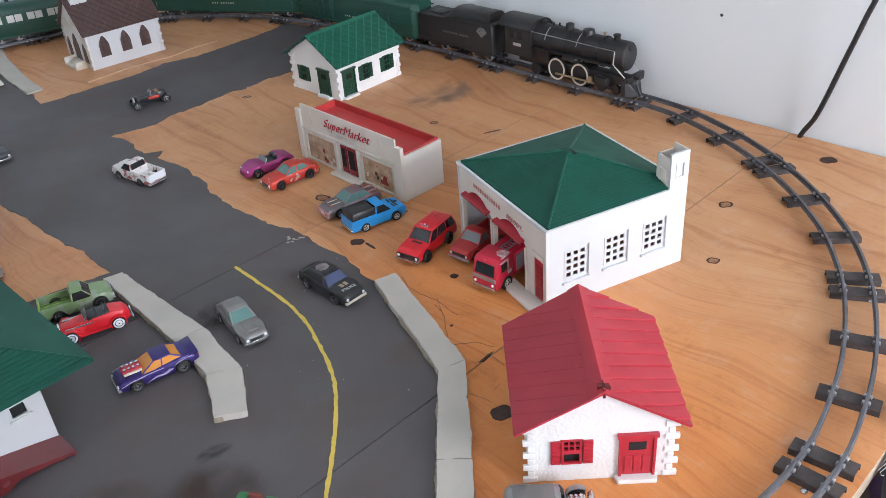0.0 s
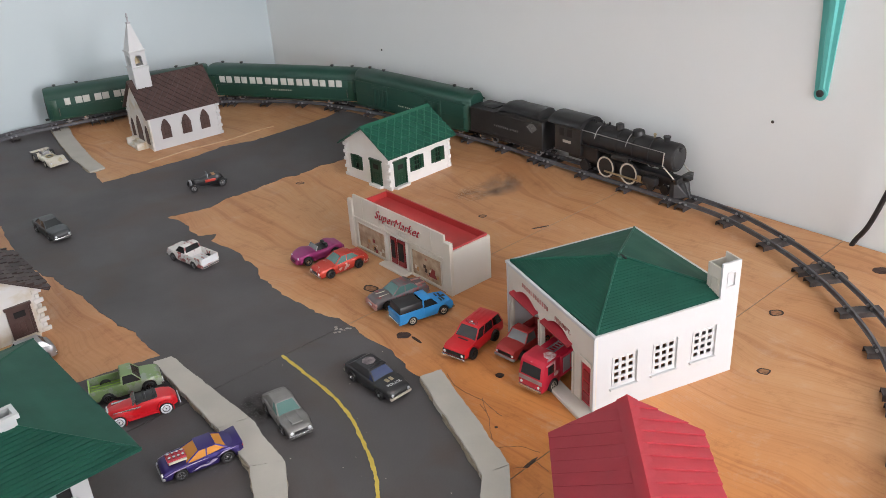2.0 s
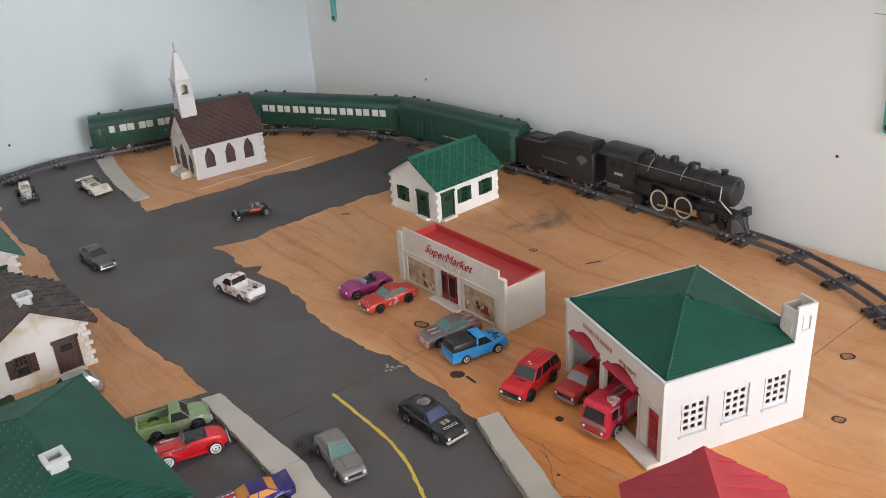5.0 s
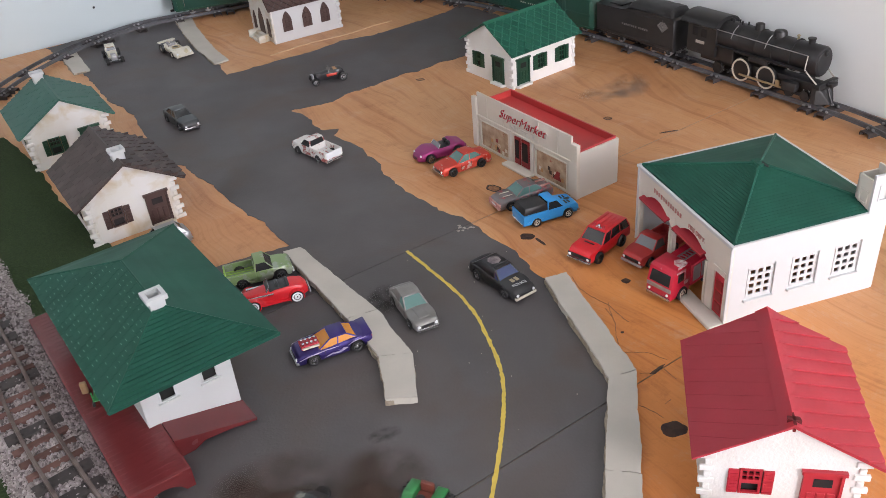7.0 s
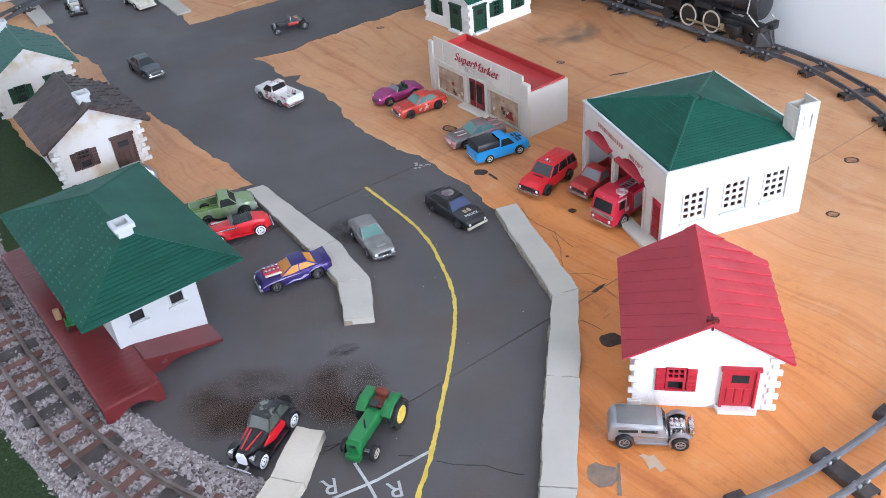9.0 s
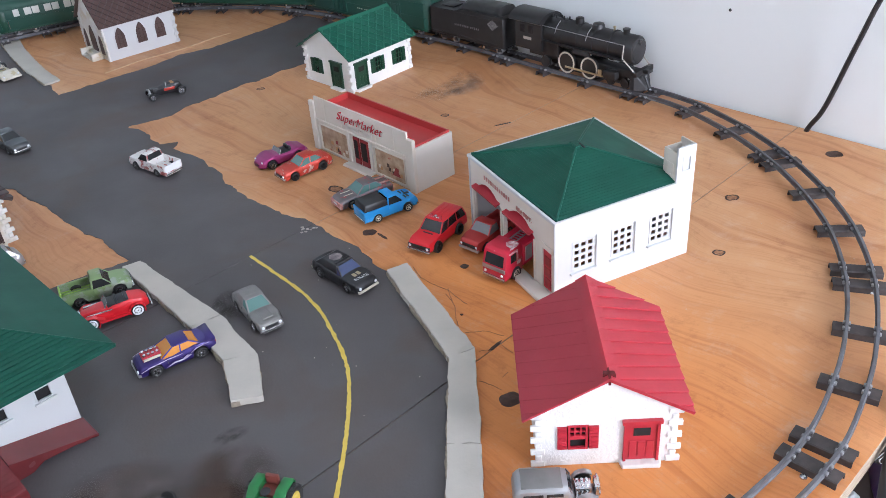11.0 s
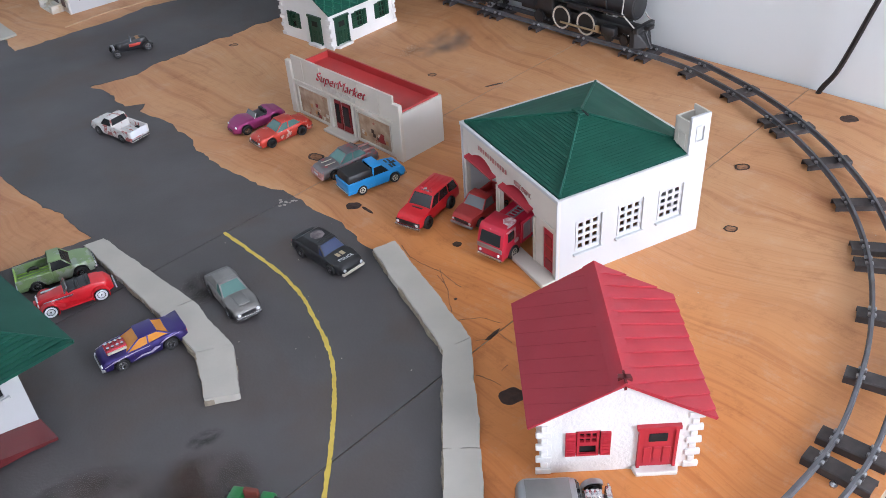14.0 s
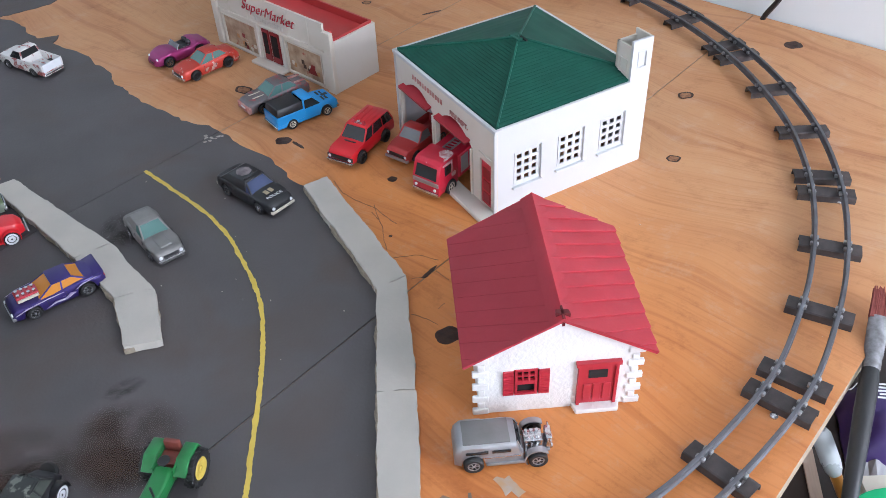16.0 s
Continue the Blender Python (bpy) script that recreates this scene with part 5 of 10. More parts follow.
    for a, b, c, d in wins:
        win = lattice(h, right, a + 0.0005, b - 0.0005, c, d, 3, 4, WHITE_PL, 0.0028, 0.0024, 0.0002, False)
        part("sill", solid_on(right, (a - 0.0018, -0.0030, c - 0.0042), (b + 0.0022, 0.0004, c - 0.0022)), WHITE_PL, win)
        part("frame_edge", solid_on(right, (b + 0.0008, -0.0018, c - 0.0024), (b + 0.0020, 0.0004, d + 0.0010)), WHITE_PL, win)
    lattice(h, right, L - 0.0155, L - 0.0050, 0.0973, 0.1140, 1, 1, WHITE_PL, 0.001, 0.0014, 0.0006, False, name="chimney_panel")
    part("chimney_back", solid_on(right, (L - 0.0155, 0.0012, 0.0973), (L - 0.0050, 0.0022, 0.1140), 0), WHITE_PL, h)
    bm = bmesh.new()
    panel(bm, 0, 0.018, H - 0.012, 0.1185, 0.0018, (), pose(W - t - 0.018, L - CB, 0))
    panel(bm, 0.0045, 0.0150, H + 0.007, H + 0.0205, 0.0010, [(0.0060, 0.0135, H + 0.0085, H + 0.0190)], pose(W - t - 0.018, L - CB - 0.0008, 0))
    panel(bm, 0, CB, H - 0.012, 0.1185, 0.0018, (), pose(W - t - 0.018, L, 0, 0, 0, -90))
    panel(bm, 0, 0.018, H - 0.012, 0.124, 0.0018, (), pose(W - t, L, 0, 0, 0, 180))
    part("chimney", bm, CREAM_PL, h, "open cream plastic chimney box")
    bm = bmesh.new()
    panel(bm, 0, L - t, 0, H, t, (), left)
    part("side_wall", bm, WHITE_PL, h)
    bm = bmesh.new()
    panel(bm, t, W - t, 0, H, t, (), back)
    part("back_wall", bm, WHITE_PL, h)
    for k, x in enumerate((-0.0006, W - 0.0010)):
        part("corner_strip", solid_on(front, (x, -0.0016, 0), (x + 0.0016, 0.0010, H)), WHITE_PL, h)
    # rim and hipped roof
    bm = bmesh.new()
    for lo, hi in (((-0.002, -0.002, H - 0.0005), (W + 0.002, 0.001, H + 0.0025)), ((-0.002, 0.001, H - 0.0005), (0.001, L - 0.001, H + 0.0025)), ((W - 0.001, 0.001, H - 0.0005), (W + 0.0015, L - CB - 0.0005, H + 0.0025)), ((-0.002, L - 0.001, H - 0.0005), (W - 0.024, L + 0.002, H + 0.0025))):
        span(bm, lo, hi)
    part("roof_rim", bm, WHITE_PL, h)
    c = ((0.002, 0.002), (W - 0.002, 0.002), (W - 0.002, L - 0.002), (0.002, L - 0.002))
    z0 = H + 0.0028
    top = Vector((W / 2, L / 2, PK))
    for k in range(4):
        p0, p1 = Vector((*c[k], z0)), Vector((*c[(k + 1) % 4], z0))
        bm = bmesh.new()
        a, b, d = (bm.verts.new(p) for p in (p0, p1, top))
        bm.faces.new((a, b, d))
        r = bmesh.ops.extrude_face_region(bm, geom=bm.faces[:])
        for v in [g for g in r["geom"] if isinstance(g, bmesh.types.BMVert)]:
            v.co.z -= 0.0020
        ob = part("roof_slope", bm, GREEN_PL, h, "green plastic roof face in fine courses")
        shingles(ob, GREEN_PL, p0, p1, top, top, 24, 0, 0.0005, seed=k, name="roof_course")
    for k in range(4):
        bm = bmesh.new()
        rod(bm, Vector((*c[k], z0 + 0.0006)), top + Vector((0, 0, 0.0006)), 0.0014, 6)
        part("hip_cap", bm, GREEN_PL, h)
    boss = part("roof_boss", boxed((0.014, 0.009, 0.0024), (W / 2 - 0.001, L / 2, PK + 0.0002), 0.0006), GREEN_PL, h)
    part("slot", boxed((0.0105, 0.0022, 0.0016), (W / 2 + 0.0052, L / 2 + 0.0020, PK + 0.0008), 0.0003), DARK, boss, "dark slot beside the peak")
    return h


fire_station()


# ---------------------------------------------------------------- supermarket
def supermarket():
    W, L, t = 0.1998, 0.0622, 0.0025
    h = thing("supermarket", pose(-0.1853, 1.0477, 0, 0, 0, -46.6), "cream toy supermarket with red door and red flat roof", "toy building", "toy public buildings")
    front, right, left, back = side(0, 0, 0), side(W, 0, 90), side(0, L, -90), side(W, L, 180)
    w1, dr, w2 = (0.0130, 0.0725, 0.0025, 0.0395), (0.0795, 0.1155, 0.001, 0.0425), (0.1235, 0.1815, 0.0025, 0.0395)
    bm = bmesh.new()
    panel(bm, 0, W, 0, 0.068, t, [w1, dr, w2], front)
    panel(bm, 0.008, W - 0.012, 0.068, 0.0758, t, (), front)
    part("front_wall", bm, CREAM_PL, h, "cream front wall with a stepped parapet")
    for lo, hi in ((W - 0.0105, W + 0.001), (-0.001, 0.0085)):
        part("pilaster", solid_on(front, (lo, -0.003, 0), (hi, t, 0.069), 0.0006), CREAM_PL, h)
    for x in (0.0285, 0.0620, 0.1300, 0.1640):
        part("panel_joint", solid_on(front, (x, -0.0007, 0.0455), (x + 0.0007, 0.0002, 0.0735), 0), CREAM_PL, h)
    part("cornice", solid_on(front, (0.009, -0.0022, 0.0440), (W - 0.012, 0.0002, 0.0458)), CREAM_PL, h)
    for a, b, c, d in (w1, w2):
        win = lattice(h, front, a, b, c, d, 1, 1, CREAM_PL, 0.001, 0.0012, 0.0012, False, name="shop_window")
        bm = bmesh.new()
        panel(bm, a + 0.0012, b - 0.0012, c + 0.0012, d - 0.0012, 0.0006, (), front @ Matrix.Translation((0, 0.0012, 0)))
        part("window_display", bm, PHOTO, win, "printed brown card showing shop goods")
        rng = random.Random(int(a * 1e4))
        for k in range(9):
            x, z = rng.uniform(a + 0.006, b - 0.006), rng.uniform(c + 0.004, c + 0.018)
            part("printed_shape", solid_on(front, (x - 0.0022, 0.0007, z - 0.0025), (x + 0.0022, 0.0013, z + 0.0025), 0.0008), rng.choice((CREAM_PL, DKRED_PL, KNOT, KNOT_PALE)), win)
    bm = bmesh.new()
    prism(bm, [(w2[1] - 0.026, 0.010), (w2[1] - 0.012, 0.010), (w2[1] - 0.019, 0.022)], 0.0004, 0.0010, "y")
    part("printed_shape", bm, DKRED_PL, h, "dark red printed triangle")
    part("door_frame", solid_on(front, (dr[0], 0.0014, dr[2]), (dr[1], 0.0022, dr[3]), 0), IVORY_PL, h)
    for a, b in ((dr[0] + 0.004, dr[0] + 0.0150), (dr[0] + 0.0175, dr[1] - 0.004)):
        leaf = part("door", solid_on(front, (a, -0.0004, 0.004), (b, 0.0015, 0.0405)), DKRED_PL, h, "dark red swing door")
        part("door_light", solid_on(front, (a + 0.0022, -0.0010, 0.012), (b - 0.0022, -0.0003, 0.037), 0), DARK, leaf)
    for x in (dr[0] - 0.0055, dr[1] + 0.0015):
        part("door_post", solid_on(front, (x, -0.0026, 0), (x + 0.004, 0.0003, 0.0435)), IVORY_PL, h)
    part("doorstep", solid_on(front, (dr[0] - 0.008, -0.013, 0), (dr[1] + 0.008, -0.0002, 0.0035), 0.0008), CREAM_PL, h)
    writing("SuperMarket", 0.0170, IVORY_PL, h, pose(0.0999, -0.0005, 0.0619, 90, 0, 0), 0.0006, "letter_edge", lean=0.45, thin=0.00012)
    writing("SuperMarket", 0.0167, RED_PL, h, pose(0.0990, -0.0012, 0.0625, 90, 0, 0), 0.0009, lean=0.45, thin=0.00030)
    for k in range(12):
        part("letter_bar", solid_on(front, (0.0745 + k * 0.0042, -0.0012, 0.0485), (0.0771 + k * 0.0042, -0.0001, 0.0540), 0), IVORY_PL, h, "small raised cream letter shape")
    for m_, lab in ((right, "bright cream-white side wall"), (left, "cream side wall")):
        bm = bmesh.new()
        panel(bm, t, L, 0, 0.0575, t, (), m_)
        part("side_wall", bm, IVORY_PL, h, lab)
    bm = bmesh.new()
    panel(bm, t, W - t, 0, 0.0575, t, (), back)
    part("back_wall", bm, IVORY_PL, h)
    bm = bmesh.new()
    span(bm, (t, t, 0.050), (W - t, L - t, 0.052))
    for lo, hi in (((t + 0.0002, t, 0.051), (W - t - 0.0002, t + 0.0025, 0.0690)), ((t, L - 0.0045, 0.051), (W - t, L - t, 0.0605)), ((t, t + 0.0025, 0.051), (t + 0.002, L - 0.0045, 0.0600)), ((W - t - 0.002, t + 0.0025, 0.051), (W - t, L - 0.0045, 0.0600))):
        span(bm, lo, hi)
    part("roof_tray", bm, TRAY_RED, h, "sunken red plastic roof tray")
    return h


supermarket()


# ---------------------------------------------------------------- church
def church():
    W, L, H, R, t = 0.102, 0.1317, 0.0660, 0.1200, 0.0024
    h = thing("church", pose(-0.6605, 1.5220, 0, 0, 0, -49.2), "white toy church with a brown roof and tall steeple", "toy building", "toy public buildings")
    front, right, left, back = side(0, 0, 0), side(W, 0, 90), side(0, L, -90), side(W, L, 180)

    def lancet(x, z0, w, hgt):
        rise = w * 0.85
        arc = [(x + w / 2 * u, z0 + hgt - rise * abs(u) ** 1.7) for u in (1.0, 0.8, 0.6, 0.35, 0.15, 0.0, -0.15, -0.35, -0.6, -0.8, -1.0)]
        return [(x - w / 2, z0), (x + w / 2, z0), *arc]

    # shaded front gable, quoins and steps also coloured yellower than the white sides
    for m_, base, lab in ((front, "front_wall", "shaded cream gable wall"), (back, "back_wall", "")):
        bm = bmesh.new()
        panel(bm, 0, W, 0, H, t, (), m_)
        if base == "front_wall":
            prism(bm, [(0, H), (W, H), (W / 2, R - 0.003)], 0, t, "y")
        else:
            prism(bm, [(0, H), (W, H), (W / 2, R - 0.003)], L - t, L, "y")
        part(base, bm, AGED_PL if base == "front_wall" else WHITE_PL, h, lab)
    for m_ in (right, left):
        bm = bmesh.new()
        panel(bm, t, L - t, 0, H, t, (), m_)
        part("side_wall", bm, WHITE_PL, h)
        for x in (0.0275, 0.0660, 0.1015):
            for d, w, hh, mat, nm in ((-0.0012, 0.0205, 0.040, WHITE_PL, "window_frame"), (-0.0018, 0.0178, 0.0375, BROWN_PL, "window")):
                bm = bmesh.new()
                prism(bm, lancet(x, 0.0185, w, hh * 0.95), d, 0.0006, "y")
                bm.transform(m_)
                ob = part(nm, bm, mat, h, "dark brown pointed church window" if nm == "window" else "")
            bm = bmesh.new()
            for dx in (-0.0032, 0.0032):
                span(bm, (x + dx - 0.0004, -0.0024, 0.0205), (x + dx + 0.0004, -0.0016, 0.0475))
            for z in (0.027, 0.035, 0.043):
                span(bm, (x - 0.0065, -0.0024, z - 0.0004), (x + 0.0065, -0.0016, z + 0.0004))
            bm.transform(m_)
            part("leading", bm, KNOT, ob)
    for x, z, w, hh, mat in ((W / 2, 0.004, 0.024, 0.052, BROWN_PL), (0.018, 0.010, 0.014, 0.034, BROWN_PL), (W - 0.018, 0.010, 0.014, 0.034, BROWN_PL)):
        bm = bmesh.new()
        prism(bm, lancet(x, z, w + 0.004, hh + 0.002), -0.0010, 0.0006, "y")
        part("arch_frame", bm, AGED_PL, h)
        bm = bmesh.new()
        prism(bm, lancet(x, z, w, hh), -0.0018, 0.0006, "y")
        part("church_door" if w > 0.02 else "window", bm, mat, h)
    quoins(h, right, L, H - 0.006, 9, 0.002, WHITE_PL, 0.006)
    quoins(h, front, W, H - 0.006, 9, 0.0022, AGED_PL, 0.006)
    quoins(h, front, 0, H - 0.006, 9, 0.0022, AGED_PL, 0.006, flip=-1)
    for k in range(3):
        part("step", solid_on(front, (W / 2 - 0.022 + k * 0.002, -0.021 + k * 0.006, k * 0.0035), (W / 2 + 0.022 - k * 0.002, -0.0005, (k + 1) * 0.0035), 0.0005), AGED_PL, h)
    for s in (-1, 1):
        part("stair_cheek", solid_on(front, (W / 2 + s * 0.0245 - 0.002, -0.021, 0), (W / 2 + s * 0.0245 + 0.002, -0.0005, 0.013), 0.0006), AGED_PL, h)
    slope = (R - H) / (W / 2)
    for s in (0, 1):
        ex = -0.006 if s == 0 else W + 0.006
        ez = H - 0.006 * slope + 0.001
        p0, p1, q0, q1 = (Vector(v) for v in ((ex, -0.006, ez), (ex, L + 0.005, ez), (W / 2, -0.006, R), (W / 2, L + 0.005, R)))
        bm = bmesh.new()
        slope_slab(bm, p0, p1, q1, q0, 0.0016)
        ob = part("roof_slope", bm, BROWN_PL, h, "dark brown shingled roof")
        lattice_ribs(ob, BROWN_GREY, p0, p1, q1, q0, 11, 6, 0.0014, 0.0007)
    # steeple
    x, y = W / 2, 0.0185
    st = part("steeple_base", solid_on(pose(x, y, 0), (-0.0145, -0.0145, R - 0.026), (0.0145, 0.0145, R + 0.0200), 0.0005), WHITE_PL, h)
    part("base_moulding", solid_on(pose(x, y, 0), (-0.0155, -0.0155, R + 0.0190), (0.0155, 0.0155, R + 0.0220), 0.0005), WHITE_PL, st)
    z0, z1 = R + 0.0220, R + 0.0480
    bel = part("belfry", solid_on(pose(x, y, 0), (-0.0135, -0.0135, z0), (0.0135, 0.0135, z0 + 0.0025), 0.0003), WHITE_PL, h, "open white belfry with arched sides")
    arch_top = [(0.0066 * math.cos(math.pi * i / 8), z0 + 0.0135 + 0.0070 * math.sin(math.pi * i / 8)) for i in range(9)]
    for k in range(4):
        bm = bmesh.new()
        outline = [(-0.0134, z0 + 0.0022), (-0.0066, z0 + 0.0022), *arch_top[::-1], (0.0066, z0 + 0.0022), (0.0134, z0 + 0.0022), (0.0134, z1), (-0.0134, z1)]
        prism(bm, outline, -0.0135, -0.0119, "y")
        bm.transform(pose(x, y, 0, 0, 0, 90 * k))
        part("belfry_side", bm, WHITE_PL, bel)
    bm = bmesh.new()
    lathe(bm, [(0.0065, z0 + 0.005), (0.006, z0 + 0.008), (0.0035, z0 + 0.014), (0.0015, z0 + 0.017)], (x, y, 0), "z", 12)
    part("bell", bm, BRASS, bel, "small brown bell")
    part("belfry_cornice", solid_on(pose(x, y, 0), (-0.0150, -0.0150, z1), (0.0150, 0.0150, z1 + 0.003), 0.0005), WHITE_PL, bel)
    bm = bmesh.new()
    top = z1 + 0.0480
    ring0 = [(x + a * 0.0132, y + b * 0.0132, z1 + 0.003) for a, b in ((-1, -1), (1, -1), (1, 1), (-1, 1))]
    ring1 = [(x + a * 0.0024, y + b * 0.0024, top) for a, b in ((-1, -1), (1, -1), (1, 1), (-1, 1))]
    loft(bm, [ring0, ring1])
    sp = part("spire", bm, WHITE_PL, h, "tall tapered white spire")
    bm = bmesh.new()
    box(bm, (0.0068, 0.0068, 0.0018), (x, y, top + 0.0006))
    span(bm, (x - 0.0010, y - 0.0010, top), (x + 0.0010, y + 0.0010, top + 0.017))
    span(bm, (x - 0.0040, y - 0.0009, top + 0.0095), (x + 0.0040, y + 0.0009, top + 0.0115))
    part("cross", bm, GREY_METAL, sp, "tarnished grey cross")
    return h


church()


# ---------------------------------------------------------------- railway station
def station():
    W, L, E, R = 0.1452, 0.238, 0.0716, 0.0968
    h = thing("railway_station", pose(-0.3871, 0.4489, 0, 0, 0, 45.18), "white toy railway station with a broad green hipped roof", "toy building", "toy public buildings")
    i0, i1, j0, j1, t = 0.0273, 0.1060, 0.0245, 0.213, 0.0025
    wins = ((0.0148, 0.0292, 0.0390, 0.0522), (0.0516, 0.0656, 0.0390, 0.0522))
    f = side(i0, j0, 0)
    bm = bmesh.new()
    panel(bm, 0, i1 - i0, 0, E + 0.004, t, wins, f)
    part("end_wall", bm, WHITE_PL, h, "plain white end wall with two small windows")
    for a, b, c, d in wins:
        win = lattice(h, f, a, b, c, d, 1, 1, WHITE_PL, 0.001, 0.0012, 0.0008, True)
        part("sill", solid_on(f, (a - 0.002, -0.0022, c - 0.002), (b + 0.002, 0.0004, c - 0.0001)), WHITE_PL, win)
    for m_, w in ((side(i1, j0, 90), j1 - j0), (side(i0, j1, -90), j1 - j0)):
        bm = bmesh.new()
        holes = [(w * q - 0.007, w * q + 0.007, 0.034, 0.054) for q in (0.15, 0.38, 0.62, 0.85)]
        panel(bm, t, w - t, 0, E + 0.004, t, holes, m_)
        part("side_wall", bm, WHITE_PL, h)
        for a, b, c, d in holes:
            lattice(h, m_, a, b, c, d, 2, 2, WHITE_PL, 0.001, 0.0012, 0.0006, True)
    bm = bmesh.new()
    panel(bm, 0, i1 - i0, 0, E + 0.004, t, (), side(i1, j1, 180))
    part("end_wall", bm, WHITE_PL, h)
    half = W / 2
    c = (Vector((0, 0, E)), Vector((W, 0, E)), Vector((W, L, E)), Vector((0, L, E)))
    a, b = Vector((half, half * 1.03, R)), Vector((half, L - half * 1.03, R))
    for k, (p0, p1, q1, q0, rows) in enumerate(((c[0], c[1], a, a, 17), (c[1], c[2], b, a, 17), (c[2], c[3], b, b, 17), (c[3], c[0], a, b, 17))):
        bm = bmesh.new()
        v = [bm.verts.new(p) for p in ((p0, p1, q1) if (q1 - q0).length < 1e-6 else (p0, p1, q1, q0))]
        bm.faces.new(v)
        r = bmesh.ops.extrude_face_region(bm, geom=bm.faces[:])
        for g in r["geom"]:
            if isinstance(g, bmesh.types.BMVert):
                g.co.z -= 0.0022
        ob = part("roof_slope", bm, GREEN_PL, h, "deep green plastic roof face in shingles")
        if k == 3:
            shingles(ob, GREEN_PL, p0, p1, q1, q0, rows, 0.0125, 0.0009, 0.0002, seed=k, worn=GREEN_GLINT)
        else:
            shingles(ob, GREEN_PL, p0, p1, q1, q0, rows, 0, (0.0011, 0.0004, 0.0006)[k], seed=k, name="roof_course")
    for p, q in ((c[0], a), (c[1], a), (c[2], b), (c[3], b), (a, b)):
        bm = bmesh.new()
        rod(bm, p + Vector((0, 0, -0.0002)), q + Vector((0, 0, -0.0002)), 0.0013, 6)
        part("hip_cap", bm, GREEN_PL, h)
    cx, cy, z = 0.0725, 0.0755, R

    def square_tube(r, wall, z0, z1):
        bm = bmesh.new()
        rings = [[(cx + a * q, cy + b * q, zz) for a, b in ((-1, -1), (1, -1), (1, 1), (-1, 1))] for q, zz in ((r, z0), (r, z1), (r - wall, z1), (r - wall, z0))]
        loft(bm, [*rings, rings[0]], caps=False)
        bmesh.ops.remove_doubles(bm, verts=bm.verts[:], dist=1e-6)
        return bm

    ch = part("chimney", square_tube(0.0066, 0.0013, z - 0.012, z + 0.0078), WHITE_PL, h, "open white plastic chimney")
    part("chimney_cap", square_tube(0.0092, 0.0036, z + 0.0062, z + 0.0106), WHITE_PL, ch)
    return h


station()


def platform():
    h = thing("station_platform", pose(-0.3871, 0.4489, 0, 0, 0, 45.18), "glossy maroon plastic station platform on arched legs", "platform")
    x0, x1, y0, y1, top = -0.0125, 0.0372, -0.0385, 0.2560, 0.0200
    bm = bmesh.new()
    span(bm, (x0, y0, 0.0165), (x1, y1, top))
    bevel(bm, 0.0007, 2)
    part("deck", bm, MAROON, h, smooth=True)
    bm = boxed((x1 - x0 - 0.004, 0.0058, 0.0005), (0, 0, 0), 0)
    me = bpy.data.meshes.new("deck_board")
    bm.to_mesh(me), bm.free(), me.materials.append(MAROON)
    for k in range(46):
        link_part("deck_board", me, h, ((x0 + x1) / 2, y0 + 0.0055 + k * 0.0063, top - 0.0001))
    bm = bmesh.new()
    slope_slab(bm, (x1 + 0.0004, -0.0030, top), (0.1070, -0.0050, 0.0034), (0.1070, 0.0240, 0.0034), (x1 + 0.0004, 0.0260, top), 0.0025)
    part("ramp", bm, MAROON, h, "sloping maroon ramp")
    bm = bmesh.new()
    prism(bm, [(x1 + 0.0004, 0.0), (x1 + 0.0004, 0.0175), (0.106, 0.0012), (0.106, 0.0), (0.098, 0.0), (0.088, 0.0030), (0.062, 0.0055), (0.050, 0.0)], -0.0026, -0.0008, "y")
    part("ramp_side", bm, MAROON, h)
    n = 8
    for y in (y0 + 0.049 * k for k in range(6)):
        for x in (x0 + 0.0002, x1 - 0.0022):
            bm = bmesh.new()
            arc = [(y + 0.008 + 0.033 * i / n, 0.011 * math.sin(math.pi * i / n) ** 0.6) for i in range(n + 1)]
            prism(bm, [(y, 0), *arc, (y + 0.049, 0), (y + 0.049, 0.0168), (y, 0.0168)], x, x + 0.002, "x")
            part("side_arch", bm, MAROON, h)
    bm = bmesh.new()
    arc = [(x0 + 0.007 + 0.036 * i / n, 0.011 * math.sin(math.pi * i / n) ** 0.6) for i in range(n + 1)]
    prism(bm, [(x0, 0), *arc, (x1, 0), (x1, 0.0168), (x0, 0.0168)], y0 + 0.0002, y0 + 0.0022, "y")
    part("end_arch", bm, MAROON, h)
    return h


platform()

# ---------------------------------------------------------------- toy vehicles
_wheels = {}


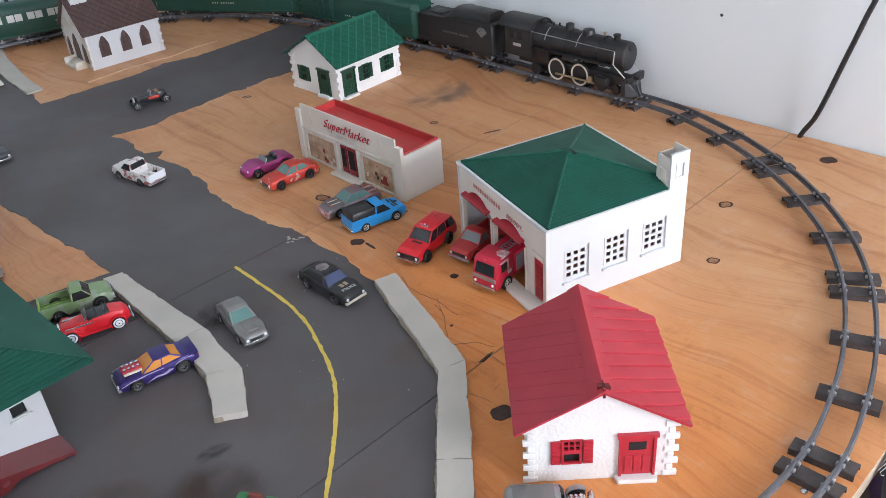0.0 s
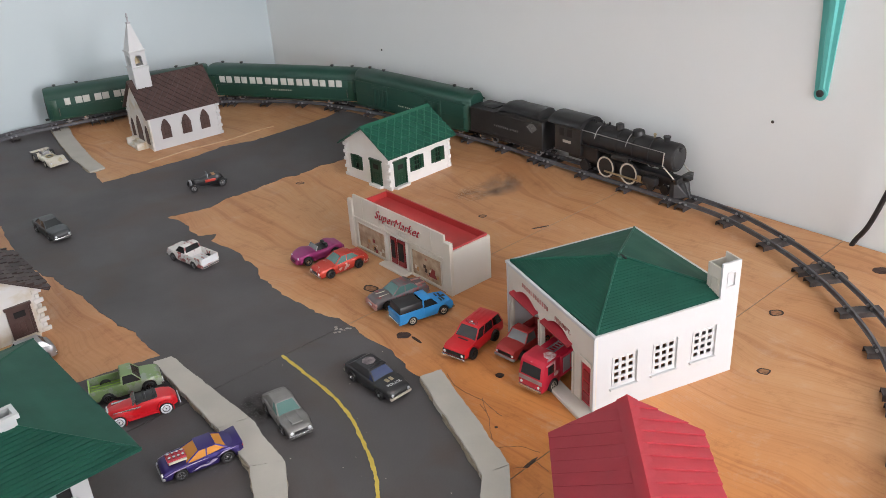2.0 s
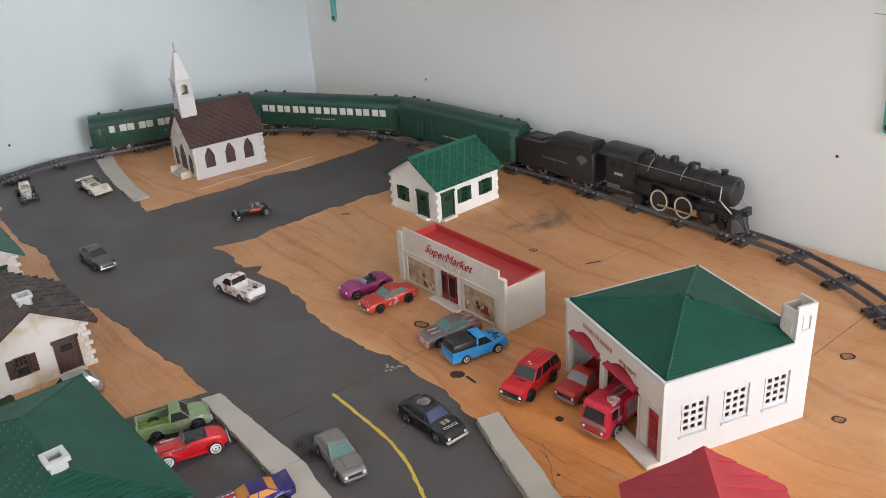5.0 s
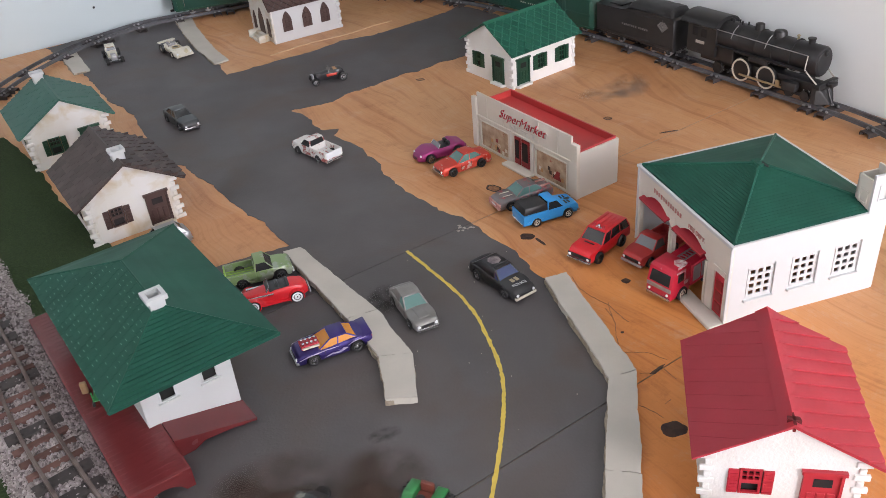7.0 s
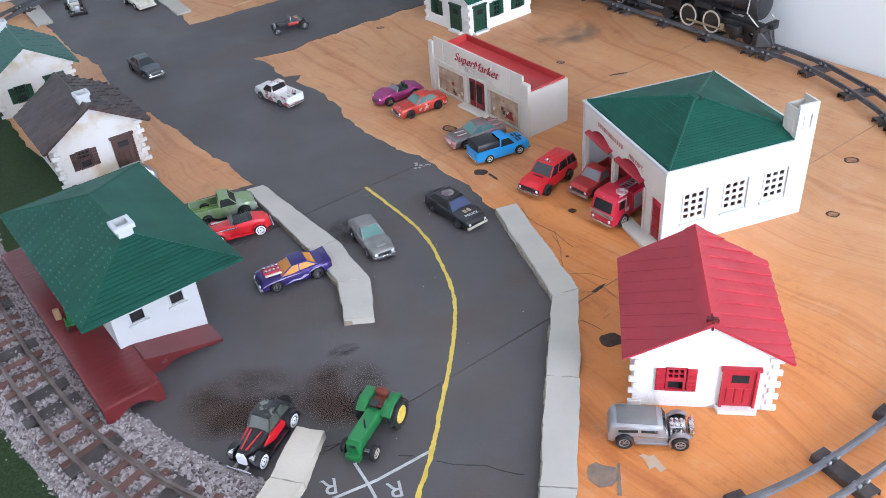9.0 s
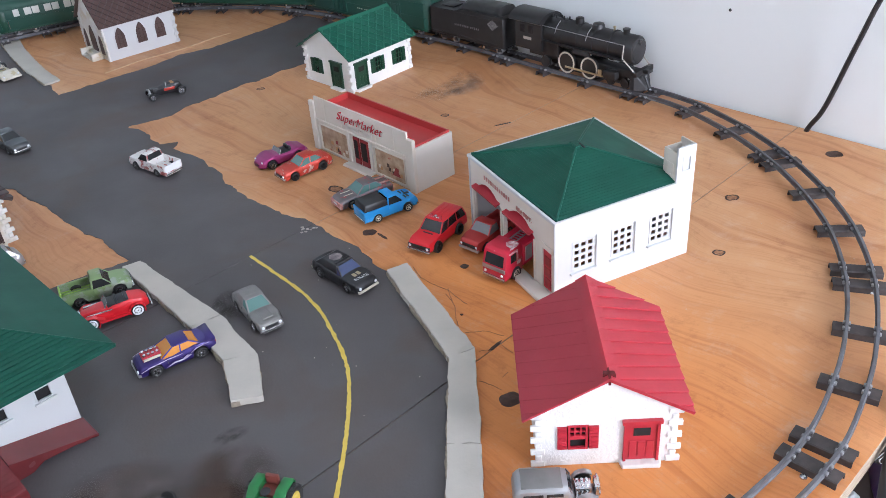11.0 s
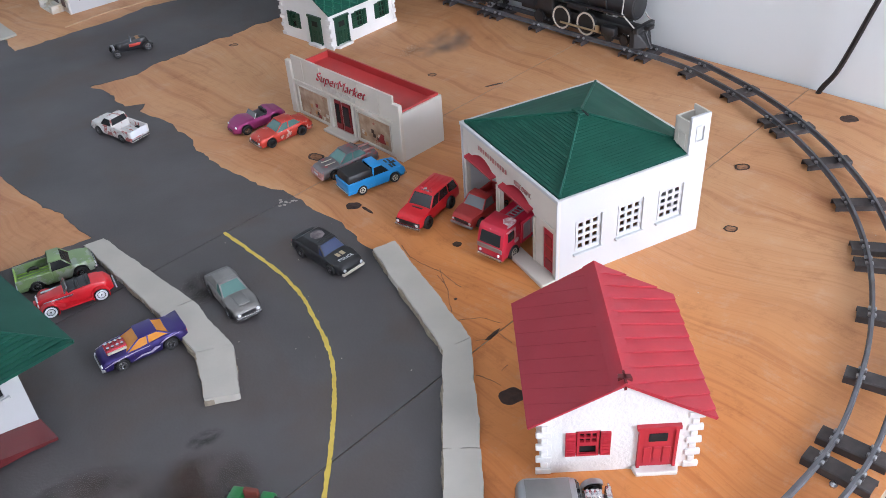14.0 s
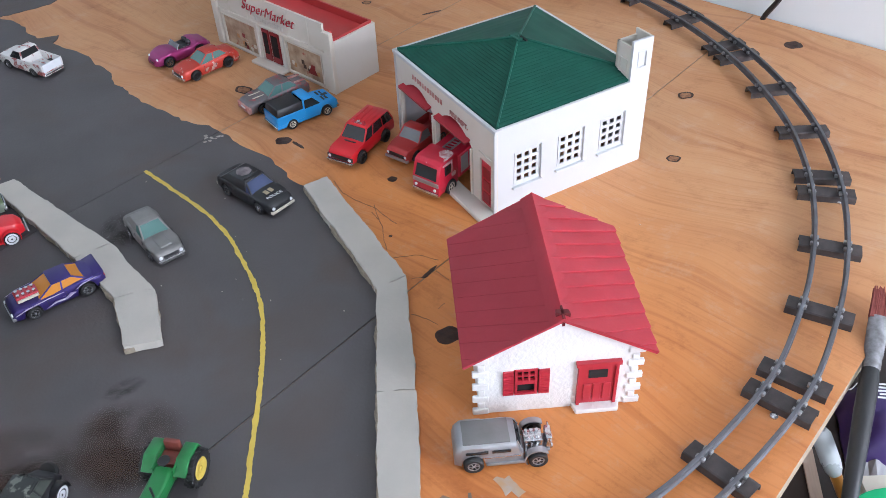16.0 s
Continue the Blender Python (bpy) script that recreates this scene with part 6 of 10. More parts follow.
def wheel_meshes(r, w, rim, spokes, white=False):
    key = (round(r, 5), round(w, 5), rim.name, spokes, white)
    if key in _wheels:
        return _wheels[key]
    bm = bmesh.new()
    lathe(bm, [(r * 0.60, -w * 0.42), (r * 0.80, -w / 2), (r * 0.95, -w / 2), (r, -w * 0.34), (r, w * 0.34), (r * 0.95, w / 2), (r * 0.80, w / 2), (r * 0.60, w * 0.42)], axis="y", seg=20)
    tyre = bpy.data.meshes.new("wheel")
    for f in bm.faces:
        f.smooth = True
    bm.to_mesh(tyre), bm.free(), tyre.materials.append(TYRE)
    bm = bmesh.new()
    lathe(bm, [(r * 0.62, w * 0.40), (r * 0.62, w * 0.46), (r * 0.50, w * 0.47), (r * 0.46, w * 0.30), (r * 0.14, w * 0.34), (r * 0.12, w * 0.47), (r * 0.02, w * 0.48)], axis="y", seg=20)
    for k in range(spokes):
        vs = box(bm, (r * 0.44, w * 0.10, r * 0.13), (r * 0.28, w * 0.38, 0))
        bmesh.ops.rotate(bm, verts=vs, cent=(0, 0, 0), matrix=Matrix.Rotation(2 * math.pi * k / spokes, 3, "Y"))
    rm = bpy.data.meshes.new("rim")
    bm.to_mesh(rm), bm.free(), rm.materials.append(rim)
    wm = None
    if white:
        bm = bmesh.new()
        lathe(bm, [(r * 0.62, w * 0.45), (r * 0.62, w * 0.515), (r * 0.88, w * 0.515), (r * 0.88, w * 0.45)], axis="y", seg=20)
        wm = bpy.data.meshes.new("white_wall")
        bm.to_mesh(wm), bm.free(), wm.materials.append(LAMP_WHITE)
    _wheels[key] = (tyre, rm, wm)
    return _wheels[key]


def add_wheels(car, wheels, half, w=0.0052, rim=None, spokes=5, white=False):
    """wheels: (x, radius) for each axle; half: distance of the wheel's middle from the car's."""
    for x, r in wheels:
        tyre, rm, wm = wheel_meshes(r, w, rim or CHROME, spokes, white)
        for s in (1, -1):
            o = link_part("wheel", tyre, car, (x, s * half, r), (0, 0, 0 if s > 0 else 180))
            link_part("rim", rm, o)
            if wm:
                link_part("white_wall", wm, o)
        bm = bmesh.new()
        cyl(bm, 0.0009, 2 * half, (x, 0, r), "y", 8)
        part("axle", bm, GREY_METAL, car)


def shell(L, top, width, low, wheels=(), arch=1.18, n=46, edge=0.86, tuck=0.92):
    """A body lofted along its length. top: (x, height) pairs, width: (x, half width) pairs; the wheel arches are cut out of the lower edge."""
    bm = bmesh.new()
    rings = []
    for i in range(n + 1):
        x = -L / 2 + L * i / n
        zt, w, zb = curve_at(top, x), curve_at(width, x), low
        for xw, r in wheels:
            ra = r * arch
            if abs(x - xw) < ra:
                zb = max(zb, r + math.sqrt(ra * ra - (x - xw) ** 2) * 0.98)
        zb = min(zb, zt - 0.0022)
        h = zt - zb
        half = [(w * tuck, zb), (w, zb + 0.22 * h), (w * 0.995, zb + 0.55 * h), (w * 0.95, zb + 0.85 * h), (w * edge, zb + 0.96 * h), (w * 0.55, zt)]
        ring = [(x, y, z) for y, z in half] + [(x, 0, zt + 0.0002)] + [(x, -y, z) for y, z in reversed(half)]
        rings.append(ring)
    return loft(bm, rings)


def cabin(car, z0, z1, base, roof, wb, wt, paint, glass, pillars=(0.5,), roof_label="", t=0.0011, roof_mat=None):
    """Windows, roof and pillars. base and roof: the (rear, front) x of the foot and of the roof."""
    bm = bmesh.new()
    loft(bm, [[(base[0], -wb, z0), (base[1], -wb, z0), (base[1], wb, z0), (base[0], wb, z0)], [(roof[0], -wt, z1), (roof[1], -wt, z1), (roof[1], wt, z1), (roof[0], wt, z1)]])
    part("glazing", bm, glass, car, "tinted toy car windows")
    bm = bmesh.new()
    span(bm, (roof[0] - 0.0004, -wt - 0.0004, z1 - 0.0004), (roof[1] + 0.0004, wt + 0.0004, z1 + t))
    bevel(bm, 0.0007, 2)
    part("roof", bm, roof_mat or paint, car, roof_label, smooth=True)
    for s in (-1, 1):
        marks = [(base[0], roof[0], 0.0016), (base[1], roof[1], 0.0011)] + [(base[0] + (base[1] - base[0]) * q, roof[0] + (roof[1] - roof[0]) * q, 0.0012) for q in pillars]
        for xb, xt, w in marks:
            bm = bmesh.new()
            o = 0.0003
            loft(bm, [[(xb - w / 2, s * (wb + o), z0), (xb + w / 2, s * (wb + o), z0), (xb + w / 2, s * (wb - 0.001), z0), (xb - w / 2, s * (wb - 0.001), z0)],
                      [(xt - w / 2, s * (wt + o), z1), (xt + w / 2, s * (wt + o), z1), (xt + w / 2, s * (wt - 0.001), z1), (xt - w / 2, s * (wt - 0.001), z1)]])
            part("pillar", bm, roof_mat or paint, car)


def hardtop(car, x0, x1, xt0, xt1, wb, wt, z0, z1, mat, label):
    """A closed rear roof half over the back of a cabin."""
    bm = bmesh.new()
    loft(bm, [[(x0, -wb, z0), (x1, -wb, z0), (x1, wb, z0), (x0, wb, z0)], [(xt0, -wt, z1), (xt1, -wt, z1), (xt1, wt, z1), (xt0, wt, z1)]])
    bevel(bm, 0.0008, 2)
    return part("hardtop", bm, mat, car, label, smooth=True)


def bar(car, name, mat, lo, hi, w=0.0004, label=""):
    bm = bmesh.new()
    span(bm, lo, hi)
    if w:
        bevel(bm, w, 2)
    return part(name, bm, mat, car, label, smooth=True)


def lamps(car, x, y, z, r, mat, name="headlight", way=1):
    for s in (-1, 1):
        bm = bmesh.new()
        lathe(bm, [(r, 0.0), (r, 0.0008 * way), (r * 0.6, 0.0013 * way), (r * 0.1, 0.0014 * way)], (x, s * y, z), "x", 12)
        part(name, bm, mat, car)


def vehicle(kind, x, y, heading, label, group="die-cast toy vehicles", category="toy car", z=0.0007):
    return thing(kind, pose(x, y, z, 0, 0, heading), label, category, group)


def coupe(x, y, heading, label, paint, glass, L=0.072, W=0.0285, hood=0.0155, deck=0.0165, top=0.0225, bumper=CHROME, rim=None, z=0.0007, roof_mat=None, kind="toy_car", nose=0.62, base=(-0.33, 0.18), roof=(-0.20, 0.03)):
    c = vehicle(kind, x, y, heading, label, z=z)
    h = L / 2
    wl = [(L * 0.29, 0.0056), (-L * 0.28, 0.0059)]
    body = shell(L, [(-h, deck * 0.72), (-h * 0.93, deck * 0.96), (-h * 0.5, deck), (h * 0.30, hood), (h * 0.86, hood * 0.92), (h * 0.97, hood * 0.80), (h, hood * nose)],
                 [(-h, W * 0.40), (-h * 0.88, W * 0.475), (-h * 0.5, W * 0.5), (h * 0.55, W * 0.495), (h * 0.92, W * 0.455), (h, W * 0.38)], 0.0032, wl)
    part("body", body, paint, c, smooth=True)
    cabin(c, (hood + deck) / 2 - 0.0012, top, (L * base[0], L * base[1]), (L * roof[0], L * roof[1]), W * 0.435, W * 0.33, paint, glass, (0.55,), roof_mat=roof_mat)
    part("chassis", boxed((L * 0.94, W * 0.74, 0.0022), (0, 0, 0.0040), 0.0005), BLACK_PL, c)
    bar(c, "front_bumper", bumper, (h - 0.0022, -W * 0.43, 0.0040), (h + 0.0010, W * 0.43, 0.0068), 0.0006)
    bar(c, "rear_bumper", bumper, (-h - 0.0008, -W * 0.42, 0.0045), (-h + 0.0020, W * 0.42, 0.0072), 0.0006)
    bar(c, "grille", BLACK_PL, (h - 0.0016, -W * 0.24, 0.0070), (h + 0.0003, W * 0.24, 0.0098), 0.0003)
    lamps(c, h - 0.0008, W * 0.33, 0.0088, 0.0016, LAMP_WHITE)
    for s in (-1, 1):
        bar(c, "tail_light", RED_PL, (-h - 0.0003, s * W * 0.30 - 0.0025, 0.0095), (-h + 0.0006, s * W * 0.30 + 0.0025, 0.0115), 0.0003)
        for xd in (L * 0.13, -L * 0.075):
            bar(c, "door_seam", BLACK_PL, (xd, s * (W * 0.5 - 0.0002) - 0.0001, 0.0062), (xd + 0.0003, s * (W * 0.5 - 0.0002) + 0.0003, 0.0135), 0)
    add_wheels(c, wl, W * 0.5 - 0.0020, rim=rim)
    return c


def pickup(x, y, heading, label, paint, glass, L=0.072, W=0.0285, canopy=None, rim=None, bed=None, z=0.0007, kind="toy_pickup", high=0.0, wheel=0.0056, bumper=CHROME):
    c = vehicle(kind, x, y, heading, label, category="toy truck", z=z)
    h = L / 2
    belt, floor_z = 0.0165 + high, 0.0088 + high
    wl = [(L * 0.30, wheel), (-L * 0.27, wheel)]
    body = shell(L, [(-h, floor_z), (-h * 0.12, floor_z), (-h * 0.08, belt), (h * 0.3, belt), (h * 0.9, belt * 0.95), (h * 0.98, belt * 0.85), (h, belt * 0.72)],
                 [(-h, W * 0.48), (-h * 0.5, W * 0.5), (h * 0.6, W * 0.5), (h, W * 0.43)], 0.0036 + high, wl, edge=0.93)
    part("body", body, paint, c, smooth=True)
    cabin(c, belt - 0.0014, 0.0245 + high, (-L * 0.055, L * 0.235), (-L * 0.035, L * 0.115), W * 0.445, W * 0.375, paint, glass, ())
    for s in (-1, 1):
        bm = bmesh.new()
        w0, w1 = s * W * 0.5, s * (W * 0.5 - 0.0018)
        a, b = min(w0, w1), max(w0, w1)
        zlow = floor_z - 0.0008
        span(bm, (-h, a, zlow), (-L * 0.045, b, belt + 0.0006))
        bevel(bm, 0.0004, 1)
        part("bed_side", bm, paint, c)
    bar(c, "tailgate", bed or paint, (-h - 0.0002, -W * 0.5 + 0.002, floor_z - 0.0008), (-h + 0.0014, W * 0.5 - 0.002, belt + 0.0004))
    bar(c, "bed_front", paint, (-L * 0.06, -W * 0.5 + 0.002, floor_z - 0.0008), (-L * 0.042, W * 0.5 - 0.002, belt + 0.0004))
    for k in range(5):
        yk = -W * 0.36 + k * W * 0.18
        bar(c, "bed_rib", bed or paint, (-h + 0.0016, yk - 0.0006, floor_z - 0.0002), (-L * 0.062, yk + 0.0006, floor_z + 0.0005), 0)
    if canopy:
        bm = bmesh.new()
        z0, z1 = belt + 0.0006, 0.0250 + high
        loft(bm, [[(-h + 0.001, -W * 0.47, z0), (-L * 0.06, -W * 0.47, z0), (-L * 0.06, W * 0.47, z0), (-h + 0.001, W * 0.47, z0)],
                  [(-h + 0.003, -W * 0.41, z1), (-L * 0.068, -W * 0.41, z1), (-L * 0.068, W * 0.41, z1), (-h + 0.003, W * 0.41, z1)]])
        bevel(bm, 0.0008, 2)
        part("canopy", bm, canopy, c, "black plastic bed canopy", smooth=True)
    part("chassis", boxed((L * 0.92, W * 0.72, 0.0026), (0, 0, 0.0044 + high * 0.6), 0.0005), BLACK_PL, c)
    bar(c, "front_bumper", bumper, (h - 0.0018, -W * 0.46, 0.0046 + high), (h + 0.0014, W * 0.46, 0.0074 + high), 0.0006)
    bar(c, "rear_bumper", bumper, (-h - 0.0018, -W * 0.45, 0.0050 + high), (-h + 0.0004, W * 0.45, 0.0072 + high), 0.0006)
    bar(c, "grille", BLACK_PL, (h - 0.0014, -W * 0.30, 0.0082 + high), (h + 0.0006, W * 0.30, 0.0118 + high), 0.0003)
    lamps(c, h - 0.0006, W * 0.35, 0.0100 + high, 0.0015, LAMP_WHITE)
    add_wheels(c, wl, W * 0.5 - 0.0020, rim=rim)
    return c


P_DARK = car_paint("gunmetal_paint", (0.085, 0.090, 0.094), metal=0.6)
P_WHITE = car_paint("worn_white_paint", (0.74, 0.72, 0.69), worn=(0.34, 0.09, 0.08), level=0.535, scale=95, metal=0.0)
P_MAGENTA = car_paint("magenta_paint", (0.33, 0.034, 0.165), metal=0.45)
P_ORANGE = car_paint("red_orange_paint", (0.54, 0.044, 0.024), worn=(0.55, 0.40, 0.34), level=0.58, scale=110, metal=0.2)
P_MAUVE = car_paint("mauve_grey_paint", (0.19, 0.17, 0.175), worn=(0.36, 0.11, 0.12), level=0.54, scale=80, metal=0.5)
P_BLUE = car_paint("sky_blue_paint", (0.022, 0.29, 0.68), metal=0.05)
P_RED = car_paint("bright_red_paint", (0.64, 0.014, 0.022), worn=(0.70, 0.40, 0.36), level=0.66, scale=90, metal=0.0)
P_ENGINE = car_paint("scuffed_crimson_paint", (0.56, 0.012, 0.040), worn=(0.66, 0.42, 0.42), level=0.64, scale=85, metal=0.0)
P_DULLRED = car_paint("dull_red_paint", (0.44, 0.032, 0.030), worn=(0.16, 0.05, 0.05), level=0.62, scale=80, metal=0.05, coat=0.2)
P_BLACK = car_paint("black_paint", (0.017, 0.017, 0.020), metal=0.1)
P_GREEN = car_paint("worn_green_paint", (0.21, 0.31, 0.13), worn=(0.27, 0.32, 0.24), level=0.50, scale=50, metal=0.2, rough=0.4)
P_LIME = car_paint("lime_green_plastic", (0.30, 0.50, 0.07), metal=0.0)
P_SCUFFED = car_paint("scuffed_black_paint", (0.022, 0.024, 0.023), worn=(0.16, 0.17, 0.14), level=0.55, scale=110, metal=0.1, rough=0.4)
GLASS_SMOKE = material("smoky_window", (0.075, 0.085, 0.075), 0.2, second=(0.13, 0.15, 0.12), scale=90, spec=0.6)
P_PURPLE = car_paint("purple_paint", (0.038, 0.022, 0.150), worn=(0.20, 0.17, 0.36), level=0.66, scale=120, metal=0.45, coat=0.3)
P_CREAM = car_paint("cream_paint", (0.66, 0.62, 0.52), worn=(0.50, 0.44, 0.28), level=0.56, scale=70, metal=0.0)
TRACTOR_SEAT = material("brown_red_seat_paint", (0.20, 0.045, 0.030), 0.5, second=(0.11, 0.03, 0.022), scale=90, amount=0.9)
P_TRACTOR = car_paint("tractor_green_paint", (0.018, 0.185, 0.045), metal=0.05)
P_SILVER = material("bare_silver_body", (0.245, 0.238, 0.230), 0.45, 0.5, second=(0.17, 0.163, 0.155), scale=70, bump=0.1, bump_scale=350)

# parked and driving cars on the board
coupe(-0.6310, 1.1150, -43, "dark gunmetal toy sports car on the road", P_DARK, GLASS_DARK, L=0.078)
pickup(-0.3950, 1.0140, 144, "worn white toy pickup with reddish chips on the road", P_WHITE, GLASS_DARK, L=0.076, bed=LAMP_WHITE)
coupe(-0.1940, 0.9790, -141, "worn red-orange toy muscle car outside the supermarket", P_ORANGE, GLASS_GREEN, z=0.0, rim=TYRE)
mauve = coupe(-0.1130, 0.8970, -146, "scuffed mauve-grey toy coupe with a faded red nose outside the supermarket", P_MAUVE, GLASS_GREEN, z=0.0, bumper=FADED_RED)
bar(mauve, "nose_panel", FADED_RED, (0.0335, -0.0125, 0.0068), (0.0366, 0.0125, 0.0112), 0.0008, "faded red nose panel")
bar(mauve, "plate_bar", LAMP_WHITE, (0.0362, -0.0042, 0.0072), (0.0371, 0.0042, 0.0092), 0.0002)
for s in (-1, 1):
    bar(mauve, "deck_stripe", FADED_RED, (-0.0345, s * 0.0060 - 0.0016, 0.0160), (-0.0215, s * 0.0060 + 0.0016, 0.0168), 0.0002, "faded pink stripe")
    bar(mauve, "hood_stripe", KERB_CREAM, (0.0140, s * 0.0042 - 0.0006, 0.0152), (0.0270, s * 0.0042 + 0.0006, 0.0158), 0.0002)
truck = pickup(-0.0830, 0.8620, 32, "bright blue toy pickup with a black canopy", P_BLUE, GLASS_DARK, L=0.070, canopy=BLACK_PL, z=0.0, rim=KERB_CREAM)
for x0, x1, y0, y1 in ((0.0205, 0.0225, -0.0095, -0.0020), (0.0205, 0.0225, 0.0025, 0.0095), (0.0235, 0.0300, -0.0018, 0.0022), (0.0240, 0.0262, -0.0090, -0.0030), (0.0245, 0.0262, 0.0032, 0.0085)):
    bar(truck, "hood_decal", BLACK_PL, (x0, y0, 0.0161), (x1, y1, 0.0165), 0, "piece of a dark winged hood decal")
pickup(0.031, 0.790, -131, "dull red toy pickup half inside the fire station", P_DULLRED, GLASS_GREY, L=0.068, z=0.0, bumper=GREY_METAL)
silver = coupe(-0.2010, 0.6760, -56, "bare silver-grey toy coupe on the road", P_SILVER, GLASS_GREEN, L=0.070, W=0.0272, hood=0.0140, deck=0.0158, top=0.0205, base=(-0.42, 0.13), roof=(-0.27, -0.03))
hardtop(silver, -0.0305, -0.0045, -0.0195, -0.0070, 0.0121, 0.0094, 0.0140, 0.0219, P_SILVER, "closed grey fastback roof")
bar(silver, "hood_bulge", P_SILVER, (0.0100, -0.0052, 0.0130), (0.0285, 0.0052, 0.0148), 0.0010)
pol = coupe(-0.1205, 0.7300, -45, "black toy police car with pale bumper on the road", P_BLACK, GLASS_BLUE, L=0.076, W=0.030, bumper=KERB_CREAM, hood=0.0150, top=0.0218, base=(-0.40, 0.17), roof=(-0.26, 0.05))
hardtop(pol, -0.0315, 0.0060, -0.0200, 0.0035, 0.0134, 0.0104, 0.0148, 0.0231, P_BLACK, "closed black roof")
writing("POLICE", 0.0052, LAMP_WHITE, pol, pose(0.0285, 0, 0.0146, 0, 4, 90) , 0.0001)
for s in (-1, 1):
    bar(pol, "hood_stripe", BRASS, (0.0175, s * 0.0026 - 0.0018, 0.0150), (0.0235, s * 0.0026 + 0.0018, 0.0153), 0, "faded gold hood stripe")
bm = bmesh.new()
lathe(bm, [(0.0072, 0.0), (0.0072, 0.0002), (0.0045, 0.0003)], (-0.0105, 0, 0.0231), "z", 7)
part("roof_emblem", bm, material("faded_decal", (0.26, 0.22, 0.22), 0.6, second=(0.10, 0.08, 0.09), scale=160, amount=1.0), pol, "faded shield emblem on the roof")
bar(pol, "light_bar", BLACK_PL, (-0.0010, -0.0085, 0.0228), (0.0012, 0.0085, 0.0243), 0.0005)
pickup(-0.3775, 0.7285, 27, "scuffed green toy pickup behind the kerb", P_GREEN, GLASS_DARK, L=0.070, bed=P_LIME, high=0.0, wheel=0.0062)


def red_suv(x, y, heading):
    L, W = 0.072, 0.0300
    c = vehicle("toy_suv", x, y, heading, "bright red toy fire chief wagon with roof lights", category="toy car", z=0.0)
    h = L / 2
    wl = [(L * 0.30, 0.0066), (-L * 0.27, 0.0066)]
    part("body", shell(L, [(-h, 0.0180), (-h * 0.2, 0.0185), (h * 0.2, 0.0180), (h * 0.85, 0.0168), (h * 0.97, 0.0155), (h, 0.0135)], [(-h, W * 0.48), (0, W * 0.5), (h * 0.8, W * 0.49), (h, W * 0.45)], 0.0055, wl, edge=0.93), P_RED, c, smooth=True)
    cabin(c, 0.0172, 0.0272, (-L * 0.49, L * 0.20), (-L * 0.43, L * 0.075), W * 0.455, W * 0.385, P_RED, GLASS_DARK, (0.35, 0.72))
    for k in range(4):
        bar(c, "roof_rib", P_RED, (-L * 0.38, -0.0078 + k * 0.0052 - 0.0004, 0.0280), (-L * 0.06, -0.0078 + k * 0.0052 + 0.0004, 0.0288), 0)
    lb = bar(c, "light_bar", CHROME, (L * 0.005, -0.0075, 0.0282), (L * 0.04, 0.0075, 0.0290), 0.0003)
    for s in (-1, 0, 1):
        bm = bmesh.new()
        lathe(bm, [(0.0019, 0), (0.0018, 0.0022), (0.0008, 0.0030)], (L * 0.022, s * 0.0056, 0.0288), "z", 10)
        part("beacon", bm, RED_PL if s else CHROME, lb)
    bar(c, "front_bumper", CHROME, (h - 0.001, -W * 0.48, 0.0052), (h + 0.0022, W * 0.48, 0.0076), 0.0006)
    bar(c, "grille", BLACK_PL, (h - 0.0012, -W * 0.46, 0.0082), (h + 0.0008, W * 0.46, 0.0126), 0.0004)
    lamps(c, h + 0.0002, W * 0.37, 0.0104, 0.0017, LAMP_WHITE)
    bar(c, "hood_vent", BLACK_PL, (L * 0.24, -0.0062, 0.0176), (L * 0.265, 0.0062, 0.0183), 0.0003)
    part("chassis", boxed((L * 0.92, W * 0.74, 0.0030), (0, 0, 0.0060), 0.0005), BLACK_PL, c)
    add_wheels(c, wl, W * 0.5 - 0.0016, 0.0058, TYRE)
    return c


red_suv(-0.0235, 0.7965, -124.5)


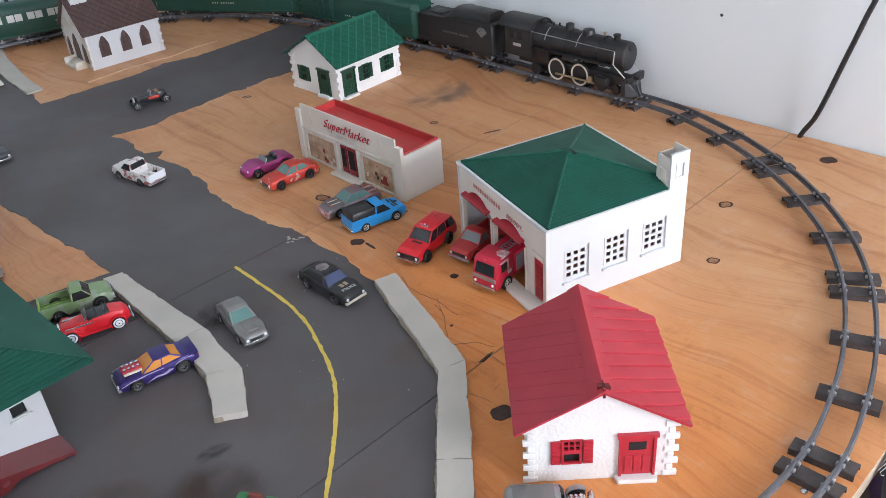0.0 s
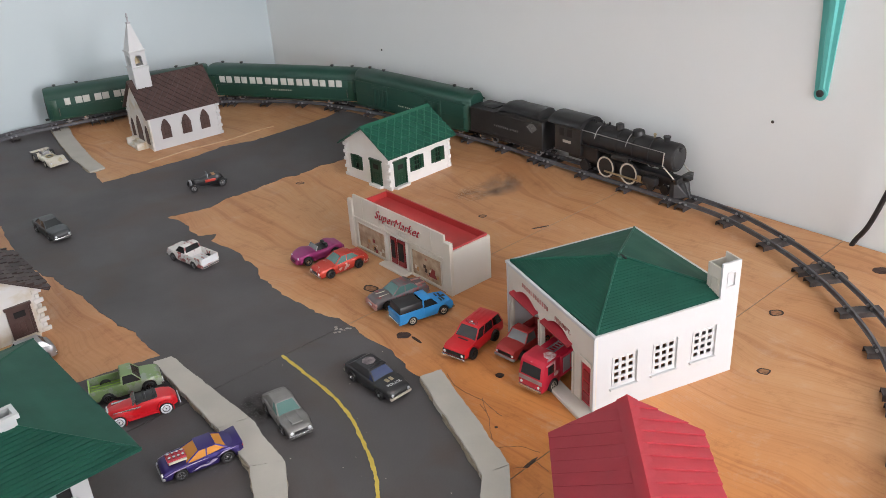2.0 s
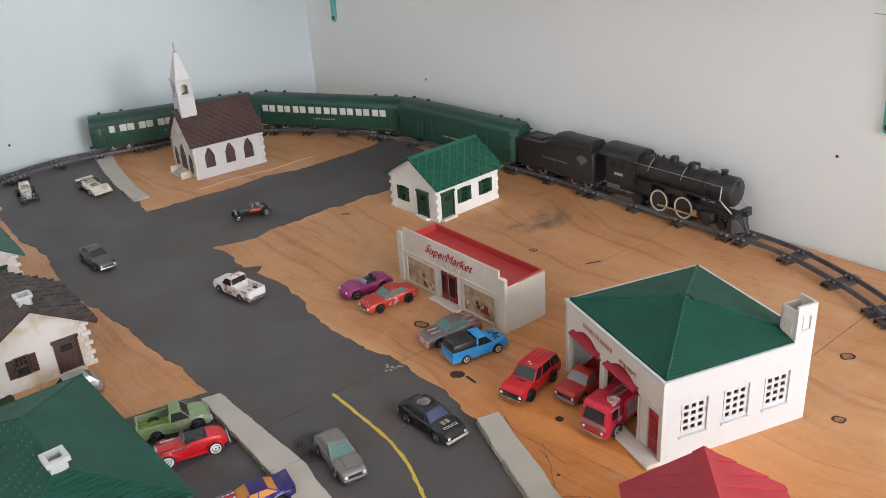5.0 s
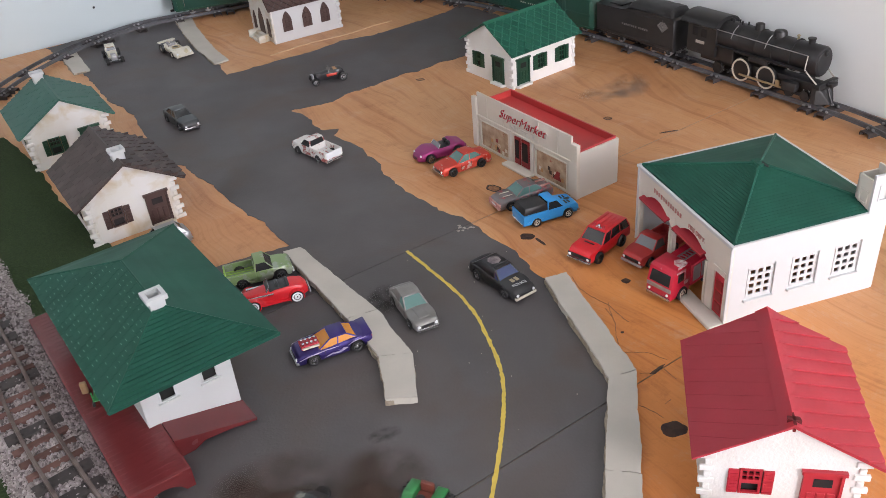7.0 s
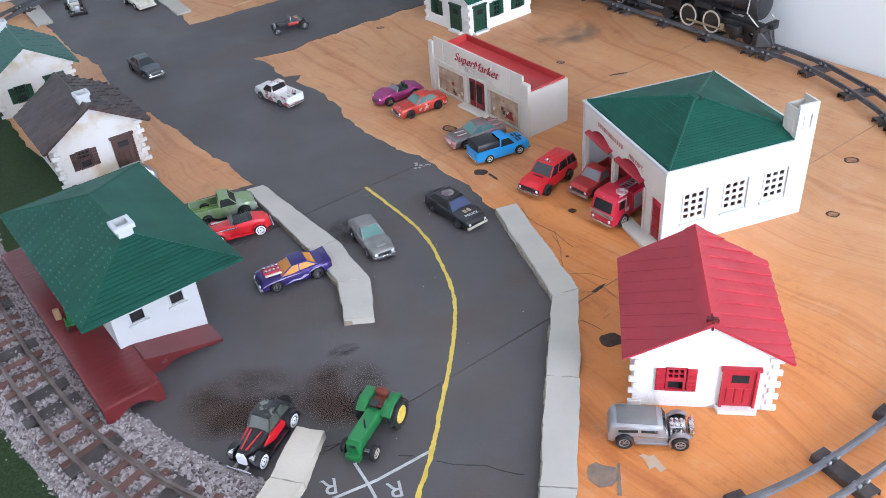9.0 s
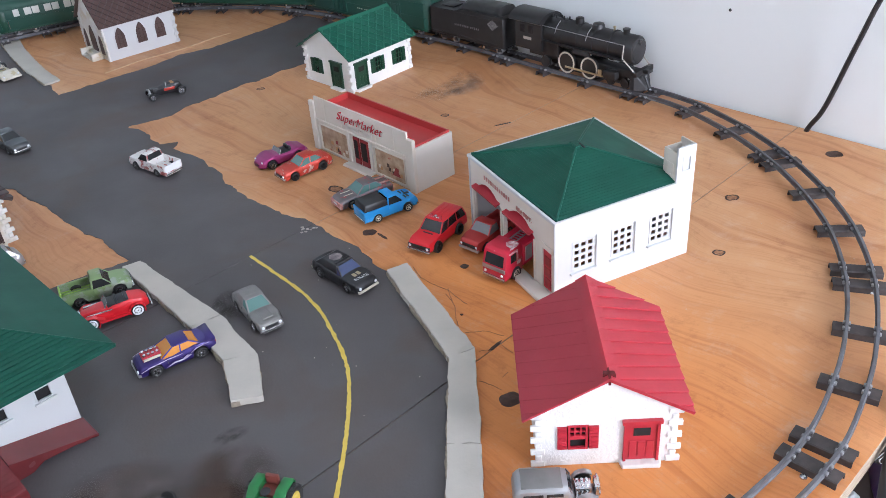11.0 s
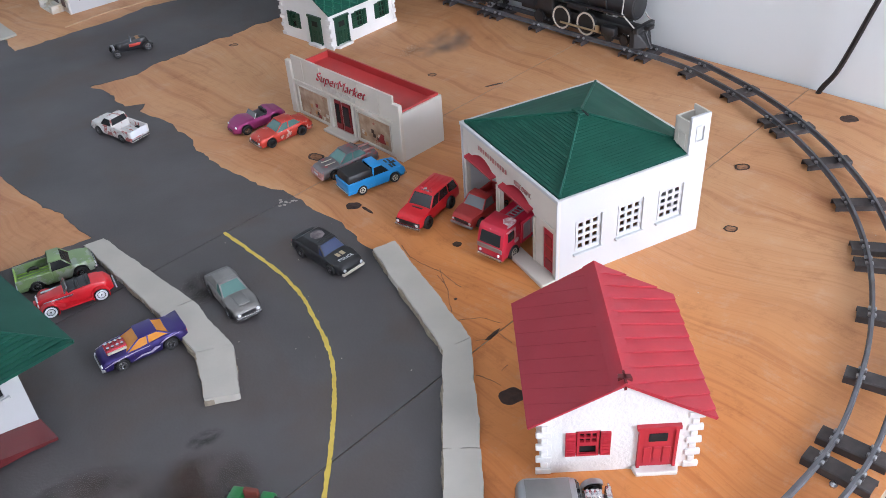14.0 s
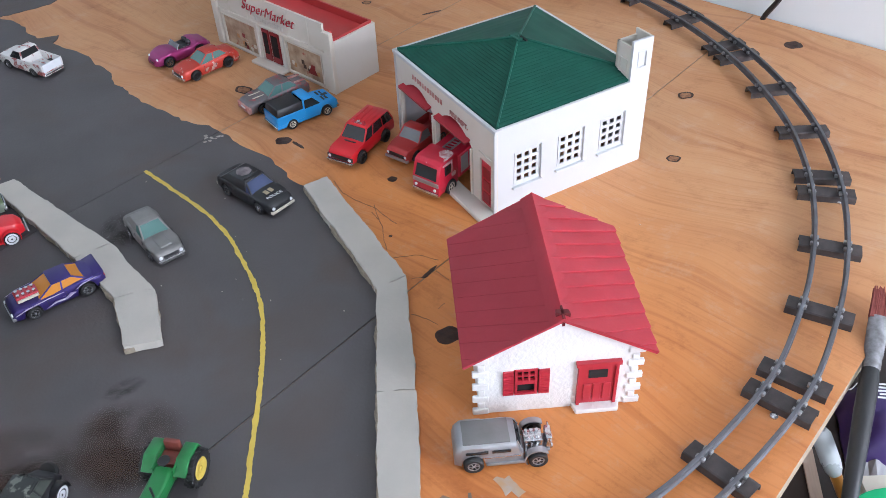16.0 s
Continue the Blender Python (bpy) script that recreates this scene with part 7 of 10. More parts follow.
def fire_engine(x, y, heading):
    L, W = 0.074, 0.0295
    c = vehicle("toy_fire_engine", x, y, heading, "bright red toy fire engine with scuffed cab decal", category="toy truck", z=0.0)
    h = L / 2
    c.scale = (1.0, 0.97, 1.06)
    wl = [(L * 0.26, 0.0070), (-L * 0.28, 0.0070)]
    bm = bmesh.new()
    prism(bm, [(h * 0.22, 0.0060), (h * 0.38, 0.0060), (h * 0.40, 0.0118), (h * 0.70, 0.0118), (h * 0.74, 0.0060), (h, 0.0058), (h * 0.995, 0.0185), (h * 0.88, 0.0325), (h * 0.78, 0.0350), (h * 0.22, 0.0350)], -W / 2, W / 2, "y")
    bevel(bm, 0.0008, 2)
    cab = part("cab", bm, P_ENGINE, c, "red cab with worn white decal", smooth=True)
    bm = bmesh.new()
    slope_slab(bm, (h * 0.980, -W * 0.40, 0.0200), (h * 0.980, W * 0.40, 0.0200), (h * 0.898, W * 0.37, 0.0303), (h * 0.898, -W * 0.37, 0.0303), 0.0012)
    bm.transform(Matrix.Translation((0.0006, 0, 0)))
    part("windscreen", bm, GLASS_DARK, cab)
    for s in (-1, 1):
        bar(cab, "side_window", GLASS_DARK, (h * 0.50, s * W / 2 - 0.0003, 0.0212), (h * 0.74, s * W / 2 + 0.0004, 0.0300), 0.0002)
    PRINT = material("scuffed_decal", (0.70, 0.62, 0.60), 0.55, second=(0.45, 0.08, 0.10), scale=260, amount=0.9, spots=(0.38, 0.03, 0.06), spot_scale=240, spot_level=0.60)
    for pts, lab in (([(h * 0.26, 0.004), (h * 0.44, 0.001), (h * 0.58, 0.005), (h * 0.60, 0.010), (h * 0.48, 0.0138), (h * 0.30, 0.0125)], "worn white print on the cab roof"),
                     ([(h * 0.50, 0.0138), (h * 0.62, 0.0110), (h * 0.72, 0.0135), (h * 0.60, 0.0143)], "chip of worn white print")):
        bm = bmesh.new()
        prism(bm, ragged(pts, 0.002, 0.0009, 7), 0.0349, 0.0353, "z")
        part("roof_print", bm, PRINT, cab, lab)
    for sd in (-1, 1):
        for pts in ([(h * 0.42, 0.0200), (h * 0.47, 0.0208), (h * 0.47, 0.0308), (h * 0.80, 0.0312), (h * 0.80, 0.0328), (h * 0.44, 0.0326)],
                    [(h * 0.32, 0.0165), (h * 0.46, 0.0160), (h * 0.48, 0.0190), (h * 0.38, 0.0202), (h * 0.30, 0.0188)]):
            bm = bmesh.new()
            prism(bm, ragged(pts, 0.002, 0.0005, 9), sd * W / 2 - 0.0003, sd * W / 2 + 0.0003, "y")
            part("side_print", bm, PRINT, cab, "worn white print on the cab side")
    bm = bmesh.new()
    span(bm, (-h, -W / 2, 0.0085), (h * 0.18, W / 2, 0.0310))
    bevel(bm, 0.0008, 1)
    bd = part("body", bm, P_ENGINE, c, "red equipment body with grey shutters", smooth=True)
    for s in (-1, 1):
        for k in range(3):
            x0 = -h + 0.004 + k * 0.0128
            bar(bd, "shutter", GREY_METAL, (x0, s * W / 2 - 0.0003, 0.0125), (x0 + 0.0110, s * W / 2 + 0.0005, 0.0285), 0.0002)
    bm = bmesh.new()
    for s in (-1, 1):
        span(bm, (-h * 0.95, s * 0.0042 - 0.0006, 0.0315), (h * 0.15, s * 0.0042 + 0.0006, 0.0327))
    for k in range(10):
        span(bm, (-h * 0.92 + k * 0.0042, -0.0042, 0.0317), (-h * 0.92 + k * 0.0042 + 0.0008, 0.0042, 0.0325))
    part("ladder", bm, GREY_METAL, c)
    bar(c, "front_bumper", CHROME, (h - 0.0008, -W * 0.47, 0.0054), (h + 0.0016, W * 0.47, 0.0084), 0.0005)
    bar(c, "front_band", GREY_METAL, (h - 0.0012, -W * 0.49, 0.0140), (h + 0.0004, W * 0.49, 0.0182), 0.0004)
    lamps(c, h + 0.0002, W * 0.36, 0.0112, 0.0014, LAMP_WHITE)
    part("chassis", boxed((L * 0.94, W * 0.70, 0.0034), (0, 0, 0.0062), 0.0005), BLACK_PL, c)
    add_wheels(c, wl, W * 0.5 - 0.0014, 0.0056, KERB_CREAM)
    return c


fire_engine(0.0565, 0.7355, -131.5)


FLAME = material("pale_flame_print", (0.56, 0.50, 0.62), 0.4, second=(0.20, 0.14, 0.36), scale=260, amount=0.9)


def funny_car(x, y, heading):
    c = coupe(x, y, heading, "purple toy muscle car with orange windows and bare engine", P_PURPLE, GLASS_ORANGE, L=0.073, W=0.0285, hood=0.0145, deck=0.0160, top=0.0208, bumper=GREY_METAL, base=(-0.34, 0.20), roof=(-0.18, 0.03))
    eng = part("engine", boxed((0.017, 0.0115, 0.0045), (0.0205, 0, 0.0158), 0.0006), RED_PL, c, "red exposed engine")
    for k in range(4):
        for s in (-1, 1):
            bm = bmesh.new()
            cyl(bm, 0.0013, 0.0020, (0.0145 + k * 0.0040, s * 0.0030, 0.0186), "z", 8)
            part("intake", bm, CHROME, eng)
    for s in (-1, 1):
        bar(eng, "exhaust", KERB_CREAM, (0.0125, s * 0.0065 - 0.0010, 0.0148), (0.0285, s * 0.0065 + 0.0010, 0.0168), 0.0004)
        w = s * 0.0144
        for streak in ([(0.0345, 0.0098), (0.026, 0.0124), (0.008, 0.0137), (-0.004, 0.0134), (0.010, 0.0130), (0.026, 0.0114)],
                       [(0.012, 0.0052), (0.004, 0.0082), (-0.003, 0.0074), (-0.008, 0.0102), (-0.012, 0.0088), (-0.004, 0.0060), (0.004, 0.0068)],
                       [(-0.012, 0.0108), (-0.018, 0.0140), (-0.030, 0.0146), (-0.019, 0.0130)]):
            bm = bmesh.new()
            prism(bm, streak, w - 0.0003, w + 0.0003, "y")
            part("flame_decal", bm, FLAME, c, "pale flame streak on the side")
    bm = bmesh.new()
    prism(bm, [(-0.0270, 0.0152), (-0.0352, 0.0168), (-0.0364, 0.0166), (-0.0358, 0.0130), (-0.0270, 0.0135)], -0.0135, 0.0135, "y")
    part("spoiler", bevel(bm, 0.0005, 1), P_PURPLE, c, "low ducktail spoiler", smooth=True)
    return c


funny_car(-0.2675, 0.6165, -147.5)


def windscreen(car, x, w, z0, z1, lean, glass=None):
    bm = bmesh.new()
    slope_slab(bm, (x, -w, z0), (x, w, z0), (x - lean, w * 0.9, z1), (x - lean, -w * 0.9, z1), 0.0007)
    ob = part("windscreen", bm, glass or GLASS_GREY, car)
    for s in (-1, 1):
        bm = bmesh.new()
        rod(bm, (x, s * w, z0), (x - lean, s * w * 0.9, z1), 0.0006, 6)
        part("screen_post", bm, CHROME, ob)


def cobra(x, y, heading):
    L, W = 0.070, 0.0300
    c = vehicle("toy_roadster", x, y, heading, "metallic magenta open toy roadster outside the supermarket", z=0.0)
    h = L / 2
    wl = [(L * 0.29, 0.0058), (-L * 0.27, 0.0062)]
    part("body", shell(L, [(-h, 0.0100), (-h * 0.85, 0.0150), (-h * 0.5, 0.0172), (-h * 0.25, 0.0145), (h * 0.05, 0.0145), (h * 0.45, 0.0165), (h * 0.75, 0.0148), (h * 0.95, 0.0110), (h, 0.0085)],
                          [(-h, W * 0.30), (-h * 0.80, W * 0.46), (-h * 0.5, W * 0.5), (0, W * 0.45), (h * 0.5, W * 0.49), (h * 0.85, W * 0.43), (h, W * 0.28)], 0.0034, wl), P_MAGENTA, c, smooth=True)
    bar(c, "cockpit", BLACK_PL, (-0.0120, -0.0095, 0.0125), (0.0040, 0.0095, 0.0151), 0.0008)
    for s in (-1, 1):
        bar(c, "seat", BLACK_PL, (-0.0125, s * 0.0045 - 0.0034, 0.0140), (-0.0085, s * 0.0045 + 0.0034, 0.0195), 0.0010)
    bm = bmesh.new()
    bm.from_mesh(wheel_meshes(0.0024, 0.0010, CHROME, 3)[0])
    bm.transform(pose(0.0030, 0.0045, 0.0165, 0, 0, 90))
    part("steering_wheel", bm, BLACK_PL, c)
    windscreen(c, 0.0065, 0.0105, 0.0145, 0.0200, 0.0035)
    bar(c, "front_grille", BLACK_PL, (h - 0.0014, -0.0045, 0.0055), (h + 0.0002, 0.0045, 0.0080), 0.0004)
    lamps(c, h * 0.90, W * 0.31, 0.0110, 0.0016, LAMP_WHITE)
    part("chassis", boxed((L * 0.9, W * 0.70, 0.0022), (0, 0, 0.0042), 0.0005), BLACK_PL, c)
    add_wheels(c, wl, W * 0.5 - 0.0020)
    return c


cobra(-0.2285, 1.0145, -143)


def fender(car, x, r, y0, y1, mat, sweep=(200, -20), z=None, t=0.0009):
    """A curved mudguard over a wheel at x."""
    z = r if z is None else z
    bm = bmesh.new()
    rings = []
    a0, a1 = sweep
    for i in range(11):
        a = radians(a0 + (a1 - a0) * i / 10)
        c, s = math.cos(a), math.sin(a)
        rings.append([(x + c * r, y0, z + s * r), (x + c * (r + t), y0, z + s * (r + t)), (x + c * (r + t) * 0.985, y1, z + s * (r + t) * 0.985), (x + c * r, y1, z + s * r)])
    loft(bm, rings)
    return part("fender", bm, mat, car, smooth=True)


def red_tourer(x, y, heading):
    L, W = 0.074, 0.0285
    c = vehicle("toy_convertible", x, y, heading, "glossy red vintage open toy tourer behind the kerb")
    h = L / 2
    wl = [(L * 0.31, 0.0062), (-L * 0.29, 0.0062)]
    part("body", shell(L * 0.92, [(-h, 0.0090), (-h * 0.78, 0.0165), (-h * 0.45, 0.0185), (h * 0.05, 0.0180), (h * 0.75, 0.0155), (h * 0.92, 0.0120)],
                          [(-h, W * 0.20), (-h * 0.7, W * 0.36), (-h * 0.2, W * 0.38), (h * 0.3, W * 0.27), (h * 0.92, W * 0.16)], 0.0050, (), tuck=0.95), P_RED, c, smooth=True)
    for s in (-1, 1):
        y0, y1 = sorted((s * W * 0.28, s * W * 0.5))
        for xx, r in wl:
            fender(c, xx, r * 1.16, y0, y1, P_RED, (205, -25) if xx < 0 else (225, 20), r)
        bm = bmesh.new()
        prism(bm, [(-L * 0.20, 0.0046), (L * 0.19, 0.0046), (L * 0.23, 0.0110), (L * 0.13, 0.0066), (-L * 0.20, 0.0062)], y0, y1, "y")
        part("running_board", bm, P_RED, c)
        bar(c, "side_trim", CHROME, (-0.002, s * W * 0.335 - 0.0012, 0.0128), (0.026, s * W * 0.30 + 0.0008, 0.0146), 0.0003)
    bar(c, "cockpit", BLACK_PL, (-0.0150, -0.0085, 0.0160), (0.0045, 0.0085, 0.0190), 0.0008)
    bar(c, "seat", BLACK_PL, (-0.0165, -0.0080, 0.0165), (-0.0125, 0.0080, 0.0203), 0.0012)
    bar(c, "seat", BLACK_PL, (-0.0060, -0.0080, 0.0165), (-0.0030, 0.0080, 0.0200), 0.0010)
    windscreen(c, 0.0075, 0.0092, 0.0175, 0.0225, 0.0034)
    bar(c, "radiator", CHROME, (h * 0.80, -0.0042, 0.0060), (h * 0.86, 0.0042, 0.0150), 0.0008)
    lamps(c, h * 0.82, 0.0075, 0.0125, 0.0019, LAMP_WHITE)
    bar(c, "front_bumper", CHROME, (h * 0.98, -W * 0.45, 0.0050), (h * 1.02, W * 0.45, 0.0068), 0.0005)
    bar(c, "rear_bumper", CHROME, (-h * 0.99, -W * 0.40, 0.0055), (-h * 0.95, W * 0.40, 0.0072), 0.0005)
    add_wheels(c, wl, W * 0.5 - 0.0026, 0.0046, CHROME, 8, True)
    return c


red_tourer(-0.3480, 0.6905, -152)


def vintage_coupe(x, y, heading):
    L, W = 0.071, 0.0285
    c = vehicle("toy_vintage_coupe", x, y, heading, "black and red vintage toy coupe with white wheels")
    h = L / 2
    wl = [(L * 0.32, 0.0065), (-L * 0.30, 0.0066)]
    part("hood", shell(L * 0.46, [(-L * 0.23, 0.0195), (0, 0.0185), (L * 0.22, 0.0170)], [(-L * 0.23, W * 0.36), (L * 0.05, W * 0.27), (L * 0.23, W * 0.17)], 0.0060, (), n=20), P_BLACK, c, "black bonnet with red panels", smooth=True).location = (L * 0.19, 0, 0)
    part("body", shell(L * 0.50, [(-L * 0.25, 0.0090), (-L * 0.20, 0.0160), (-L * 0.10, 0.0190), (L * 0.25, 0.0195)], [(-L * 0.25, W * 0.24), (-L * 0.12, W * 0.36), (L * 0.25, W * 0.37)], 0.0058, (), n=24), P_BLACK, c, smooth=True).location = (-L * 0.22, 0, 0)
    cabin(c, 0.0185, 0.0272, (-L * 0.34, L * 0.07), (-L * 0.24, L * 0.0), W * 0.355, W * 0.305, P_SCUFFED, GLASS_SMOKE, (0.45,), roof_mat=P_SCUFFED)
    bar(c, "roof_panel", P_SCUFFED, (-L * 0.22, -W * 0.26, 0.0280), (-L * 0.03, W * 0.26, 0.0286), 0.0003, "scuffed dark roof panel")
    for s in (-1, 1):
        bm = bmesh.new()
        w0, w1 = sorted((s * W * 0.33, s * (W * 0.385)))
        prism(bm, [(-L * 0.22, 0.0085), (L * 0.02, 0.0080), (L * 0.20, 0.0130), (L * 0.05, 0.0170), (-L * 0.16, 0.0170)], w0, w1, "y")
        part("red_side_panel", bm, P_RED, c, "bright red sweeping side panel")
        bm = bmesh.new()
        rod(bm, (L * 0.10, s * W * 0.16, 0.0196), (L * 0.36, s * W * 0.07, 0.0178), 0.0006, 6)
        part("hood_strip", bm, P_RED, c)
        y0, y1 = sorted((s * W * 0.30, s * W * 0.52))
        for xx, r in wl:
            fender(c, xx, r * 1.15, y0, y1, P_BLACK, (190, -15) if xx < 0 else (215, 25), r)
        bm = bmesh.new()
        prism(bm, [(-L * 0.20, 0.0042), (L * 0.20, 0.0042), (L * 0.23, 0.0100), (L * 0.14, 0.0060), (-L * 0.20, 0.0058)], y0, y1, "y")
        part("running_board", bm, P_BLACK, c)
    bm = bmesh.new()
    prism(bm, [(-0.0042, 0.0070), (0.0042, 0.0070), (0.0047, 0.0140), (0.0028, 0.0178), (-0.0028, 0.0178), (-0.0047, 0.0140)], L * 0.41, L * 0.44, "x")
    bevel(bm, 0.0006, 1)
    part("radiator", bm, LAMP_WHITE, c, "bright chrome radiator")
    for s in (-1, 1):
        bm = bmesh.new()
        lathe(bm, [(0.0006, -0.003), (0.0022, 0.0), (0.0025, 0.0018), (0.0020, 0.0026), (0.0004, 0.0028)], (L * 0.40, s * 0.0095, 0.0150), "x", 12)
        part("headlight", bm, CHROME, c)
    bar(c, "front_bumper", CHROME, (h * 0.99, -W * 0.40, 0.0048), (h * 1.04, W * 0.40, 0.0074), 0.0007)
    for s in (-1, 1):
        bar(c, "bumper_iron", GREY_METAL, (h * 0.86, s * 0.005 - 0.0008, 0.0052), (h * 1.0, s * 0.005 + 0.0008, 0.0068), 0)
    bm = bmesh.new()
    lathe(bm, [(0.0030, -0.0014), (0.0058, -0.0017), (0.0062, 0.0), (0.0058, 0.0017), (0.0030, 0.0014)], (0, 0, 0), "x", 18)
    bm.transform(pose(-L * 0.462, 0, 0.0120, 0, -38, 0))
    part("spare_wheel", bm, TYRE, c)
    add_wheels(c, wl, W * 0.5 - 0.0020, 0.0040, CHROME, 10, True)
    return c


vintage_coupe(-0.2345, 0.4065, -106)


def tractor(x, y, heading):
    c = vehicle("toy_tractor", x, y, heading, "green toy tractor with yellow wheel hubs", category="toy tractor")
    c.scale = (1.05, 1.0, 1.03)
    part("hood", boxed((0.034, 0.0122, 0.0105), (0.0130, 0, 0.0175), 0.0022, seg=3), P_TRACTOR, c, "green bonnet")
    bar(c, "grille", P_TRACTOR, (0.0285, -0.0062, 0.0100), (0.0325, 0.0062, 0.0205), 0.0010)
    bar(c, "badge", BLACK_PL, (0.0322, -0.0025, 0.0165), (0.0329, 0.0025, 0.0190), 0.0002)
    bar(c, "front_weight", P_TRACTOR, (0.0300, -0.0060, 0.0060), (0.0365, 0.0060, 0.0115), 0.0012)
    bar(c, "chassis", BLACK_PL, (-0.0180, -0.0045, 0.0080), (0.0290, 0.0045, 0.0130), 0.0006)
    bar(c, "seat_deck", TRACTOR_SEAT, (-0.0170, -0.0070, 0.0150), (0.0, 0.0070, 0.0190), 0.0008, "brown-red seat deck")
    bar(c, "seat", TRACTOR_SEAT, (-0.0150, -0.0058, 0.0185), (-0.0050, 0.0058, 0.0228), 0.0010, "worn brown seat")
    bar(c, "seat_back", TRACTOR_SEAT, (-0.0185, -0.0052, 0.0190), (-0.0150, 0.0052, 0.0300), 0.0010)
    bm = bmesh.new()
    rod(bm, (-0.002, 0, 0.019), (-0.0045, 0, 0.0265), 0.0006)
    lathe(bm, [(0.0034, 0.0262), (0.0040, 0.0266), (0.0034, 0.0270)], (-0.0045, 0, 0), "z", 12)
    part("steering_wheel", bm, BLACK_PL, c)
    bm = bmesh.new()
    rod(bm, (0.017, 0.003, 0.022), (0.017, 0.003, 0.031), 0.0008)
    part("exhaust", bm, BLACK_PL, c)
    for s in (-1, 1):
        y0, y1 = sorted((s * 0.0065, s * 0.0150))
        bm = bmesh.new()
        prism(bm, [(-0.0225, 0.0205), (-0.0205, 0.0252), (-0.0075, 0.0262), (0.0010, 0.0195), (-0.0002, 0.0185), (-0.0080, 0.0248), (-0.0200, 0.0238), (-0.0215, 0.0200)], y0, y1, "y")
        part("fender", bevel(bm, 0.0004, 1), P_TRACTOR, c, "flat green mudguard", smooth=True)
        bar(c, "fender_side", P_TRACTOR, (-0.0200, s * 0.0068 - 0.0006, 0.0150), (0.0000, s * 0.0068 + 0.0006, 0.0240), 0.0005)
    bm = bmesh.new()
    rod(bm, (0.0235, -0.0115, 0.0062), (0.0235, 0.0115, 0.0062), 0.0012)
    rod(bm, (-0.0120, -0.0140, 0.0122), (-0.0120, 0.0140, 0.0122), 0.0018)
    part("axle", bm, GREY_METAL, c)
    lug_mesh = bpy.data.meshes.new("tyre_lug")
    bm = boxed((0.0016, 0.0034, 0.0012), (0, 0, 0), 0.0002)
    bm.to_mesh(lug_mesh), bm.free(), lug_mesh.materials.append(TYRE)
    for s in (-1, 1):
        r, w = 0.0122, 0.0068
        bm = bmesh.new()
        lathe(bm, [(r * 0.58, -w * 0.4), (r * 0.72, -w / 2), (r * 0.90, -w / 2), (r * 0.94, -w * 0.3), (r * 0.94, w * 0.3), (r * 0.90, w / 2), (r * 0.72, w / 2), (r * 0.58, w * 0.4)], axis="y", seg=24)
        o = part("wheel", bm, TYRE, c, "black lugged rear tyre")
        o.location, o.rotation_euler = (-0.0120, s * 0.0148, r), (0, 0, 0 if s > 0 else math.pi)
        bm = bmesh.new()
        lathe(bm, [(r * 0.60, w * 0.36), (r * 0.54, w * 0.50), (r * 0.46, w * 0.52), (r * 0.15, w * 0.40), (r * 0.12, w * 0.52), (r * 0.02, w * 0.53)], axis="y", seg=20)
        part("rim", bm, YELLOW, o, "yellow wheel hub")
        for k in range(14):
            for q in (-1, 1):
                lug = new("tyre_lug", lug_mesh)
                lug.parent = o
                lug.matrix_basis = Matrix.Rotation(2 * math.pi * (k + 0.25 * q) / 14, 4, "Y") @ Matrix.Translation((0, q * w * 0.24, r * 0.965)) @ Matrix.Rotation(radians(q * 28), 4, "Z")
    add_wheels(c, [(0.0235, 0.0062)], 0.0122, 0.0042, KERB_CREAM, 4)
    return c


tractor(-0.1495, 0.4215, -106)


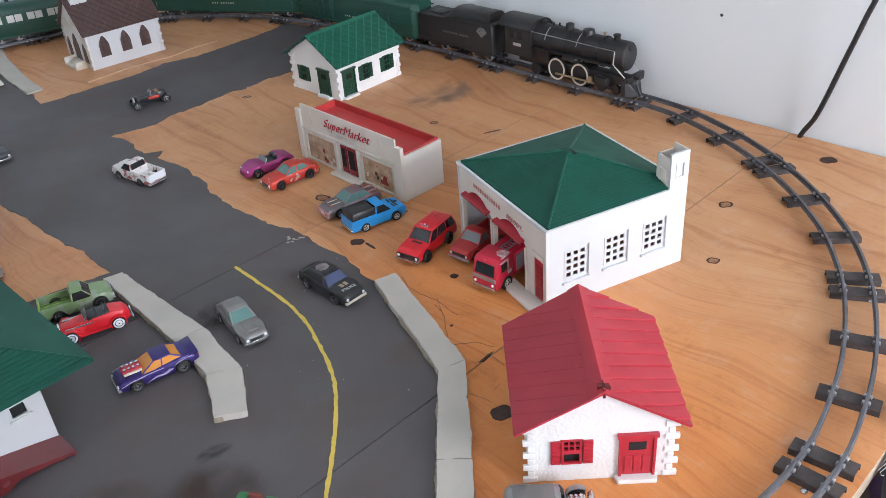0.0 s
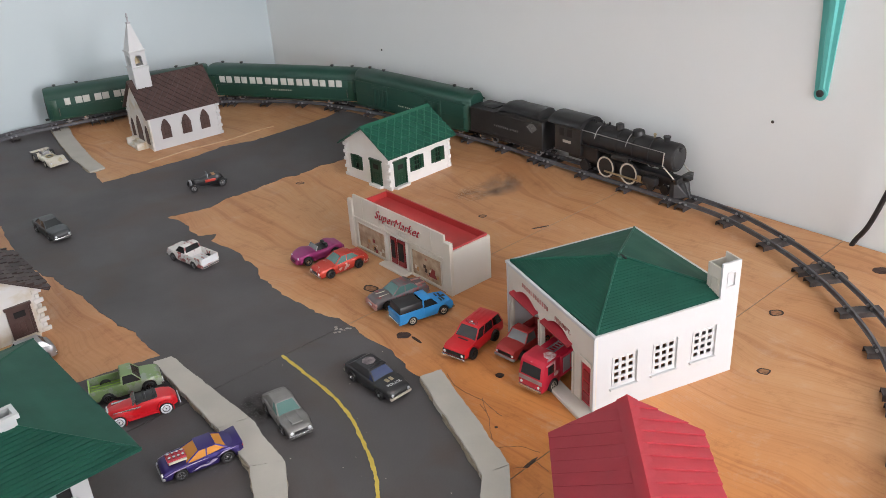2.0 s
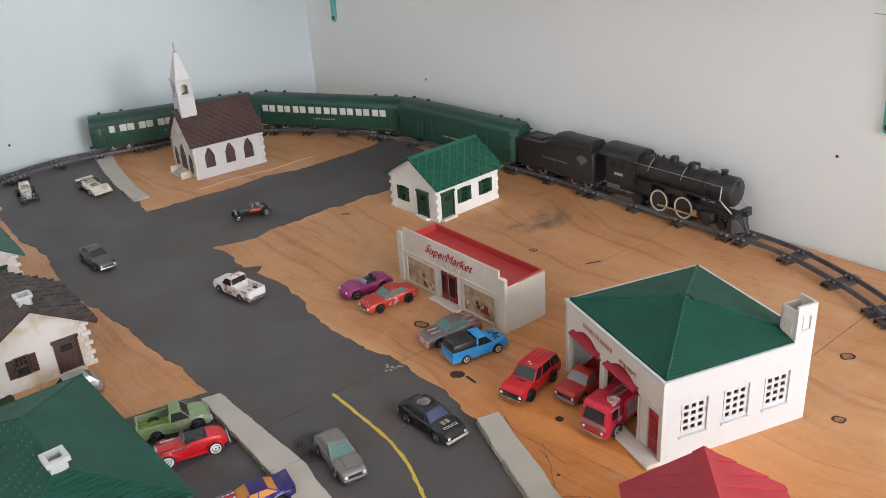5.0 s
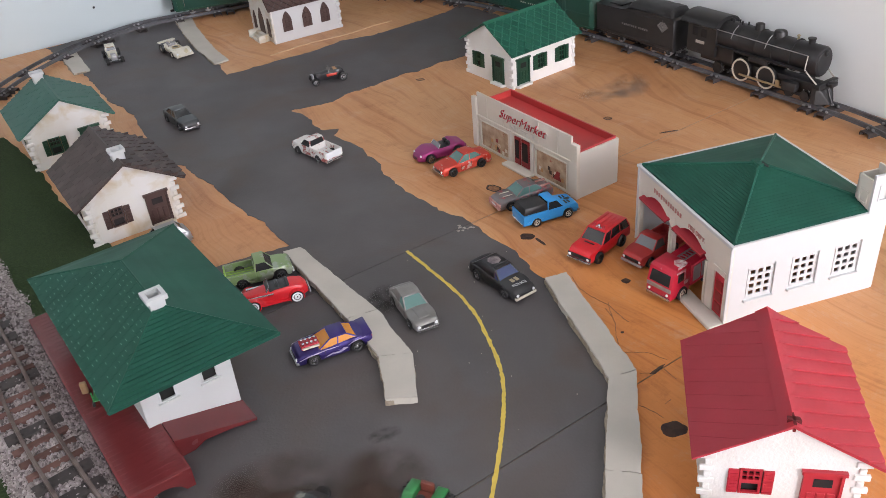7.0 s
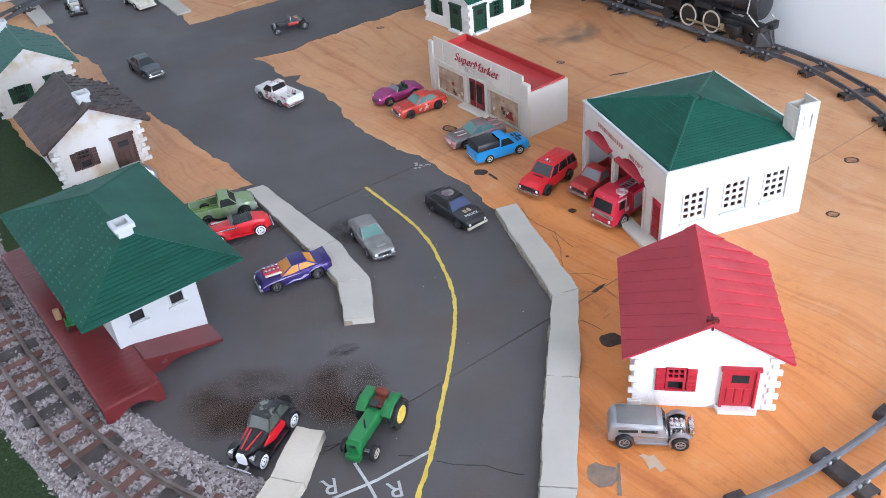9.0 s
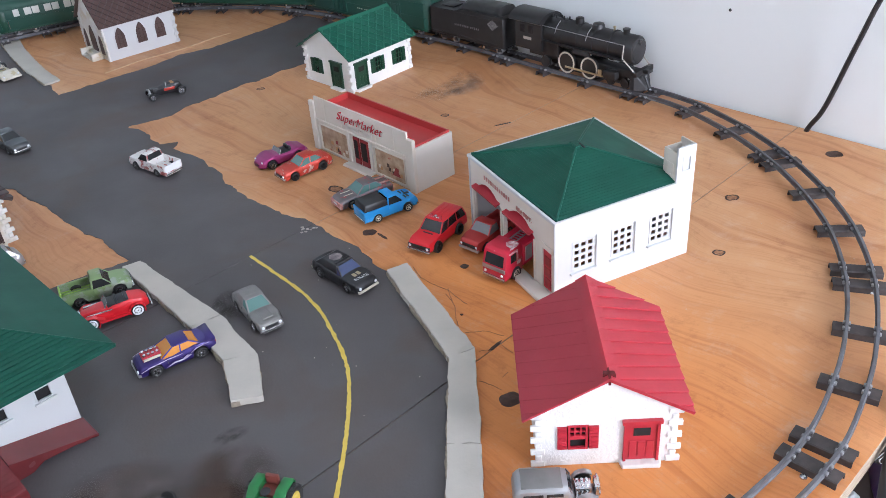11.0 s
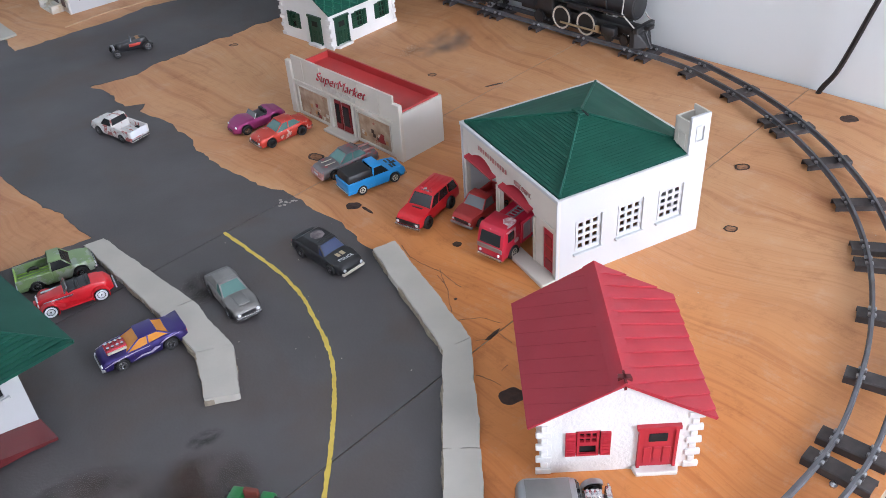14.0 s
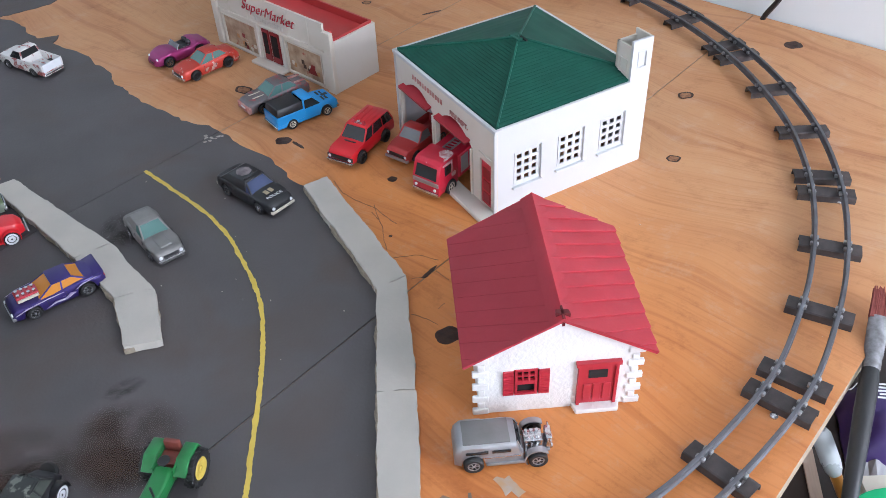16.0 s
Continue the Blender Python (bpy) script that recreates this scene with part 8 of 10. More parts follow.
def hot_rod_sedan(x, y, heading):
    L, W = 0.066, 0.0280
    c = vehicle("toy_hot_rod", x, y, heading, "bare grey metal toy hot rod sedan with exposed engine", z=0.0)
    c.scale = (0.95, 0.95, 0.93)
    wl = [(0.0225, 0.0066), (-0.0205, 0.0068)]
    body = shell(0.046, [(-0.023, 0.0135), (-0.0215, 0.0212), (-0.018, 0.0234), (0.012, 0.0234), (0.0185, 0.0224), (0.021, 0.0150), (0.023, 0.0125)],
                 [(-0.023, W * 0.42), (-0.018, W * 0.47), (0.012, W * 0.47), (0.023, W * 0.44)], 0.0050, [(-0.0105, 0.0066)], n=40, edge=0.80, tuck=0.98)
    ob = part("body", body, GREY_METAL, c, "dull grey cast metal sedan body", smooth=True)
    ob.location = (-0.0100, 0, 0)
    bar(c, "roof_inset", P_SILVER, (-0.0270, -W * 0.36, 0.0222), (0.0045, W * 0.36, 0.0238), 0.0014, "darker grey roof panel")
    for s in (-1, 1):
        for x0, x1 in ((-0.0255, -0.0105), (-0.0080, 0.0045)):
            bar(c, "side_window", GLASS_DARK, (x0, s * W * 0.466 - 0.0005, 0.0163), (x1, s * W * 0.466 + 0.0004, 0.0190), 0.0003)
        bar(c, "side_moulding", CHROME, (-0.0160, s * W * 0.47 - 0.0004, 0.0112), (0.0110, s * W * 0.47 + 0.0005, 0.0124), 0.0002)
        y0, y1 = sorted((s * W * 0.36, s * W * 0.52))
        fender(c, wl[0][0], wl[0][1] * 1.22, y0, y1, GREY_METAL, (215, 40), wl[0][1])
        bar(c, "running_board", GREY_METAL, (-0.0120, s * W * 0.44 - 0.0020, 0.0038), (0.0140, s * W * 0.44 + 0.0020, 0.0060), 0.0005)
    windscreen(c, 0.0118, W * 0.36, 0.0155, 0.0220, 0.0030, GLASS_DARK)
    eng = bar(c, "engine", CHROME, (0.0145, -0.0052, 0.0060), (0.0270, 0.0052, 0.0150), 0.0008, "bright exposed engine block")
    for k in range(3):
        for s in (-1, 1):
            bm = bmesh.new()
            cyl(bm, 0.0012, 0.0030, (0.0165 + k * 0.0036, s * 0.0024, 0.0160), "z", 8)
            part("carburettor", bm, CHROME, eng)
            bm = bmesh.new()
            rod(bm, (0.0160 + k * 0.0038, s * 0.0050, 0.0125), (0.0150 + k * 0.0038, s * 0.0085, 0.0085), 0.0010)
            part("exhaust", bm, CHROME, eng)
    bar(c, "radiator_shell", CHROME, (0.0290, -0.0060, 0.0052), (0.0335, 0.0060, 0.0172), 0.0012, "worn chrome radiator shell")
    bar(c, "frame_rail", GREY_METAL, (0.0080, -0.0070, 0.0045), (0.0320, 0.0070, 0.0065), 0.0005)
    lamps(c, 0.0318, 0.0085, 0.0135, 0.0019, CHROME)
    add_wheels(c, wl, W * 0.5 - 0.0006, 0.0052, GREY_METAL, 6)
    return c


hot_rod_sedan(0.0605, 0.4300, 0)


def rod_roadster(x, y, heading, label, paint, inner, L=0.066, top=False):
    W = 0.0270
    c = vehicle("toy_hot_rod", x, y, heading, label)
    wl = [(L * 0.34, 0.0056), (-L * 0.30, 0.0066)]
    part("body", shell(L * 0.62, [(-L * 0.31, 0.0110), (-L * 0.25, 0.0190), (-L * 0.16, 0.0192), (L * 0.02, 0.0172), (L * 0.24, 0.0150), (L * 0.31, 0.0125)], [(-L * 0.31, W * 0.28), (-L * 0.15, W * 0.36), (L * 0.05, W * 0.32), (L * 0.31, W * 0.20)], 0.0045, (), n=28), paint, c, smooth=True).location = (-L * 0.06, 0, 0)
    bar(c, "cockpit", BLACK_PL if not top else GLASS_DARK, (-L * 0.20, -W * 0.27, 0.0150), (-L * 0.02, W * 0.27, 0.0186), 0.0006)
    bar(c, "seat", KNOT_PALE, (-L * 0.22, -W * 0.24, 0.0150), (-L * 0.12, W * 0.24, 0.0192), 0.0010)
    windscreen(c, 0.0, W * 0.30, 0.0165, 0.0220, 0.0020)
    if top:
        bar(c, "roof", paint, (-L * 0.25, -W * 0.30, 0.0235), (-L * 0.01, W * 0.30, 0.0252), 0.0008)
        for px in (-L * 0.24, -L * 0.03):
            for s in (-1, 1):
                bar(c, "pillar", paint, (px - 0.0008, s * W * 0.27 - 0.0006, 0.0160), (px + 0.0008, s * W * 0.27 + 0.0006, 0.0240), 0)
    for s in (-1, 1):
        w0, w1 = sorted((s * W * 0.30, s * W * 0.355))
        bar(c, "side_flame", inner, (-L * 0.20, w0, 0.0098), (L * 0.06, w1, 0.0140), 0.0005)
    bar(c, "engine", GREY_METAL if top else BLACK_PL, (L * 0.16, -0.0045, 0.0062), (L * 0.30, 0.0045, 0.0158), 0.0008)
    bar(c, "radiator_shell", GREY_METAL, (L * 0.34, -0.0050, 0.0052), (L * 0.38, 0.0050, 0.0150), 0.0010)
    bar(c, "frame", BLACK_PL, (-L * 0.44, -0.0060, 0.0045), (L * 0.40, 0.0060, 0.0066), 0.0005)
    lamps(c, L * 0.37, 0.0085, 0.0118, 0.0017, GREY_METAL)
    add_wheels(c, wl, W * 0.5 - 0.0010, 0.0056, CHROME, 6)
    return c


rod_roadster(-0.449, 1.2725, -150, "black open toy hot rod with red flames and chrome", P_BLACK, P_ORANGE, 0.070)
rod_roadster(-0.878, 1.384, -54, "white open toy hot rod parked near the wall", P_CREAM, GLASS_GREY, 0.072, True)


def race_car(x, y, heading):
    L, W = 0.080, 0.0340
    c = vehicle("toy_race_car", x, y, heading, "cream open toy race car with a bare engine", z=0.0007)
    h = L / 2
    wl = [(L * 0.27, 0.0058), (-L * 0.29, 0.0072)]
    part("body", shell(L, [(-h, 0.0090), (-h * 0.70, 0.0125), (-h * 0.20, 0.0120), (h * 0.20, 0.0110), (h * 0.55, 0.0140), (h * 0.80, 0.0120), (h, 0.0070)],
                       [(-h, W * 0.30), (-h * 0.75, W * 0.46), (-h * 0.20, W * 0.36), (h * 0.20, W * 0.38), (h * 0.50, W * 0.50), (h, W * 0.48)], 0.0034, wl), P_CREAM, c, "cream wedge body with a wide nose", smooth=True)
    bm = bmesh.new()
    lathe(bm, [(0.0068, 0.0), (0.0074, 0.0022), (0.0060, 0.0026), (0.0052, 0.0004)], (h * 0.10, 0, 0.0108), "z", 16)
    part("cockpit_rim", bm, BRASS, c, "dull gold cockpit rim")
    bm = bmesh.new()
    cyl(bm, 0.0054, 0.0012, (h * 0.10, 0, 0.0118), "z", 16)
    part("cockpit", bm, BLACK_PL, c)
    eng = bar(c, "engine", GREY_METAL, (-h * 0.62, -0.0060, 0.0110), (-h * 0.22, 0.0060, 0.0170), 0.0010, "bare metal engine")
    for k in range(3):
        for q in (-1, 1):
            bm = bmesh.new()
            cyl(bm, 0.0013, 0.0030, (-h * 0.54 + k * 0.0050, q * 0.0030, 0.0182), "z", 8)
            part("intake", bm, KERB_CREAM, eng)
    bm = bmesh.new()
    arc = [(-h * 0.16, 0.0090 * math.cos(math.pi * i / 8), 0.0112 + 0.0085 * math.sin(math.pi * i / 8)) for i in range(9)]
    for a, b in zip(arc, arc[1:]):
        rod(bm, a, b, 0.0007, 6)
    part("roll_bar", bm, CHROME, c)
    bar(c, "rear_wing", P_CREAM, (-h * 1.02, -W * 0.47, 0.0135), (-h * 0.80, W * 0.47, 0.0152), 0.0006)
    lamps(c, h * 0.93, W * 0.36, 0.0092, 0.0016, LAMP_WHITE)
    part("chassis", boxed((L * 0.88, W * 0.60, 0.0022), (0, 0, 0.0042), 0.0005), BLACK_PL, c)
    add_wheels(c, wl, W * 0.5 - 0.0024, 0.0060, KERB_CREAM)
    return c


race_car(-0.770, 1.411, -42)
coupe(-0.513, 0.781, 223, "silver-grey toy car with pale wheels between house and station", GREY_METAL, GLASS_DARK, L=0.068, deck=0.0180, hood=0.0150, top=0.0240, rim=KERB_CREAM, base=(-0.44, 0.16), roof=(-0.33, 0.02), z=0.0)

# ---------------------------------------------------------------- the train
def on_rails(name, front, rear, label, category="toy train", inset=0.30, shift=0.0, tall=1.0):
    """A vehicle on the track between two places; x runs forwards. Returns the thing and its length."""
    s1, s0 = along(*front) + shift, along(*rear) + shift
    L = s1 - s0
    a, _ = on_track(s0 + L * (0.5 - inset))
    b, _ = on_track(s0 + L * (0.5 + inset))
    d, m = b - a, (a + b) / 2
    return thing(name, pose(m.x, m.y, RAIL_Z, 0, 0, math.degrees(math.atan2(d.y, d.x))) @ Matrix.Diagonal((1, 1, tall, 1)), label, category, "the train"), L * 0.985


def bogie(car, x, wheel_r=0.0062, base=0.030, mat=None, shiny=True):
    """A four-wheel truck with side frames."""
    t = part("truck", boxed((base + 0.012, 0.020, 0.005), (x, 0, 0.0085), 0.0006), mat or BLACK_PL, car, "black truck frame")
    for s in (-1, 1):
        bm = bmesh.new()
        prism(bm, [(x - base / 2 - 0.007, 0.0045), (x - base / 2 - 0.005, 0.0100), (x - 0.006, 0.0115), (x + 0.006, 0.0115), (x + base / 2 + 0.005, 0.0100), (x + base / 2 + 0.007, 0.0045), (x + 0.006, 0.0050), (x - 0.006, 0.0050)], s * 0.0155 - 0.0012, s * 0.0155 + 0.0012, "y")
        part("side_frame", bm, mat or BLACK_PL, t)
        for q in (-1, 1):
            bm = bmesh.new()
            cyl(bm, 0.0020, 0.0014, (x + q * base / 2, s * 0.0172, 0.0072), "y", 10)
            part("journal_box", bm, CHROME if shiny else BLACK_PL, t)
    for q in (-1, 1):
        bm = bmesh.new()
        for s in (-1, 1):
            lathe(bm, [(wheel_r + 0.0010, s * 0.0098), (wheel_r + 0.0010, s * 0.0106), (wheel_r, s * 0.0108), (wheel_r, s * 0.0132), (0.001, s * 0.0134)], (x + q * base / 2, 0, wheel_r), "y", 16)
        cyl(bm, 0.0014, 0.024, (x + q * base / 2, 0, wheel_r), "y", 8)
        part("wheelset", bm, GREY_METAL, t)
    return t


def coupler(car, x, way):
    bm = bmesh.new()
    span(bm, (min(x, x + way * 0.008), -0.0025, 0.0070), (max(x, x + way * 0.008), 0.0025, 0.0105))
    part("coupler", bm, BLACK_PL, car)


def coach(front, rear, label, windows, baggage=False, shift=0.0):
    c, L = on_rails("passenger_coach" if not baggage else "baggage_car", front, rear, label, shift=shift)
    W, z0, h = 0.050, 0.0125, L / 2
    z1, zr = (0.0600, 0.0755) if baggage else (0.0550, 0.0705)
    bm = bmesh.new()
    n = 12
    arc = [(math.cos(math.pi * i / n) * W / 2, z1 + (zr - z1) * math.sin(math.pi * i / n) ** 0.75) for i in range(n + 1)]
    rings = []
    e = 0.011 if baggage else 0.006
    for x, k in ((-h, 0.90), (-h + e, 1.0), (h - e, 1.0), (h, 0.90)):
        rings.append([(x, y * (1.02 if k == 1.0 else 0.62 if baggage else 0.92), z1 - 0.001 + (z - z1) * k) for y, z in arc])
    loft(bm, rings)
    part("roof", bm, COACH_GREEN, c, "rounded green roof", smooth=True)
    bm = bmesh.new()
    k = 0.010 if baggage else 0.003
    prism(bm, [(-h, -W / 2 + k), (-h + k, -W / 2), (h - k, -W / 2), (h, -W / 2 + k), (h, W / 2 - k), (h - k, W / 2), (-h + k, W / 2), (-h, W / 2 - k)], z0, z1, "z")
    bevel(bm, 0.0010, 2)
    body = part("body", bm, COACH_GREEN, c, "dark green body side", smooth=True)
    for s in (-1, 1):
        bar(body, "letter_board", COACH_GREEN, (-h + 0.004, s * W / 2 - 0.0008, z1 - 0.0040), (h - 0.004, s * W / 2 + 0.0010, z1 - 0.0018), 0.0004)
        bar(body, "belt_rail", COACH_GREEN, (-h + 0.004, s * W / 2 - 0.0008, 0.0330), (h - 0.004, s * W / 2 + 0.0008, 0.0342), 0.0004)
        bar(body, "side_sill", GREEN_DK, (-h + 0.002, s * W / 2 - 0.0010, z0 - 0.0012), (h - 0.002, s * W / 2 + 0.0012, z0 + 0.0018), 0.0004)
        if baggage:
            for x in (-L * 0.24, L * 0.22):
                dr = bar(body, "sliding_door", COACH_GREEN, (x - 0.021, s * W / 2 - 0.0006, z0 + 0.003), (x + 0.021, s * W / 2 + 0.0014, z1 - 0.0045), 0.0006)
                for k in range(4):
                    bar(dr, "door_rib", COACH_GREEN, (x - 0.018 + k * 0.0105, s * (W / 2 + 0.0012) - 0.0006, z0 + 0.006), (x - 0.0105 + k * 0.0105, s * (W / 2 + 0.0012) + 0.0006, z1 - 0.010), 0.0003)
        else:
            for x, w in windows(L):
                win = bar(body, "window", WINDOW_CARD, (x - w / 2, s * W / 2 - 0.0004, 0.0378), (x + w / 2, s * W / 2 + 0.0005, 0.0525), 0.0003, "pale coach window")
                bar(win, "window_shade", GREEN_DK, (x - w / 2 - 0.0006, s * W / 2 - 0.0004, 0.0523), (x + w / 2 + 0.0006, s * W / 2 + 0.0010, 0.0532), 0)
            for q in (-1, 1):
                dr = bar(body, "vestibule_door", GREEN_DK, (q * (h - 0.013) - 0.0055, s * W / 2 - 0.0006, z0 + 0.001), (q * (h - 0.013) + 0.0055, s * W / 2 + 0.0004, z1 - 0.006), 0.0004)
                bar(dr, "door_window", WINDOW_CARD, (q * (h - 0.013) - 0.0025, s * W / 2 - 0.0002, 0.0370), (q * (h - 0.013) + 0.0025, s * W / 2 + 0.0008, 0.0450), 0.0002)
                bm = bmesh.new()
                rod(bm, (q * (h - 0.021), s * (W / 2 + 0.0012), z0 + 0.006), (q * (h - 0.021), s * (W / 2 + 0.0012), 0.034), 0.0006, 6)
                part("grab_rail", bm, CHROME, dr)
        for k in range(9):
            bar(body, "letter_bar", KERB_CREAM, (-0.022 + k * 0.0050 + (0.003 if k > 2 else 0), s * W / 2 - 0.0002, 0.0265), (-0.0196 + k * 0.0050 + (0.003 if k > 2 else 0), s * W / 2 + 0.0004, 0.0287), 0)
    for x in (-h * 0.86, -h * 0.60, h * 0.62, h * 0.88):
        bm = bmesh.new()
        lathe(bm, [(0.0028, 0.0), (0.0028, 0.0022), (0.0036, 0.0026), (0.0030, 0.0042), (0.0008, 0.0046)], (x, 0.006, zr - 0.0022), "z", 10)
        part("roof_vent", bm, BLACK_PL, c)
    for q in (-1, 1):
        bar(c, "end_diaphragm", BLACK_PL, (q * h - 0.0015, -0.011, z0 + 0.002), (q * h + 0.0015, 0.011, z1 - 0.004), 0.0005)
        bogie(c, q * L * 0.345)
        coupler(c, q * h, q)
    part("underframe", boxed((L * 0.96, 0.038, 0.0035), (0, 0, z0 - 0.0012), 0.0006), BLACK_PL, c)
    return c


def pairs(L):
    out = []
    for k in range(16):
        x = -L * 0.395 + L * 0.785 * k / 15
        out.append((x + (0.0008 if k % 2 else -0.0008) * -1, 0.0124))
    return out


def wide_pairs(L):
    out = [(-L * 0.375, 0.0105)]
    for k in range(6):
        x = -L * 0.375 + 0.0275 + k * 0.0355
        out += [(x - 0.0070, 0.0125), (x + 0.0070, 0.0125)]
    return [p for p in out if p[0] < L * 0.38]


coach((-0.588, 1.712), (-0.868, 1.572), "dark green toy passenger coach behind the church", wide_pairs, shift=0.030)
coach((-0.288, 1.613), (-0.586, 1.714), "dark green toy passenger coach with pale windows", pairs, shift=0.029)
coach((-0.048, 1.439), (-0.286, 1.612), "dark green windowless toy baggage car", None, True, shift=0.0310)


def tender():
    c, L = on_rails("tender", (0.078, 1.317), (-0.041, 1.433), "black toy steam tender with pale-rimmed diamond emblem", shift=0.017, tall=1.03)
    W, h, z0 = 0.046, L / 2, 0.0135
    bm = bmesh.new()
    prism(bm, [(-h, z0), (h, z0), (h, 0.0585), (h * 0.93, 0.0615), (h * 0.10, 0.0615), (-h * 0.20, 0.0585), (-h * 0.30, 0.0550), (-h, 0.0550)], -W / 2, W / 2, "y")
    bevel(bm, 0.0010, 1)
    body = part("body", bm, LOCO_BLACK, c, "flat black tender body", smooth=True)
    # the moulded coal heap rises in a smooth hump
    bm = bmesh.new()
    rng = random.Random(9)
    rings = []
    for i in range(15):
        f = i / 14
        up = min(1.0, f / 0.16) ** 0.6 * min(1.0, (1 - f) / 0.10 + 0.25) ** 0.6
        rings.append([(-h * 0.24 + f * h * 1.17, W * 0.47 * math.cos(math.pi * k / 12), 0.0560 + up * (0.0055 + 0.0120 * math.sin(math.pi * k / 12) ** 0.6) + rng.uniform(-0.0005, 0.0005)) for k in range(13)])
    loft(bm, rings)
    part("coal_load", bm, LOCO_BLACK, body, "black moulded coal heap", smooth=True)
    bar(body, "water_hatch", LOCO_BLACK, (-h * 0.80, -0.010, 0.0548), (-h * 0.46, 0.012, 0.0566), 0.0008)
    for s in (-1, 1):
        for z in (0.0175, 0.0540):
            bar(body, "edge_strip", LOCO_BLACK, (-h + 0.001, s * W / 2 - 0.0004, z - 0.0008), (h - 0.001, s * W / 2 + 0.0008, z + 0.0008), 0.0003)
        ex, ez, ew, eh = h * 0.73, 0.0470, 0.0112, 0.0088
        bm = bmesh.new()
        prism(bm, [(ex - ew, ez), (ex, ez - eh), (ex + ew, ez), (ex, ez + eh)], s * W / 2 - 0.0003, s * W / 2 + 0.0004, "y")
        em = part("emblem", bm, FADED_GREY, body, "black diamond emblem with a pale grey rim")
        bm = bmesh.new()
        prism(bm, [(ex - ew * 0.86, ez), (ex, ez - eh * 0.86), (ex + ew * 0.86, ez), (ex, ez + eh * 0.86)], s * W / 2 - 0.0002, s * W / 2 + 0.0007, "y")
        part("emblem_field", bm, LOCO_BLACK, em)
        for dz, wide in ((0.0026, 0.0045), (0.0, 0.0076), (-0.0026, 0.0045)):
            bar(em, "letter_bar", FADED_GREY, (ex - wide, s * W / 2 - 0.0002, ez + dz - 0.0008), (ex + wide, s * W / 2 + 0.0010, ez + dz + 0.0008), 0)
        for k in range(13):
            x = -h * 0.30 + k * 0.0040 + (0.003 if k > 7 else 0)
            bar(body, "letter_bar", FADED_GREY, (x, s * W / 2 - 0.0002, 0.0332), (x + 0.0024, s * W / 2 + 0.0004, 0.0362), 0)
    for q in (-1, 1):
        bogie(c, q * L * 0.30, base=0.028)
        coupler(c, q * h, q)
    part("underframe", boxed((L * 0.97, 0.036, 0.0035), (0, 0, z0 - 0.0012), 0.0006), BLACK_PL, c)


tender()


